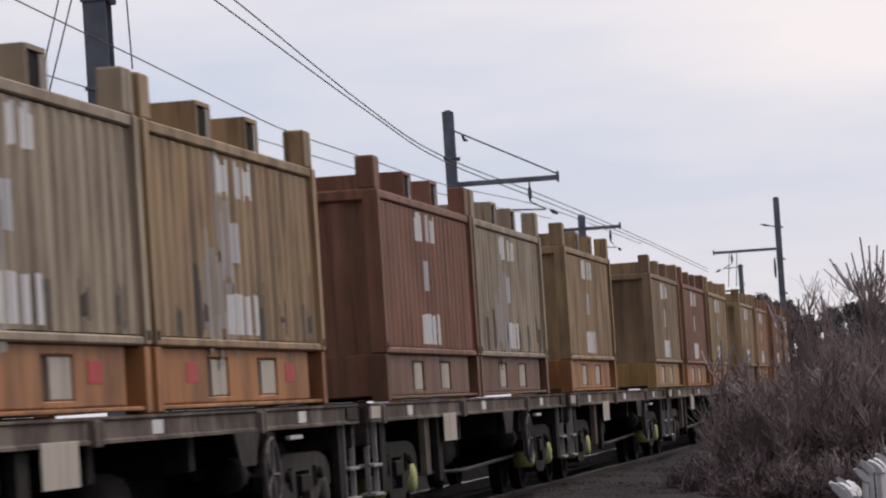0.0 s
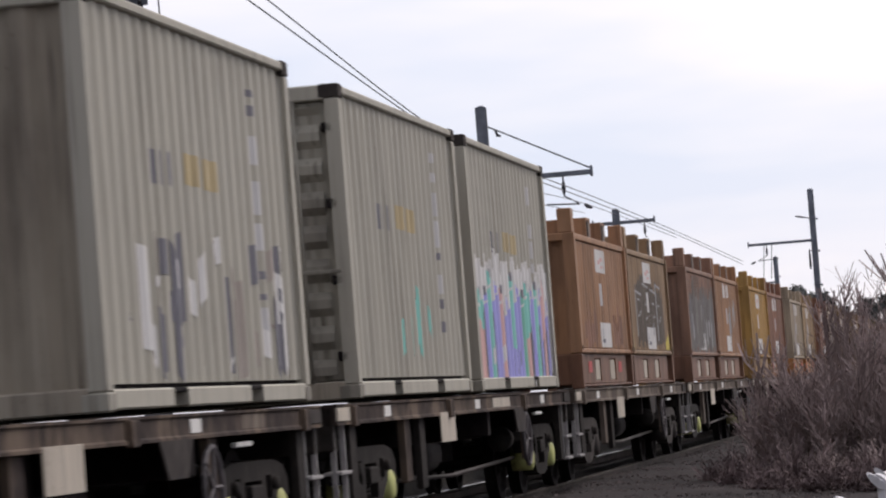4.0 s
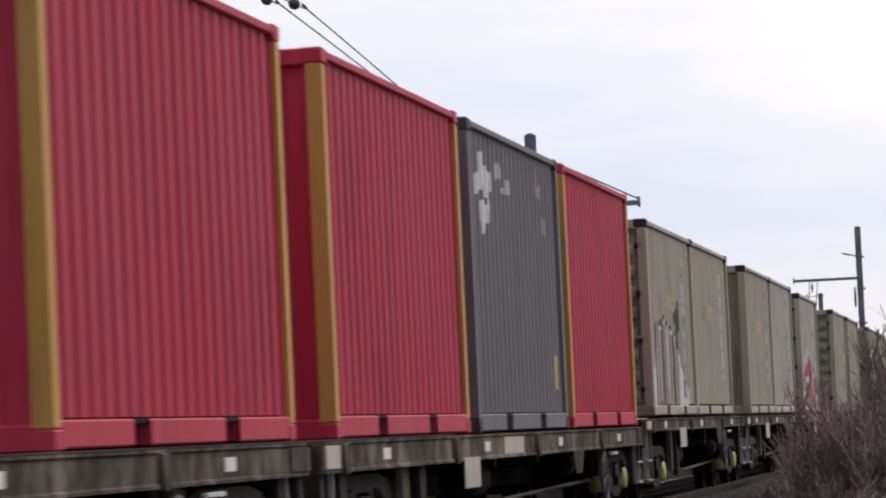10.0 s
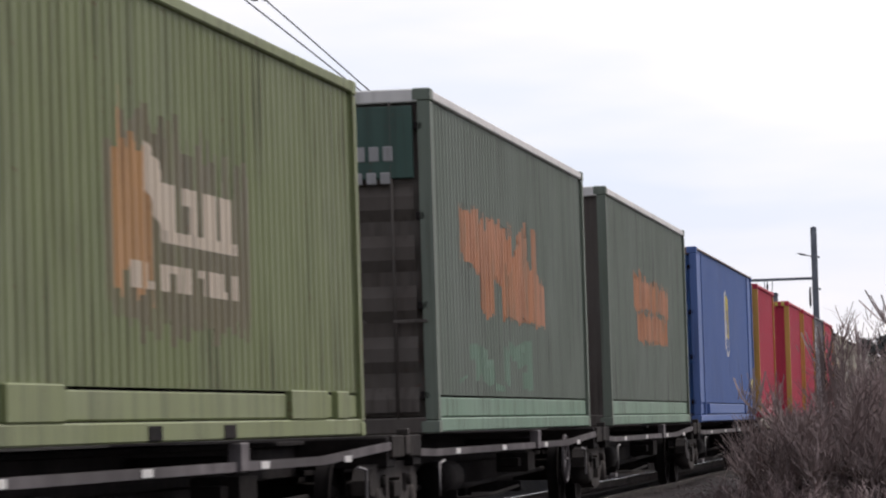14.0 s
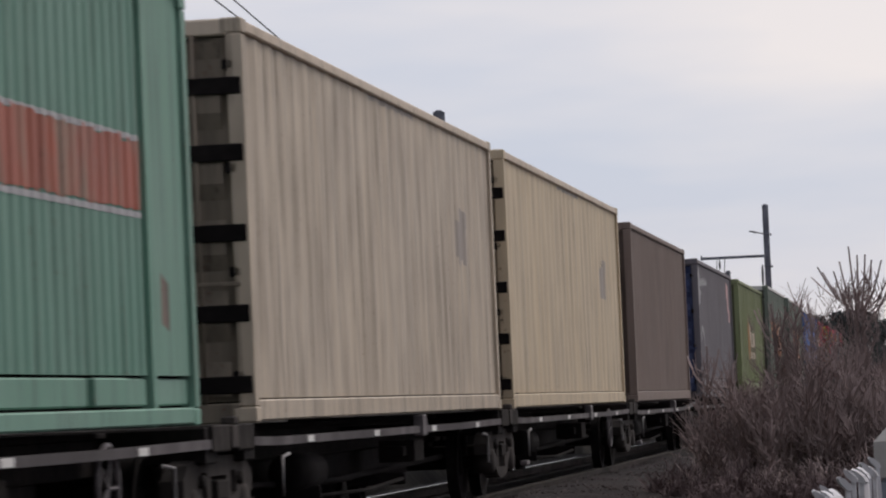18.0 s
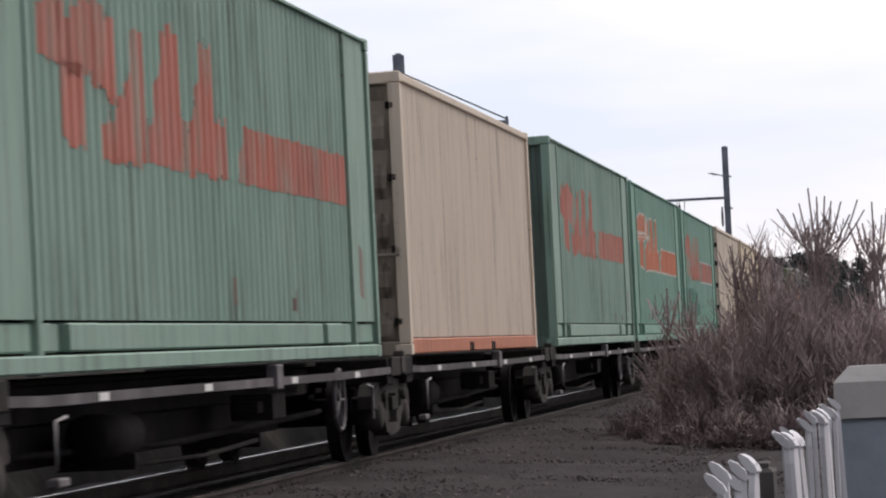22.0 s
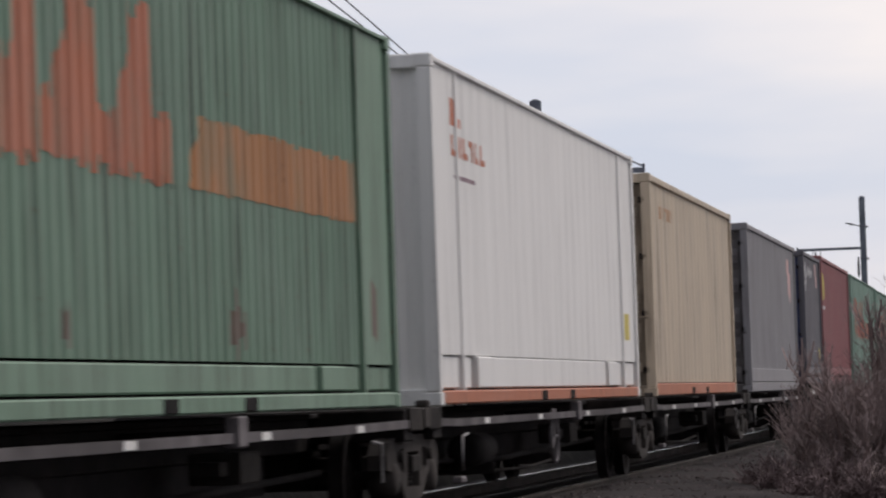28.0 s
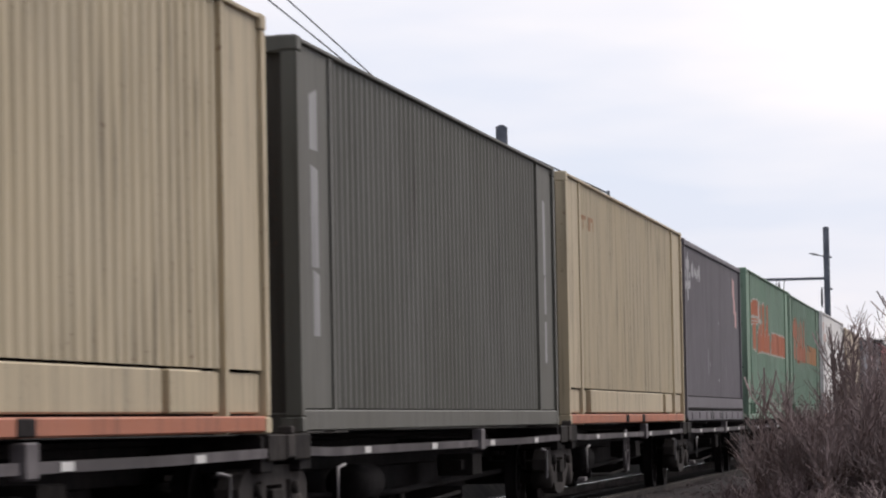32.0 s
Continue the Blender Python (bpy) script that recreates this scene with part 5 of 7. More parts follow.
        put("foot_panel", boxes("foot_panel", [(W2 - 0.04, W2 + 0.002, -h + 0.15, h - 0.15, 0.18, 0.42)], PEWTER), root)
    if what == "maroon":
        panel_mark(root, prof, [(-5.65, -5.45, 2.08, 2.02, 2.5, 2.58), (-5.45, -5.05, 2.0, 1.96, 2.62, 2.6), (-5.05, -4.83, 2.0, 2.08, 2.56, 2.48)], P_YELLOW, "yellow oval mark", 0.004)
        panel_mark(root, prof, [(-5.6, -4.78, 1.76, 1.76, 1.84, 1.84)], P_WHITE, "white line of lettering", 0.004)
    if what in ("maroon", "slate", "slate20"):
        put("foot_panel", boxes("foot_panel", [(W2 - 0.04, W2 + 0.002, -h + 0.15, h - 0.15, 0.22, 0.40)], mat), root)
        slots = [(y, 0.07) for y in np.arange(-h + 0.75, h - 0.2, 0.9)] if what == "maroon" else ([(-0.21 * L / 2, 0.38), (0.17 * L / 2, 0.38)] if what == "slate" else []) + [(y, 0.05) for y in np.arange(-h + 0.9, h - 0.5, 1.45)]
        # slots are proud blocks whose darkened paint stands for recess shade
        for y, w in slots:
            put("foot_slot", boxes("foot_slot", [(W2 - 0.02, W2 + 0.005, -w / 2, w / 2, 0.035, 0.155)], MAROON_SHADE if what == "maroon" else SLATE_SHADE, "footslot" + str(w)), root, at=Matrix.Translation((0, y, 0)))
        put("groove", boxes("groove", [(W2 - 0.03, W2 + 0.004, -h + 0.15, h - 0.15, 0.19, 0.214), (W2 - 0.03, W2 + 0.004, -h + 0.15, h - 0.15, 0.403, 0.418)], MAROON_SHADE if what == "maroon" else STEEL, ("footgroove", L)), root, "dark seam of the foot")
    if what == "white":
        panel_mark(root, prof, [(-6.3, -5.95, 2.42, 2.42, 2.66, 2.66), (-5.9, -5.7, 2.42, 2.42, 2.5, 2.5)] + lettering(rnd, -6.28, -4.3, 2.15, 2.34, 6), P_ORANGE, "orange block lettering, unreadable", 0.003)
        panel_mark(root, prof, [(-6.16, -5.0, 1.95, 1.95, 1.99, 1.99)], P_MAUVE, "small faded line", 0.003)
        panel_mark(root, prof, [(6.25, 6.75, 0.65, 0.65, 0.97, 0.97)], P_YELLOW, "yellow label", 0.003)
    if what in ("moss",):
        for k, (y, wide) in enumerate(((-h + 0.62, 0.28), (h - 0.88, 0.2))):
            for q in range(4):
                z = 0.7 + 0.44 * q + rnd.uniform(-0.05, 0.05)
                put("marking", worn(prof, W2 - 0.03, [(y + rnd.uniform(-0.04, 0.04), y + wide, z, z, z + rnd.uniform(0.34, 0.46), z + 0.4)], P_GREY, 950 + 5 * k + q, 0.05), root, "pale worn strip")
    if what in ("beige", "sand", "sand2"):
        panel_mark(root, prof, lettering(rnd, -h + 1.4, -h + 3.2, 2.33, 2.5, 5), P_FADED, "faded lettering, unreadable", 0.003)
    if a not in (-428.3, -434.9):
        for ob in root.children:
            if ob.name.startswith("marking") and ob.matrix_basis.translation.z == 0:
                ob.matrix_basis = Matrix.Translation((0, 0, LOW))
    if a in (-428.3, -434.9):
        for k, (sx, e) in enumerate(((1, 1), (1, -1), (-1, 1), (-1, -1))):
            put("foot_pad", boxes("foot_pad", [tuple(sorted((sx * (W2 - 0.3), sx * (W2 - 0.04)))) + tuple(sorted((e * (h - 0.3), e * (h - 0.02)))) + (-0.075, 0.0)], STEEL, ("footpad", L, k)), root, "dark foot under the corner")
    load(root, a, L, DECK + 0.05 if a in (-428.3, -434.9) else DECK - LOW)


# ---- wagons ----
def spoked(name, r, mat):
    ring = tube(name, [(0.0, r * math.cos(a), r * math.sin(a)) for a in (2 * math.pi * k / 20 for k in range(21))], 0.022, mat, 6)
    arms = [tube(name, [(0, 0, 0), (0, r * math.cos(a), r * math.sin(a))], 0.014, mat, 5) for a in (2 * math.pi * k / 5 for k in range(5))]
    return merge(name, [ring] + arms, mat)


HANDWHEEL = spoked("brake_wheel", 0.27, SIDEBAR)
WHEELR = 0.42


def disc(x, w, r, n=28):
    vs, fs = [], []
    for xx, rr in ((x - w, r * 0.0), (x - w, r * 0.42), (x - w * 0.4, r * 0.5), (x - w * 0.4, r * 0.8), (x - w, r * 0.86), (x - w, r), (x + w * 0.6, r * 1.0), (x + w, r * 1.05), (x + w, r * 0.86), (x + w * 0.3, r * 0.8), (x + w * 0.3, r * 0.4), (x + w, r * 0.3), (x + w, 0)):
        for k in range(n):
            t = 2 * math.pi * k / n
            vs.append((xx, rr * math.cos(t), rr * math.sin(t)))
    for i in range(12):
        for k in range(n):
            a, b = i * n + k, i * n + (k + 1) % n
            fs.append((a, a + n, b + n, b))
    return mesh_from("wheel", vs, fs, STEEL)


WHEELSET = merge("wheelset", [disc(0.72, 0.065, WHEELR), disc(-0.72, 0.065, WHEELR), tube("axle", [(-1.02, 0, 0), (1.02, 0, 0)], 0.075, STEEL, 12)], STEEL)
SPINNERS = []


def prisms(name, items, x0, x1, mat, key):
    """One mesh of upright slabs between x0 and x1. Items: y0, y1, lower0, lower1, upper0, upper1."""
    if key not in MESHES:
        vs, fs = [], []
        for y0, y1, l0, l1, u0, u1 in items:
            n = len(vs)
            vs += [(x, y, z) for x in (x0, x1) for y, z in ((y0, l0), (y1, l1), (y1, u1), (y0, u0))]
            fs += [(n + 3, n + 2, n + 1, n), (n + 4, n + 5, n + 6, n + 7)] + [(n + q, n + (q + 1) % 4, n + (q + 1) % 4 + 4, n + q + 4) for q in range(4)]
        MESHES[key] = mesh_from(name, vs, fs, mat)
    return MESHES[key]


HALF = [(0.28, 0.42, 0.24, 0.26, 0.77, 0.77), (0.42, 0.60, 0.26, 0.40, 0.46, 0.50), (0.42, 0.60, 0.66, 0.66, 0.77, 0.77), (0.60, 0.72, 0.40, 0.45, 0.77, 0.765), (0.72, 1.05, 0.45, 0.49, 0.765, 0.72), (1.05, 1.2, 0.49, 0.50, 0.72, 0.62)]
FRAME_SHAPE = HALF + [(-b, -a, l1, l0, u1, u0) for a, b, l0, l1, u0, u1 in HALF] + [(-0.28, 0.28, 0.22, 0.22, 0.34, 0.34), (-0.28, 0.28, 0.63, 0.63, 0.77, 0.77)]


def bogie(parent, y, colour=BOGIE, frames=CAST):
    """A cast two-axle bogie: side frames with windows, coil springs, axle boxes and turning wheelsets."""
    root = put("bogie", boxes("bogie", [(-1.15, 1.15, -0.19, 0.19, 0.46, 0.60), (-0.3, 0.3, -0.25, 0.25, 0.60, 0.66)], colour, "bolster"), parent, at=Matrix.Translation((0, y, 0)))
    for side in (1, -1):
        x0, x1 = sorted((side * 0.96, side * 1.12))
        put("side_frame", prisms("side_frame", FRAME_SHAPE, x0, x1, frames, ("sideframe", side, frames.name)), root)
        for k, yy in enumerate((-0.66, 0.66) if side > 0 else ()):
            put("frame_boss", tube("frame_boss", [(side * 1.10, yy, 0.60), (side * 1.16, yy, 0.60)], 0.05, colour, 10, ("boss", side, k)), root)
        for k, yy in enumerate((-0.17, 0, 0.17)):
            coil = [(side * 1.0 + 0.06 * math.cos(q), yy + 0.06 * math.sin(q), 0.34 + 0.14 * q / 25.1) for q in np.linspace(0, 25.1, 40)]
            put("spring", tube("spring", coil, 0.017, colour, 5, ("spring", side, k)), root)
        for k, yy in enumerate((-0.88, 0.88)):
            put("axle_box", tube("axle_box", [(side * 0.92, yy, WHEELR), (side * 1.13, yy, WHEELR), (side * 1.15, yy, WHEELR)], [0.135, 0.135, 0.10], YELLOW if frames is BOGIE else frames, 14, ("axlebox", side, k)), root)
    for yy in (-0.88, 0.88):
        SPINNERS.append((put("wheelset", WHEELSET, root, at=Matrix.Translation((0, yy, WHEELR))), yy))
    return root


def channel(h, side, lo, hi, mat, key):
    """A steel channel along the wagon's side, open outwards."""
    if key not in MESHES:
        sec = [(1.14, lo), (1.245, lo), (1.245, lo + 0.02), (1.23, lo + 0.032), (1.23, hi - 0.03), (1.245, hi - 0.018), (1.245, hi), (1.14, hi)]
        vs = [(side * x, y, z) for y in (-h, h) for x, z in sec]
        fs = [(i, (i + 1) % 8, (i + 1) % 8 + 8, i + 8) for i in range(8)] + [tuple(range(8))[::-1], tuple(range(8, 16))]
        MESHES[key] = mesh_from("side_sill", vs, fs, mat)
    return MESHES[key]


def flat_wagon(a, b, seed, lo, hi, mat, words):
    """A flat wagon with side sills from lo to hi above the rails, from a to b along the train."""
    L, rnd = b - a, random.Random(seed)
    root = tagged(new("flat_wagon"), words, "wagon", "wagons of the train")
    h = L / 2 - 0.25
    key = ("flat", round(L, 2), lo, mat.name)
    mid = (lo + hi) / 2
    put("deck", boxes("deck", [(-1.14, 1.14, -h, h, hi - 0.06, hi - 0.004)], STEEL, (key, "deck")), root)
    put("centre_sill", boxes("centre_sill", [(-0.25, 0.25, -h, h, 0.66, hi - 0.06), (-0.35, 0.35, -h + 3.4, h - 3.4, 0.46, 0.66)], STEEL, (key, "centre")), root)
    for side in (1, -1):
        put("side_sill", channel(h, side, lo, hi, mat, (key, "sill", side)), root)
        n = int(L / 1.6) if side > 0 else 0
        for k in range(n):
            yy = -h + 0.7 + k * (2 * h - 1.4) / max(1, n - 1) + rnd.uniform(-0.15, 0.15)
            if k % 3 == 1:
                put("reflector", boxes("reflector", [tuple(sorted((side * 1.227, side * 1.237))) + (-0.15, 0.15, mid - 0.045, mid + 0.045)], WHITE, ("reflector", side, lo)), root, at=Matrix.Translation((0, yy, 0)))
            elif k % 3 == 0:
                put("stake_pocket", boxes("stake_pocket", [tuple(sorted((side * 1.227, side * 1.275))) + (-0.09, 0.09, lo - 0.02, hi - 0.02)], mat, ("stake", side, lo, mat.name)), root, at=Matrix.Translation((0, yy, 0)))
            elif k % 2:
                w = rnd.uniform(0.3, 0.8)
                put("repair_plate", boxes("repair_plate", [tuple(sorted((side * 1.226, side * 1.233))) + (yy - w, yy + w, lo + 0.034, hi - 0.033)], P_TUNNEL if rnd.random() < 0.25 else SILL), root, "paler riveted plate")
        if side < 0:
            continue
        put("plate", boxes("plate", [tuple(sorted((side * 1.236, side * 1.246))) + (-0.42, 0.42, lo - 0.24, lo + 0.03)], P_TUNNEL, ("plate", side, lo)), root, "pale data plate", Matrix.Translation((0, -h * 0.33 + rnd.uniform(-0.6, 0.6), 0)))
        for k, yy in enumerate((-h + 0.9, -h + 3.5, -h + 4.3, h - 3.5, h - 0.6)):
            put("hanger", boxes("hanger", [tuple(sorted((side * 1.13, side * 1.19))) + (-0.14, 0.14, 0.34 + 0.08 * (k % 2), lo - 0.002)], mat if k % 2 else BOGIE, ("hanger", side, k % 2, lo, mat.name)), root, at=Matrix.Translation((0, yy, 0)))
        put("gusset", prisms("gusset", [(-0.45, -0.25, lo, lo - 0.24, lo + 0.004, lo + 0.004), (-0.25, 0.25, lo - 0.24, lo - 0.24, lo + 0.004, lo + 0.004), (0.25, 0.45, lo - 0.24, lo, lo + 0.004, lo + 0.004)], *sorted((side * 1.232, side * 1.25)), CAST, ("gusset", side, lo)),
            root, "grey trapezoid gusset", Matrix.Translation((0, h * 0.30 + rnd.uniform(-0.8, 0.8), 0)))
        for e in (1, -1):
            put("step", boxes("step", [tuple(sorted((side * 1.16, side * 1.2))) + (-0.22, -0.19, 0.35, lo), tuple(sorted((side * 1.16, side * 1.2))) + (0.19, 0.22, 0.35, lo), tuple(sorted((side * 1.1, side * 1.24))) + (-0.22, 0.22, 0.33, 0.36),
                tuple(sorted((side * 1.1, side * 1.24))) + (-0.22, 0.22, 0.58, 0.61)], HAZE, ("step", side, lo)), root, "pale steel step", Matrix.Translation((0, e * (h - 0.28), 0)))
            put("end_plate", boxes("end_plate", [tuple(sorted((side * 1.231, side * 1.25))) + tuple(sorted((e * (h - 0.55), e * (h - 0.02)))) + (lo + 0.03, hi - 0.03)], P_TUNNEL if e < 0 else CAST, (key, "endplate", side, e)), root, "plate at the corner of the wagon")
            put("hose", tube("hose", [(side * 0.62, e * (h + 0.02), lo - 0.05), (side * 0.70, e * (h + 0.09), lo - 0.22), (side * 0.62, e * (h + 0.1), lo - 0.42), (side * 0.45, e * (h + 0.11), lo - 0.36)], 0.022, BOGIE, 6, (key, "hose", side, e)), root)
    for k, yy in enumerate((-h + 3.9, -1.4, 1.4, h - 3.9)):
        put("cross_bearer", boxes("cross_bearer", [(-1.14, 1.14, -0.09, 0.09, 0.72, hi - 0.06)], STEEL, ("bearer", hi)), root, at=Matrix.Translation((0, yy, 0)))
    put("air_tank", tube("air_tank", [(0.75, -0.6, 0.6), (0.75, -0.57, 0.6), (0.75, 0.57, 0.6), (0.75, 0.6, 0.6)], [0.1, 0.17, 0.17, 0.1], STEEL, 16, "tank"), root, at=Matrix.Translation((0, rnd.uniform(-1, 1), 0)))
    put("brake_cylinder", tube("brake_cylinder", [(0.98, 0.0, 0.66), (0.98, 0.3, 0.66), (0.98, 0.34, 0.66), (0.98, 0.9, 0.64)], [0.13, 0.13, 0.03, 0.03], BOGIE, 12, "brakecyl"), root, at=Matrix.Translation((0, h * 0.42, 0)))
    put("brake_rigging", tube("brake_rigging", [(0.95, -h + 2.4, 0.45), (0.95, 0, 0.38), (0.95, h - 2.4, 0.45)], 0.022, RAILBAR, 6, (key, "rig")), root)
    put("brake_wheel", HANDWHEEL, root, at=Matrix.Translation((1.2, h - 3.6, lo - 0.33)))
    put("brake_lever", boxes("brake_lever", [(1.17, 1.21, -0.25, 0.25, lo - 0.085, lo - 0.05)], WHITE, ("lever", lo)), root, "white brake lever", Matrix.Translation((0, h - 2.6, 0)))
    for e in (1, -1):
        put("headstock", boxes("headstock", [(-1.2, 1.2, *sorted((e * h, e * (h - 0.16))), lo - 0.2, hi - 0.02)], BOGIE, (key, "headstock", e)), root)
        put("coupler", boxes("coupler", [(-0.12, 0.12, *sorted((e * h, e * (h + 0.24))), 0.72, 0.92)], BOGIE, (key, "coupler", e)), root)
        bogie(root, e * (h - 2.0), BOGIE, BOGIE if seed % 3 else CAST)
    TRAIN.append((root, (a + b) / 2, 0.0))


def skeletal_wagon(a, b, seed, ends=(True, True), bent=False):
    """One platform of an articulated wagon: a spine, end bolsters with seats for the boxes, and a bent side bar."""
    L = b - a
    root = tagged(new("skeletal_wagon"), "dark skeletal wagon platform with galvanised side bars", "wagon", "wagons of the train")
    h = L / 2 - 0.12
    key = ("skel", round(L, 2))
    put("spine", boxes("spine", [(-0.42, 0.42, -h, h, 0.66, 0.93)], STEEL, (key, "spine")), root)
    put("belly", boxes("belly", [(-0.36, 0.36, -h + 2.2, h - 2.2, 0.36, 0.66)], STEEL, (key, "belly")), root)
    put("top_plate", boxes("top_plate", [(-0.5, 0.5, -h, h, 0.93, 0.97)], STEEL, (key, "topplate")), root)
    put("brake_rod", tube("brake_rod", [(0.85, -2.6, 0.33), (0.85, 0, 0.31), (0.85, 2.2, 0.36)], 0.02, BOGIE, 6, "brakerod"), root)
    for k, yy in enumerate((-2.6, 2.2)):
        put("rod_hanger", boxes("rod_hanger", [(0.3, 0.88, -0.03, 0.03, 0.30, 0.42)], STEEL, "rodhanger"), root, at=Matrix.Translation((0, yy, 0)))
    for e in (1, -1):
        put("bolster", boxes("bolster", [(-1.2, 1.2, *sorted((e * (h - 0.75), e * (h - 0.35))), 0.72, 0.98)], STEEL, (key, "bol", e)), root)
        for side in (1, -1):
            put("seat", boxes("seat", [tuple(sorted((side * 0.98, side * 1.23))) + tuple(sorted((e * (h - 0.62), e * (h - 0.02)))) + (0.80, 0.992)], BOGIE, (key, "seat", e, side)), root)
            put("lock_bracket", boxes("lock_bracket", [tuple(sorted((side * 1.10, side * 1.245))) + tuple(sorted((e * (h - 0.02), e * (h + 0.20)))) + (0.82, 0.99), tuple(sorted((side * 1.15, side * 1.25))) + tuple(sorted((e * (h + 0.05), e * (h + 0.14)))) + (0.99, 1.05)], CAST, (key, "lockbracket", e, side)), root, "pale grey container lock bracket")
    for side in (1, -1):
        bar = 0.82 if bent else 0.845
        pts = [(side * 1.2, -h + 0.3, bar + 0.02), (side * 1.2, -h + 1.6, bar), (side * 1.2, h - 3.6, bar), (side * 1.2, h - 0.5, 0.905 if bent else 0.86)]
        vs, fs = [], []
        for p in pts:
            vs += [(p[0] - 0.02, p[1], p[2] - 0.033), (p[0] + 0.02, p[1], p[2] - 0.033), (p[0] + 0.02, p[1], p[2] + 0.033), (p[0] - 0.02, p[1], p[2] + 0.033)]
        for i in range(3):
            for k in range(4):
                q, w = 4 * i + k, 4 * i + (k + 1) % 4
                fs.append((q, q + 4, w + 4, w))
        kk = (key, "bar", side, bent)
        if kk not in MESHES:
            MESHES[kk] = mesh_from("side_bar", vs, fs, SIDEBAR)
        put("side_bar", MESHES[kk], root, "galvanised side bar")
        for k, yy in enumerate((-h * 0.62, -h * 0.2, h * 0.25, h * 0.66)):
            put("reflector", boxes("reflector", [tuple(sorted((side * 1.221, side * 1.227))) + (-0.14, 0.14, -0.026, 0.026)], WHITE, ("refl2", side)), root, at=Matrix.Translation((0, yy, bar)))
        if side < 0:
            continue
        put("bracket", boxes("bracket", [tuple(sorted((side * 1.16, side * 1.25))) + (-0.13, 0.13, 0.78, 0.985)], SIDEBAR, ("bracket", side)), root, "pale bracket", Matrix.Translation((0, h * 0.15, 0)))
        for e in (1, -1):
            grab = [(side * 1.19, e * 0.0, 0.74), (side * 1.21, e * 0.02, 0.74), (side * 1.21, e * 0.30, 0.72), (side * 1.21, e * 0.32, 0.42)]
            put("grab_rail", tube("grab_rail", grab, 0.013, HAZE, 6, ("grab", side, e)), root, "pale bent grab rail", Matrix.Translation((0, e * (h - 2.1), 0)))
        put("brake_block", boxes("brake_block", [tuple(sorted((side * 1.05, side * 1.13))) + (-0.14, 0.14, 0.30, 0.36)], SIDEBAR, ("brakeblock", side)), root, "pale worn brake fitting", Matrix.Translation((0, -h + 2.3, 0)))
        put("bracket", boxes("bracket_arm", [tuple(sorted((side * 0.42, side * 1.16))) + (-0.05, 0.05, 0.80, 0.9)], STEEL, ("bracketarm", side)), root, at=Matrix.Translation((0, h * 0.15, 0)))
    put("air_tank", tube("air_tank", [(0.72, -0.6, 0.55), (0.72, -0.57, 0.55), (0.72, 0.57, 0.55), (0.72, 0.6, 0.55)], [0.1, 0.16, 0.16, 0.1], STEEL, 16, "tank2"), root, at=Matrix.Translation((0, -h * 0.35, 0)))
    put("valve_box", boxes("valve_box", [(0.62, 0.98, -0.3, 0.3, 0.52, 0.74), (0.7, 0.9, -0.55, -0.3, 0.58, 0.68)], BOGIE, "valvebox"), root, at=Matrix.Translation((0, h * 0.32, 0)))
    put("brake_pipe", tube("brake_pipe", [(0.6, -h + 1.2, 0.5), (0.6, 0, 0.42), (0.6, h - 1.2, 0.5)], 0.03, STEEL, 6, (key, "pipe")), root)
    if seed % 2 == 0:
        put("brake_wheel", HANDWHEEL, root, at=Matrix.Translation((1.17, h - (3.5 if a > -470 else 8.6), 0.63)))
    bogie(root, -h - 0.2)
    if ends[1]:
        bogie(root, h - 1.6)
    TRAIN.append((root, (a + b) / 2, 0.0))


FLATS = [(-31.3 + 15.45 * i, -15.95 + 15.45 * i) for i in range(10)] + [(-46.6, -31.4), (-58.9, -46.7), (-74.8, -59.0), (-94.6, -74.9), (-107.2, -94.7), (-122.0, -107.3), (-137.8, -122.1), (-158.4, -137.9), (-178.6, -158.5), (-436.0, -414.9)]
for i, (a, b) in enumerate(FLATS):
    if a > -138 and a < 140:
        kind = (0.965, 1.13, SILL if i < 10 else SILLB, "grimy steel flat wagon with taupe side sills and white reflectors" if i < 10 else "grimy steel flat wagon with dark brown side sills")
    elif a > -200:
        kind = (0.805, 1.035, SILLC, "grimy steel flat wagon with deep grey-brown side sills")
    else:
        kind = (0.86, 1.035, SILLC, "mottled grey-brown steel flat wagon with tie-down slots")
    flat_wagon(a, b, i, *kind)
JOINTS = [-178.7, -195.4, -210.1, -225.5, -241.3, -256.9, -272.2, -288.4, -304.3, -320.6, -336.0, -352.4, -367.1, -383.5, -398.7, -414.8]
JOINTS2 = [-436.1, -451.6, -466.6, -483.4, -499.4, -514.8, -528.6, -544.1, -560.3, -576.4]
for J in (JOINTS, JOINTS2):
    for i, (b, a) in enumerate(zip(J, J[1:])):
        skeletal_wagon(a, b, i, (True, i == 0), J is JOINTS and i < 6)


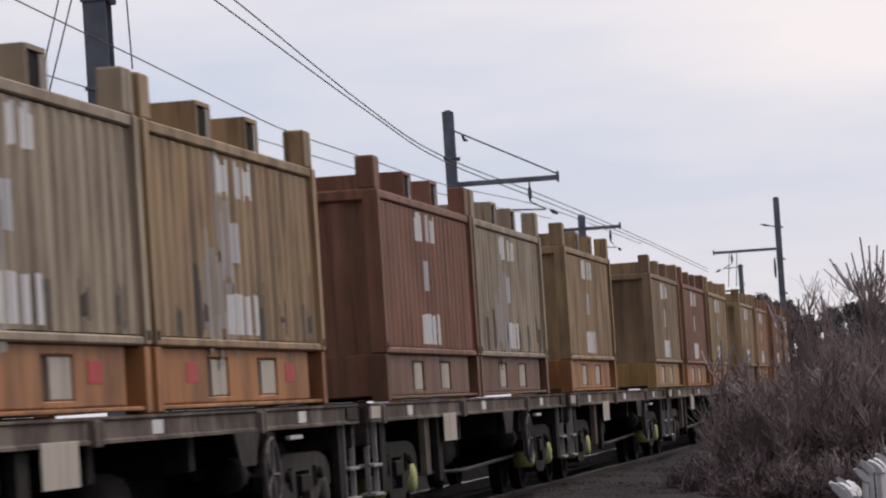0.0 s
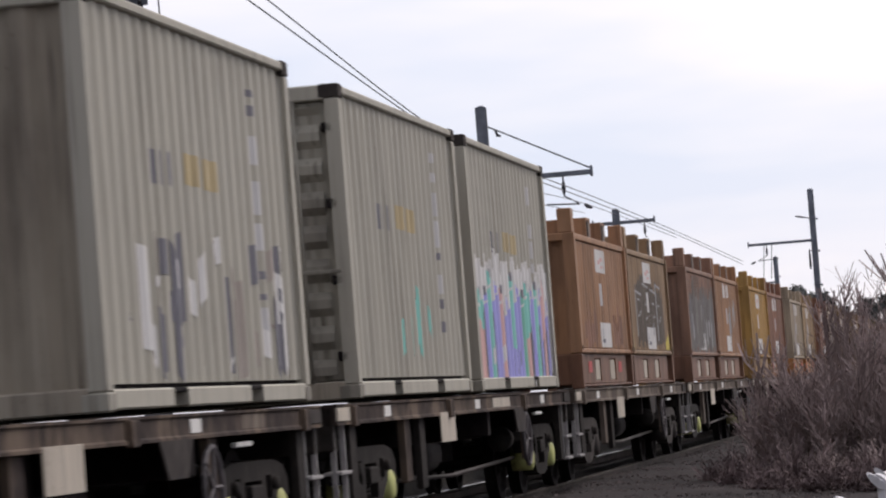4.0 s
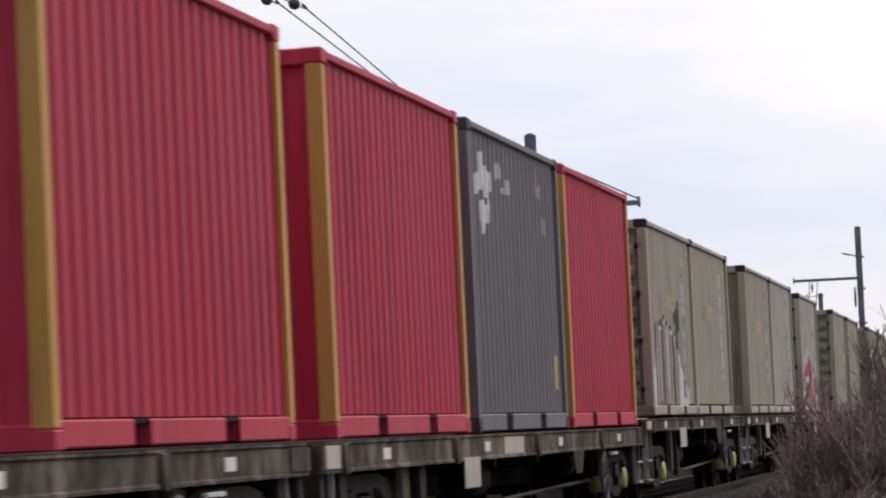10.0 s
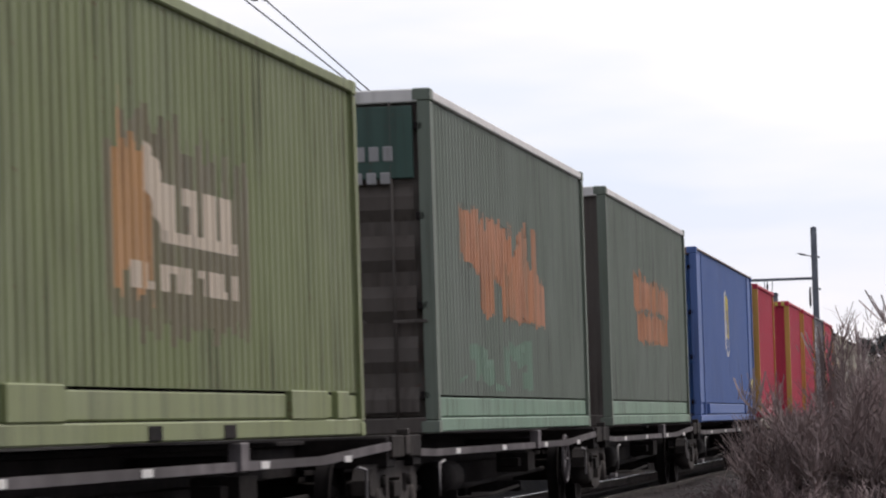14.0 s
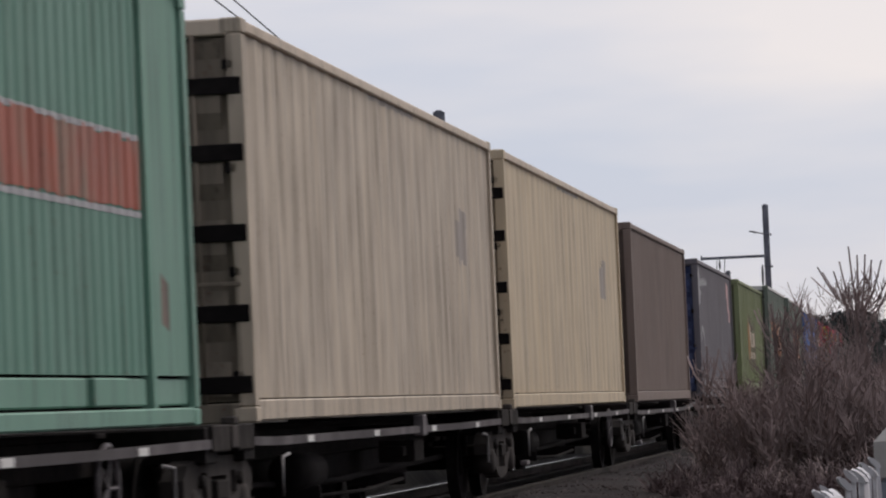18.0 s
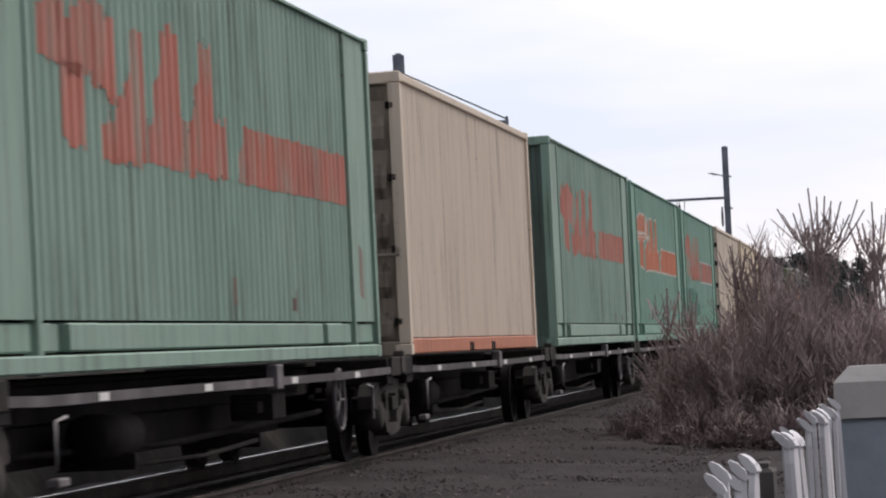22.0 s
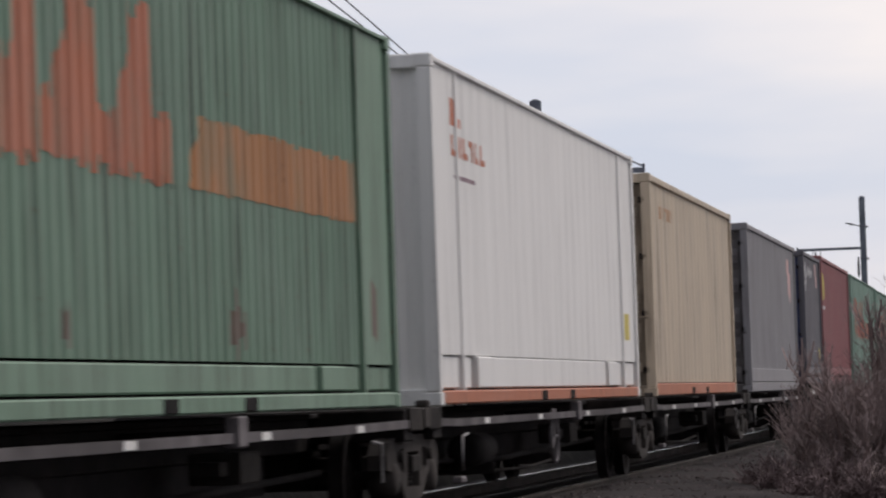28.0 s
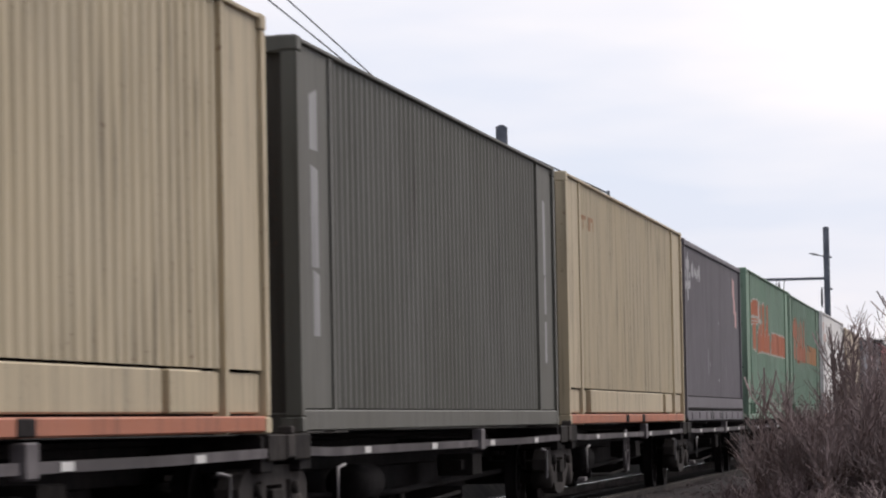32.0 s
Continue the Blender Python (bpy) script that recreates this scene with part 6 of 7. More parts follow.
# ---- ground and track ----
def ground():
    xs = sorted({*np.linspace(-3000, -60, 12).round(2), *np.linspace(-60, -16, 10).round(2), *np.linspace(-16, 6, 60).round(2), *np.linspace(6, 60, 10).round(2), *np.linspace(60, 3000, 10).round(2)})
    ys = sorted({*np.linspace(-3000, -40, 14).round(2), *np.linspace(-40, 160, 201).round(2), *np.linspace(160, 700, 40).round(2), *np.linspace(700, 4500, 12).round(2)})
    vs, fs = [], []
    for y in ys:
        off = bend(y)[0]
        for x in xs:
            q = x - MID - (off if abs(x) < 80 else 0)
            z = -0.19
            if abs(q) < 1.1:
                z = -0.27
            if q > 0.8:
                z = -0.06 - 0.18 * min(1, max(0, q - 1.1) / 3.0)
            if -14 < x < 6 and -20 < y < 130:
                z += 0.035 * noise.noise((x * 0.8, y * 0.8, 0)) + 0.02 * noise.noise((x * 3, y * 3, 4))
            vs.append((x, y, z))
    n = len(xs)
    for j in range(len(ys) - 1):
        for i in range(n - 1):
            fs.append((j * n + i, j * n + i + 1, j * n + n + i + 1, j * n + n + i))
    tagged(new("ground", mesh_from("ground", vs, fs, BALLAST, True)), "dark grey gravel ground beside the line", "ground", kind="structure")


ground()


def sweep(name, section, s0, s1, step, side, mat):
    ss = np.arange(s0, s1 + 0.01, step)
    vs, fs, n = [], [], len(section)
    for s in ss:
        m = on_track(float(s), side)
        vs += [m @ Vector((x, 0, z)) for x, z in section]
    for i in range(len(ss) - 1):
        for k in range(n):
            a, b = i * n + k, i * n + (k + 1) % n
            fs.append((a, b, b + n, a + n))
    return mesh_from(name, vs, fs, mat)


RAIL_WEB = [(-0.07, -0.16), (0.07, -0.16), (0.07, -0.148), (0.012, -0.13), (0.012, -0.045), (0.034, -0.035), (0.034, -0.004), (-0.034, -0.004), (-0.034, -0.035), (-0.012, -0.045), (-0.012, -0.13), (-0.07, -0.148)]
RAIL_TOP = [(-0.033, -0.005), (0.033, -0.005), (0.033, -0.002), (0.028, 0.0), (-0.028, 0.0), (-0.033, -0.002)]
for side in (0.7525, -0.7525):
    r = tagged(new("rail", sweep("rail", RAIL_WEB, -620, 760, 4, side, RAIL)), "brown steel rail with a polished head", "rail", "rails of the line", "structure")
    put("rail_head", sweep("rail_head", RAIL_TOP, -620, 760, 4, side, SHINE), r, "polished rail head")
SLEEPER = boxes("sleeper", [(-1.25, 1.25, -0.12, 0.12, -0.40, -0.205)], CONCRETE)
bed = tagged(new("track_bed"), "concrete sleepers in dark ballast", "track", kind="structure")
for k in range(190):
    put("sleeper", SLEEPER, bed, at=on_track(10 + 0.65 * k))


EARTH = grainy("dark_earth", (0.022, 0.02, 0.017), (0.05, 0.045, 0.038), 4, 0.95)


def embankment():
    """An unseen dark bank along the far side, added to block skylight under the train."""
    sec = [(-2.2, -0.3), (-2.7, 0.45), (-3.2, 1.0), (-4.5, 1.15), (-9.5, 1.0), (-14.0, -0.3)]
    ss = np.arange(-80, 420, 2.0)
    vs, fs = [], []
    for s in ss:
        m = on_track(float(s))
        for x, z in sec:
            vs.append(m @ Vector((x + 0.1 * noise.noise((s * 0.3, x, 1)), 0, z + (0.15 * noise.noise((s * 0.4, x, 7)) if z > 0 else 0))))
    n = len(sec)
    for i in range(len(ss) - 1):
        for k in range(n - 1):
            a = i * n + k
            fs.append((a, a + 1, a + n + 1, a + n))
    tagged(new("embankment", mesh_from("embankment", vs, fs, EARTH, True)), "unseen low bank added to block skylight beyond the line", "embankment", kind="structure")


embankment()

STONES = grainy("stones", (0.075, 0.063, 0.062), (0.21, 0.178, 0.175), 7, 0.95)


def gravel():
    """Loose stones on the ground beside the near rail."""
    rnd = random.Random(9)
    shape = [Vector(v) for v in ((1, 0, 0), (-1, 0, 0), (0, 1, 0), (0, -1, 0), (0, 0, 1), (0, 0, -1))]
    tri = [(0, 2, 4), (2, 1, 4), (1, 3, 4), (3, 0, 4), (2, 0, 5), (1, 2, 5), (3, 1, 5), (0, 3, 5)]
    vs, fs = [], []
    for k in range(13000):
        y = 22 + 48 * rnd.random() ** 1.3
        x = MID + bend(y)[0] + rnd.uniform(0.86, 5.6)
        r = rnd.uniform(0.007, 0.022) * (1.7 if rnd.random() < 0.06 else 1)
        n = len(vs)
        turn = Euler((rnd.uniform(0, 6), rnd.uniform(0, 6), rnd.uniform(0, 6))).to_matrix()
        z = -0.06 - 0.18 * min(1, max(0, x - MID - bend(y)[0] - 1.1) / 3.0)
        vs += [turn @ (v * r * rnd.uniform(0.7, 1.3)) + Vector((x, y, z - 0.003)) for v in shape]
        fs += [(a + n, b + n, d + n) for a, b, d in tri]
    me = mesh_from("gravel", vs, fs, STONES)
    tagged(new("gravel", me), "loose grey stones beside the rail", "gravel", kind="stuff")


gravel()


# ---- masts and wires ----
def at_angle(az, r, el=None):
    """A place r metres off at an azimuth to the left of ahead, and at an elevation from the lens."""
    return Vector((-r * math.sin(radians(az)), r * math.cos(radians(az)), 0 if el is None else EYE + r * math.tan(radians(el))))


def mast(az, r, top, width, arms, label, hung=True):
    p = at_angle(az, r)
    root = tagged(new("overhead_line_mast"), label, "mast", "overhead line masts")
    root.matrix_basis = Matrix.Translation((p.x, p.y, -0.25))
    w = width / 2
    H = top + 0.25
    put("post", boxes("post", [(-w, w, -w, -w + 0.03, 0, H), (-w, w, w - 0.03, w, 0, H), (-0.02, 0.02, -w + 0.03, w - 0.03, 0, H), (-w * 0.55, w * 0.55, -w * 0.6, w * 0.6, H - 0.02, H + 0.04)], MAST), root)
    put("footing", boxes("footing", [(-w - 0.2, w + 0.2, -w - 0.2, w + 0.2, -0.2, 0.3)], CONCRETE), root)
    for k, z in enumerate((0.34, 0.55, 0.71, 0.86)):
        put("clamp", boxes("clamp", [(-w - 0.03, w + 0.03, -w - 0.03, w + 0.03, H * z, H * z + 0.07), (w + 0.03, w + 0.12, -0.03, 0.03, H * z - 0.06, H * z + 0.05)], MAST, ("mastclamp", width, top, k)), root, "bolted bracket round the post")
    for k, (length, z, stay) in enumerate(arms):
        s = 1 if length > 0 else -1
        arm = put("arm", boxes("arm", [tuple(sorted((s * w, length))) + (-0.06, 0.06, z - 0.07 + 0.25, z + 0.07 + 0.25), tuple(sorted((length - s * 0.06, length))) + (-0.09, 0.09, z + 0.13, z + 0.42)], MAST), root)
        if stay:
            put("stay", tube("stay", [(s * w, 0, stay + 0.25), (length * 0.15, 0, stay + 0.25 - 0.1 * (stay - z)), (length, 0, z + 0.33)], 0.022, WIRE, 5), root)
            put("insulator", tube("insulator", [(length * 0.12, 0, stay + 0.14), (length * 0.14, 0, stay - 0.02), (length * 0.17, 0, stay - 0.04)], [0.03, 0.045, 0.03], WIRE, 8), root)
        if not hung:
            continue
        put("registration_arm", tube("registration_arm", [(length * 0.72, 0, z + 0.18), (length * 0.72, 0, z - 0.35), (length * 0.86, 0, z - 0.6), (length * 0.55, 0, z - 0.55)], 0.025, WIRE, 6), arm)
        put("insulator", tube("insulator", [(length * 0.72, 0, z + 0.05), (length * 0.72, 0, z - 0.05), (length * 0.72, 0, z - 0.2), (length * 0.72, 0, z - 0.3)], [0.03, 0.055, 0.055, 0.03], WIRE, 8), arm)
        put("insulator", tube("insulator", [(length * 0.9, 0, z - 0.62), (length * 0.93, 0, z - 0.68), (length * 0.97, 0, z - 0.74)], [0.03, 0.06, 0.03], WIRE, 8), arm)
    return root


mast(14.295, 57, 9.0, 0.37, [(-1.9, 7.95, 0)], "grey steel overhead line mast close beside the line", False)
mast(8.906, 100, 9.14, 0.28, [(2.95, 7.12, 8.6)], "grey steel overhead line mast with a long bracket arm")
mast(6.92, 150, 8.55, 0.28, [(1.6, 8.0, 0), (-1.0, 8.0, 0)], "grey steel overhead line mast far along the line")
far_mast = mast(3.866, 190, 10.79, 0.30, [(-3.45, 8.15, 0)], "grey steel overhead line mast beyond the train")
put("stub_arm", tube("stub_arm", [(-0.15, 0, 9.55), (-0.9, 0, 9.72)], 0.03, WIRE, 6), far_mast)
put("insulator", tube("insulator", [(-0.42, 0, 9.61), (-0.55, 0, 9.64), (-0.68, 0, 9.67), (-0.8, 0, 9.70)], [0.03, 0.05, 0.05, 0.03], WIRE, 8), far_mast)
put("post_insulator", tube("post_insulator", [(-0.28, 0, 7.95), (-0.28, 0, 7.6), (-0.28, 0, 7.1), (-0.28, 0, 6.9)], [0.03, 0.06, 0.06, 0.03], WIRE, 8), far_mast)
for dx in (-2.2, -2.6):
    put("dropper", tube("dropper", [(dx, 0, 8.38), (dx - 0.15, 0, 6.6)], 0.02, WIRE, 5), far_mast)
mast(4.49, 260, 9.8, 0.30, [(-2.5, 8.0, 0)], "grey steel overhead line mast in the distance")


def wire(points, r=0.016, label="black overhead wire with a shallow sag"):
    pts = [at_angle(*p) for p in points]
    fine = []
    for i in range(len(pts) - 1):
        p0, p1, p2, p3 = pts[max(i - 1, 0)], pts[i], pts[i + 1], pts[min(i + 2, len(pts) - 1)]
        for k in range(6):
            t = k / 6
            fine.append(0.5 * ((2 * p1) + (p2 - p0) * t + (2 * p0 - 5 * p1 + 4 * p2 - p3) * t * t + (3 * p1 - p0 - 3 * p2 + p3) * t ** 3))
    fine.append(pts[-1])
    return tagged(new("overhead_wire", tube("overhead_wire", fine, r, WIRE, 6)), label, "wire", "overhead wires")


wire([(16.5, 42, 8.9), (12.522, 55.5, 6.837), (12.24, 57, 6.45 + 0.22), (10.14, 70, 4.76), (9.0, 80, 3.92), (7.32, 100, 3.13), (6.0, 135, 2.45), (5.0, 185, 1.9)], 0.012)
wire([(16.9, 41, 8.9), (12.951, 54, 6.928), (12.6, 55.5, 6.72), (10.14, 70, 4.69), (9.0, 80, 3.85), (7.32, 100, 3.05), (6.0, 135, 2.4), (5.0, 185, 1.85)], 0.012)
wire([(18.5, 36, 8.4), (15.07, 46, 6.50), (13.625, 51, 5.713), (12.09, 57, 4.828), (11.39, 61, 4.46), (10.28, 68, 4.0), (9.0, 80, 3.48), (7.4, 100, 3.0), (6.0, 135, 2.35)], 0.009)
wire([(17.5, 43, 6.5), (15.612, 49, 5.755), (14.537, 52, 5.35), (12.0, 62, 4.42), (9.0, 82, 3.32), (7.4, 100, 2.85)], 0.008)
for az, r, el in ((12.522, 55.5, 6.837), (12.951, 54, 6.928)):
    p = at_angle(az, r, el)
    tagged(new("strain_insulator", tube("strain_insulator", [p + Vector((0.0, -0.12, 0.02)), p + Vector((0, -0.08, 0.01)), p, p + Vector((0, 0.08, -0.01)), p + Vector((0, 0.12, -0.02))], [0.02, 0.075, 0.09, 0.075, 0.02], WIRE, 12)), "dark round strain insulator on the wire", "insulator", "strain insulators")
for a0, e0, a1, e1 in ((14.84, 6.9, 15.343, 5.15), (14.63, 6.9, 15.168, 5.15), (13.85, 7.6, 13.8, 5.6)):
    tagged(new("dropper_wire", tube("dropper_wire", [at_angle(a0, 57, e0), at_angle(a1, 57, e1)], 0.012, WIRE, 6)), "thin dark hanging wire at the mast", "wire", "dropper wires")


# ---- shrubs ----
TWIG = grainy("twig_bark", (0.30, 0.232, 0.222), (0.445, 0.358, 0.342), 9, 0.9)
LEAFY = grainy("dull_leaf", (0.185, 0.145, 0.133), (0.275, 0.218, 0.20), 6, 0.8)
# evergreen is greyed and lightened to carry the haze of distance
EVERGREEN = grainy("evergreen", (0.105, 0.11, 0.108), (0.13, 0.135, 0.128), 3, 0.9)


def shrub(x, y, height, spread, stems, twigs, seed, leaves, label, mat=TWIG, leaf=LEAFY, heads=(), shy=0.55):
    """A many-stemmed bare shrub: bowed stems from one stool, each with forking twigs, and scraps of dry leaf."""
    rnd = random.Random(seed)
    root = tagged(new("shrub"), label, "shrub", "shrubs by the line")
    root.matrix_basis = Matrix.Translation((x, y, -0.26))
    vs, fs = [], []

    def stick(pts, r0, r1):
        n, m = len(vs), len(pts)
        for i, p in enumerate(pts):
            r = r0 + (r1 - r0) * i / (m - 1)
            for k in range(3):
                w = 2.094 * k
                vs.append((p.x + r * math.cos(w), p.y + r * math.sin(w), p.z))
        for i in range(m - 1):
            for k in range(3):
                a, b = n + 3 * i + k, n + 3 * i + (k + 1) % 3
                fs.append((a, b, b + 3, a + 3))

    tips, inner = [], []
    for s in range(stems):
        ang, out = rnd.uniform(0, 6.283), spread * math.sqrt(rnd.random())
        hh = height * rnd.uniform(0.5, 1.0) * (1 - shy * (out / spread) ** 1.3)
        base = Vector((0.16 * out * math.cos(ang), 0.16 * out * math.sin(ang), 0))
        tip = Vector((out * math.cos(ang), out * math.sin(ang), hh))
        bow = Vector((0.25 * out * math.cos(ang), 0.25 * out * math.sin(ang), -0.1 * hh))
        pts = [base.lerp(tip, t) + bow * math.sin(3.1416 * t) + Vector((rnd.uniform(-3, 3), rnd.uniform(-7, 1), 0)) * 0.02 for t in (0, 0.25, 0.5, 0.75, 1)]
        stick(pts, 0.026, 0.008)
        tips.append(pts[-1])
        inner += [pts[0].lerp(pts[1], rnd.random()), pts[1].lerp(pts[2], rnd.random()), pts[2]]
        for k in range(twigs):
            t = rnd.uniform(0.12, 1.0)
            i = min(3, int(t * 4))
            p = pts[i].lerp(pts[i + 1], t * 4 - i)
            run = (pts[i + 1] - pts[i]).normalized()
            d = (run + Vector((rnd.gauss(0, 0.55), rnd.gauss(0, 0.55), rnd.gauss(0.05, 0.35)))).normalized() * rnd.uniform(0.12, 0.42) * min(1.2, 0.4 + height / 3)
            q = p + d
            stick([p, p + d * 0.5 + Vector((0, 0, -0.02)), q], 0.010, 0.005)
            tips.append(q)
            for j in range(2):
                f = p + d * rnd.uniform(0.3, 0.8)
                e = f + Vector((rnd.gauss(0, 0.1), rnd.gauss(0, 0.1), rnd.uniform(0.0, 0.2)))
                stick([f, e], 0.005, 0.003)
                tips.append(e)
    # knobbly heads on thick stems, from which long straight wands fan out
    for hx, hz, reach, rise, count in heads:
        foot, top = Vector((0.3 * hx, 0, 0)), Vector((hx, 0, hz))
        for k in range(3):
            side = Vector((rnd.uniform(-0.08, 0.08), rnd.uniform(-0.1, 0.1), 0))
            stick([foot + side, foot.lerp(top, 0.5) + 2 * side, top + side], 0.035, 0.024)
        for k in range(count):
            f = (k + rnd.uniform(0.2, 0.8)) / count * 2 - 1
            up = rise * rnd.uniform(0.55, 1.0) * (1 - 0.3 * abs(f))
            a = top + Vector((0.18 * f * reach, rnd.uniform(-0.15, 0.15), rnd.uniform(-0.3, 0.0)))
            b = top + Vector((f * reach, rnd.uniform(-0.4, 0.4), up))
            stick([a, a.lerp(b, 0.35) + Vector((0.1 * f * reach, 0, -0.02)), a.lerp(b, 0.7) + Vector((0.07 * f * reach, 0, 0)), b], 0.020, 0.013)
            for j in range(3):
                p = a.lerp(b, rnd.uniform(0.05, 0.6))
                stick([p, p + Vector((rnd.gauss(0, 0.1), rnd.gauss(0, 0.1), rnd.uniform(0.08, 0.3)))], 0.009, 0.005)
        for k in range(22 * count):
            p = top + Vector((rnd.gauss(0, 0.3) * reach, rnd.gauss(0, 0.2), rnd.uniform(-0.55, 0.12)))
            stick([p, p + Vector((rnd.gauss(0, 0.09), rnd.gauss(0, 0.09), rnd.uniform(0.05, 0.28)))], 0.008, 0.004)
    put("branchwork", mesh_from("branchwork", vs, fs, mat), root)
    lv, lf = [], []
    for k in range(leaves):
        q = rnd.choice(inner)
        p = (rnd.choice(tips) if leaf is EVERGREEN else q) + Vector((rnd.gauss(0, 0.09), rnd.gauss(0, 0.09), rnd.gauss(0, 0.09)))
        a = Vector((rnd.gauss(0, 1), rnd.gauss(0, 1), rnd.gauss(0, 1))).normalized()
        b = a.cross(Vector((rnd.gauss(0, 1), rnd.gauss(0, 1), rnd.gauss(0, 1)))).normalized()
        s, n = rnd.uniform(0.015, 0.04), len(lv)
        lv += [p - a * s, p + b * s * 0.5, p + a * s, p - b * s * 0.5]
        lf.append((n, n + 1, n + 2, n + 3))
    if leaves:
        tagged(put("foliage", mesh_from("foliage", lv, lf, leaf), root), kind="stuff")
    return root


shrub(-2.6, 46.6, 2.62, 1.8, 150, 52, 1, 40000, "dense bare grey-brown shrub fanning out from its base", heads=[(-1.4, 1.5, 0.3, 0.55, 3), (-0.45, 2.1, 0.4, 0.4, 4)], shy=0.66)
shrub(-2.05, 47.2, 2.35, 1.0, 30, 30, 2, 6000, "bare grey-brown shrub with thick upright wands", heads=[(0.0, 2.42, 0.68, 0.78, 13)])
shrub(-3.55, 45.6, 0.95, 0.85, 26, 14, 3, 2500, "low bare reddish shrub at the edge of the gravel", shy=0.7)
shrub(-1.15, 47.4, 2.25, 1.0, 44, 32, 4, 10000, "bare brown shrub with upright wands behind the fence", heads=[(-0.2, 2.3, 0.34, 0.66, 7)])
shrub(-2.6, 43.6, 0.6, 1.0, 20, 9, 5, 4000, "low sprawling dry shrub in the gravel")
shrub(-1.4, 43.0, 0.85, 1.0, 22, 10, 6, 4000, "low sprawling dry shrub behind the fence")
SCRUB = grainy("scrub_bark", (0.13, 0.095, 0.094), (0.235, 0.178, 0.176), 7, 0.9)
for k, (x, y, height, spread, stems) in enumerate(((-3.3, 43.3, 0.6, 0.8, 24), (-2.4, 41.0, 0.5, 0.6, 20), (-2.95, 41.9, 0.28, 0.5, 16), (-3.95, 44.6, 0.42, 0.5, 16), (-4.2, 46.0, 0.55, 0.55, 18), (-1.85, 40.2, 0.4, 0.5, 16), (-3.6, 42.6, 0.18, 0.35, 10))):
    shrub(x, y, height, spread, stems, 14, 20 + k, 1800, "low tangled plum-brown scrub in the gravel", mat=SCRUB, leaf=SCRUB, shy=0.75)
shrub(-4.4, 104, 4.3, 2.1, 80, 30, 7, 30000, "dark rounded evergreen bush in the distance", mat=EVERGREEN, leaf=EVERGREEN)
shrub(-0.2, 48.2, 2.2, 1.2, 50, 30, 9, 9000, "bare brown shrub beyond the gate post", heads=[(0.1, 2.2, 0.4, 0.5, 4)])
shrub(0.9, 49.0, 2.5, 1.4, 60, 24, 8, 5000, "bare brown shrub growing behind the gate post", heads=[(-0.2, 2.4, 0.4, 0.5, 5)])


def far_tree(x, y, height, width, seed):
    """A dark evergreen tree far off: a tapered trunk, limbs and a crown of leaf clumps with an uneven outline."""
    rnd = random.Random(seed)
    root = tagged(new("tree"), "dark evergreen tree far along the line", "tree", "trees in the distance")
    root.matrix_basis = Matrix.Translation((x, y, -0.3))
    put("trunk", tube("trunk", [(0, 0, 0), (0.1, 0, height * 0.3), (0, 0.1, height * 0.75)], [0.4, 0.3, 0.1], EVERGREEN, 8), root)
    lobes = [Vector((rnd.uniform(-0.42, 0.42) * width, rnd.uniform(-0.3, 0.3) * width, height * rnd.uniform(0.35, 0.8))) for _ in range(17)]
    for k in range(4):
        put("limb", tube("limb", [(0, 0, height * (0.25 + 0.1 * k)), lobes[k]], [0.16, 0.06], EVERGREEN, 6), root)
    vs, fs = [], []
    for k in range(2600):
        c, d = rnd.choice(lobes), Vector((rnd.gauss(0, 1), rnd.gauss(0, 1), rnd.gauss(0, 1))).normalized()
        p = c + d * rnd.uniform(0.3, 1.0) * 0.17 * width
        p.z = min(p.z, height * rnd.uniform(0.93, 1.0))
        e = Vector((rnd.gauss(0, 1), rnd.gauss(0, 1), rnd.gauss(0, 1))).normalized()
        f, q, n = e.cross(d).normalized(), rnd.uniform(0.18, 0.5), len(vs)
        vs += [p - e * q, p + f * q * 0.6, p + e * q, p - f * q * 0.6]
        fs.append((n, n + 1, n + 2, n + 3))
    tagged(put("crown", mesh_from("crown", vs, fs, EVERGREEN), root), kind="stuff")


for k, (az, el, w) in enumerate(((5.25, 1.45, 9), (4.85, 1.86, 9), (4.45, 1.88, 9), (4.05, 1.7, 9), (3.65, 1.45, 8), (3.25, 1.35, 8), (2.85, 1.5, 8), (2.45, 1.45, 8), (2.0, 1.3, 8))):
    q = at_angle(az, 430 + 12 * (k % 3), el)
    far_tree(q.x, q.y, q.z + 0.3, w * 0.75, 40 + k)


# ---- fence and gate post ----
FENCE = paint("fence_white", (0.62, 0.60, 0.62), 0.7, 0.1, 0.4)
fence = tagged(new("picket_fence"), "white-painted wooden picket fence with thin bent-headed pales", "fence")


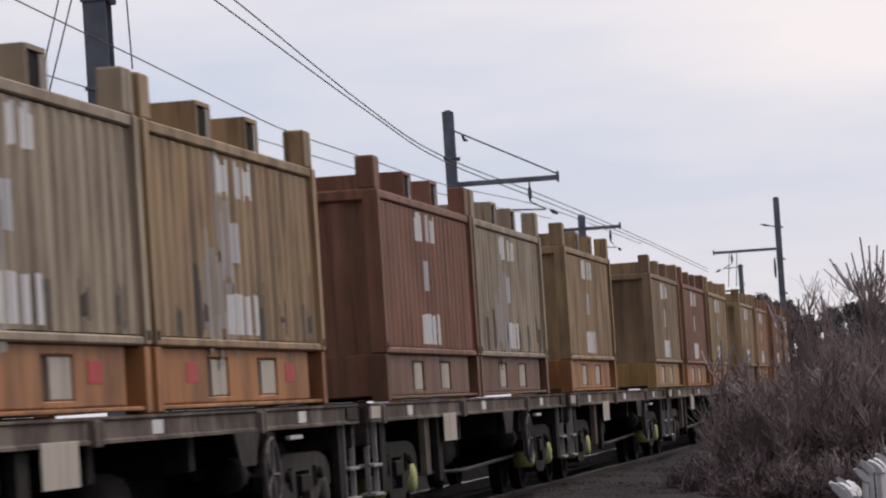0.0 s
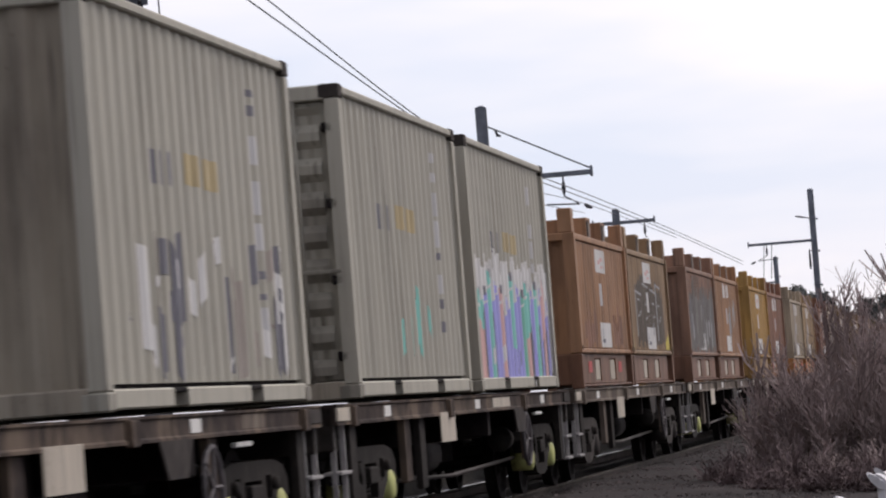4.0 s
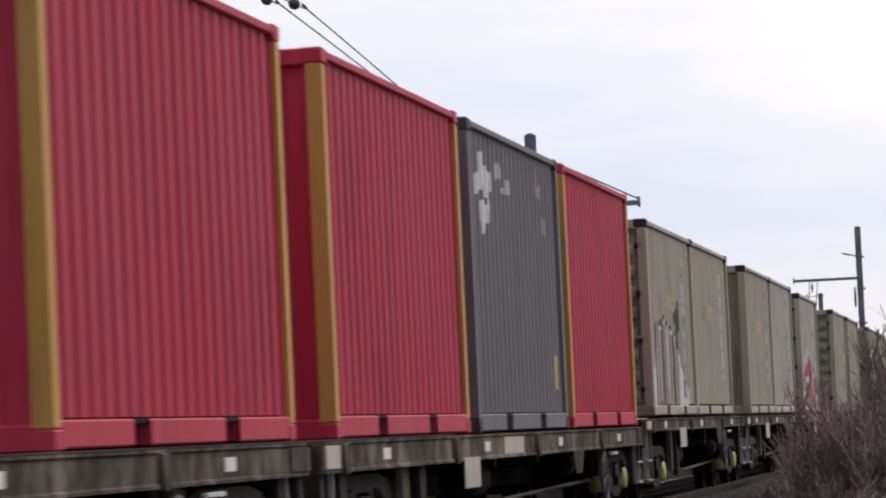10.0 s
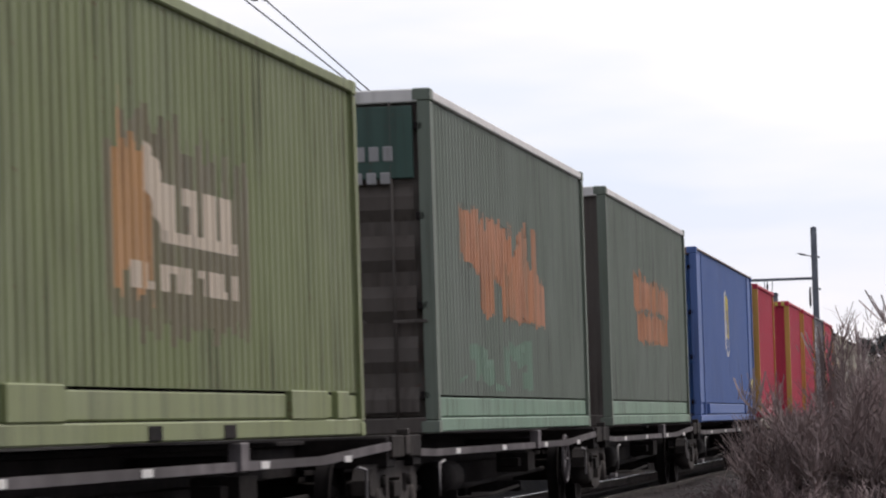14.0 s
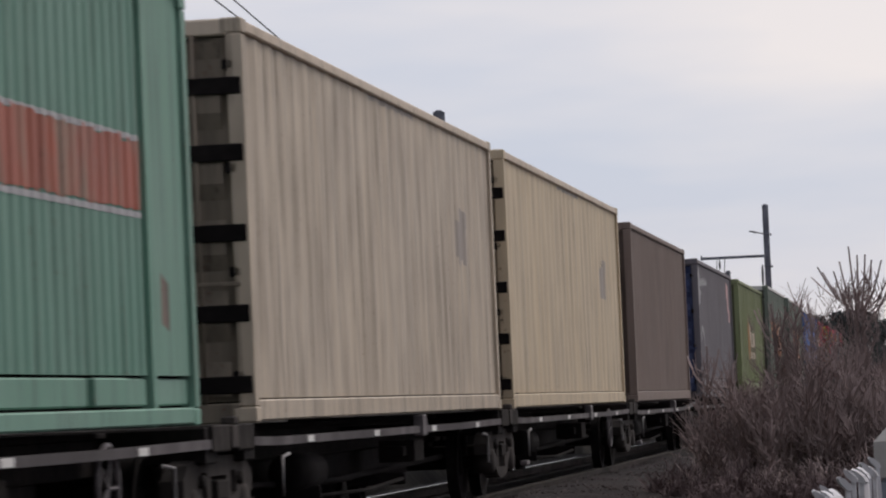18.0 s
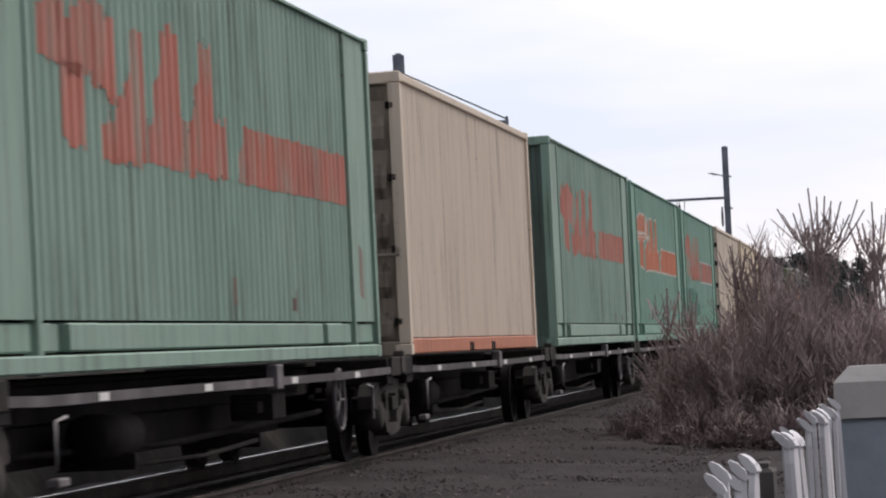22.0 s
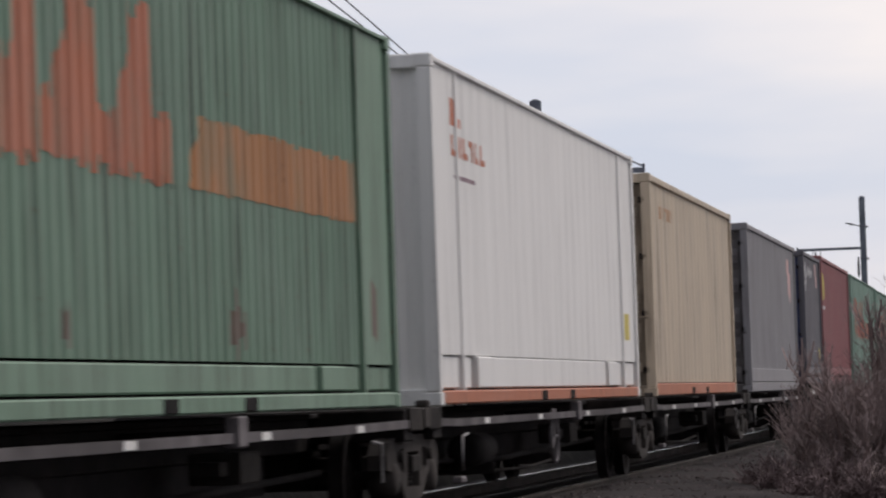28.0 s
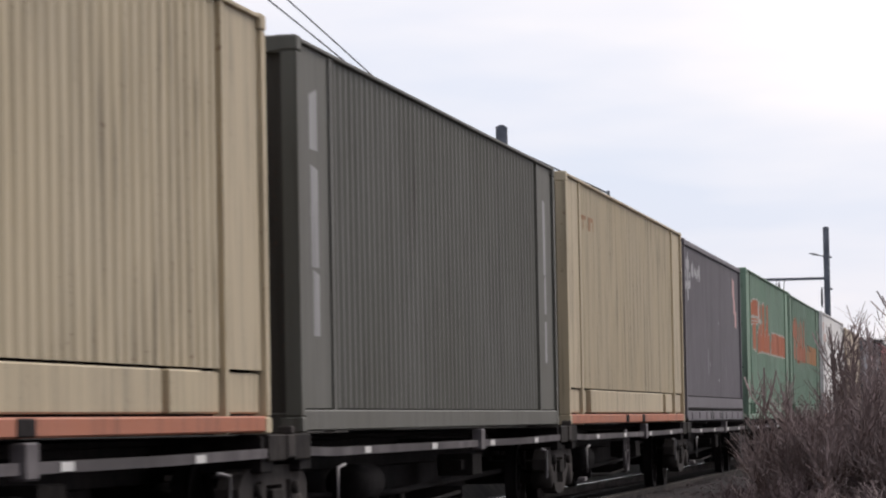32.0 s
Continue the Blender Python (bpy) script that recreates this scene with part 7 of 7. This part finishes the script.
def picket(h):
    vs, w, t = [], 0.022, 0.0045
    out = [(-w, 0), (w, 0), (w, h - 0.045), (0.75 * w, h - 0.02), (0.35 * w, h - 0.004), (-0.35 * w, h - 0.004), (-0.75 * w, h - 0.02), (-w, h - 0.045)]
    n = len(out)
    for x in (-t, t):
        vs += [(x, y, z) for y, z in out]
    fs = [tuple(range(n))[::-1], tuple(range(n, 2 * n))] + [(i, (i + 1) % n, (i + 1) % n + n, i + n) for i in range(n)]
    # the bent-over rounded head of the pale
    k = len(vs)
    for f, half in ((0.0, 0.5), (0.25, 1.0), (0.7, 0.95), (1.0, 0.35)):
        cx, cz = 0.006 - 0.024 * f, h - 0.018 + 0.026 * f
        vs += [(cx - 0.0048 * half, -0.02, cz - 0.0045 * half), (cx + 0.0048 * half, -0.02, cz + 0.0045 * half), (cx + 0.0048 * half, 0.02, cz + 0.0045 * half), (cx - 0.0048 * half, 0.02, cz - 0.0045 * half)]
    for q in range(3):
        fs += [(k + 4 * q + i, k + 4 * q + (i + 1) % 4, k + 4 * q + 4 + (i + 1) % 4, k + 4 * q + 4 + i) for i in range(4)]
    fs += [(k + 3, k + 2, k + 1, k), (k + 12, k + 13, k + 14, k + 15)]
    return mesh_from("picket", vs, fs, FENCE)


PICKET = picket(1.10)
for k, r in enumerate((4.62, 4.74, 4.98, 5.12, 5.3, 6.12, 6.3, 6.44, 6.7, 6.84, 7.1, 7.28, 7.52, 7.7, 7.95, 8.14, 8.3, 8.45)):
    rnd = random.Random(k)
    x = -0.343 + 0.002 * rnd.uniform(-1, 1)
    lean = rnd.uniform(-2.0, 3.0)
    put("picket", PICKET, fence, at=pose(x + 0.02 * lean, r, -0.228 + rnd.uniform(-0.018, 0.014), rnd.uniform(-3, 3), -lean, rnd.uniform(-8, 12)))
for z in (0.1, 0.62):
    put("fence_rail", boxes("fence_rail", [(-0.335, -0.31, 4.5, 8.6, z - 0.24 + 0.05, z - 0.24 + 0.13)], FENCE), fence)
for y in (5.75,):
    put("fence_post", boxes("fence_post", [(-0.37, -0.335, y - 0.05, y + 0.05, -0.3, 0.84), (-0.363, -0.342, y - 0.04, y + 0.04, 0.84, 0.848)], CONCRETE), fence, "dark weathered post")
PILLAR = grainy("grey_paint", (0.26, 0.295, 0.335), (0.36, 0.395, 0.44), 8, 0.7)
CAPM = grainy("pale_cap", (0.42, 0.40, 0.38), (0.55, 0.53, 0.50), 8, 0.8)
post = tagged(new("gate_post"), "square grey-blue gate post with a pale cap", "post")
post.matrix_basis = Matrix.Translation((-0.27, 8.7, -0.3))
put("shaft", boxes("shaft", [(-0.075, 0.075, -0.075, 0.075, 0, 1.14)], PILLAR), post)
put("cap", mesh_from("cap", [(-0.085, -0.085, 1.14), (0.085, -0.085, 1.14), (0.085, 0.085, 1.14), (-0.085, 0.085, 1.14), (-0.085, -0.085, 1.225), (0.085, -0.085, 1.225), (0.085, 0.085, 1.225), (-0.085, 0.085, 1.225),
    (-0.05, -0.05, 1.262), (0.05, -0.05, 1.262), (0.05, 0.05, 1.262), (-0.05, 0.05, 1.262)],
    [(3, 2, 1, 0), (0, 1, 5, 4), (1, 2, 6, 5), (2, 3, 7, 6), (3, 0, 4, 7), (4, 5, 9, 8), (5, 6, 10, 9), (6, 7, 11, 10), (7, 4, 8, 11), (8, 9, 10, 11)], CAPM), post, "pale cap")


# ---- a house beyond the shrubs ----
BRICKWALL = grainy("red_render", (0.38, 0.10, 0.07), (0.50, 0.16, 0.11), 2, 0.9)
ROOFTILE = grainy("dark_tile", (0.05, 0.045, 0.05), (0.09, 0.08, 0.08), 3, 0.85)
house = tagged(new("house"), "red-walled house with a dark roof behind the shrubs", "house")
house.matrix_basis = Matrix.Translation((-3.6, 180, -0.3))
put("wall", boxes("wall", [(0, 9.0, 0, 8.0, 0, 2.7)], BRICKWALL), house)
put("roof", mesh_from("roof", [(-0.4, -0.4, 2.7), (9.4, -0.4, 2.7), (9.4, 8.4, 2.7), (-0.4, 8.4, 2.7), (-0.4, 4, 4.6), (9.4, 4, 4.6)], [(3, 2, 1, 0), (0, 1, 5, 4), (2, 3, 4, 5), (1, 2, 5), (3, 0, 4)], ROOFTILE), house)


# ---- motion ----
def motions():
    times = [float(t) for t in range(33)]
    for root, s, z in TRAIN:
        walk(root, [(t, on_track(s + gone(t), 0.0, z)) for t in times])
    shared = {}
    for ob, yy in SPINNERS:
        if yy not in shared:
            rows, n = [], 32 * FPS
            for i in range(n + 1):
                t = i / FPS
                rows.append((t, pose(0, yy, WHEELR, -math.degrees(gone(t) / WHEELR) % 360)))
            walk(ob, rows)
            shared[yy] = ob
        else:
            src = shared[yy].animation_data
            ob.rotation_mode = "QUATERNION"
            ob.animation_data_create()
            ob.animation_data.action = src.action
            ob.animation_data.action_slot = src.action_slot


motions()
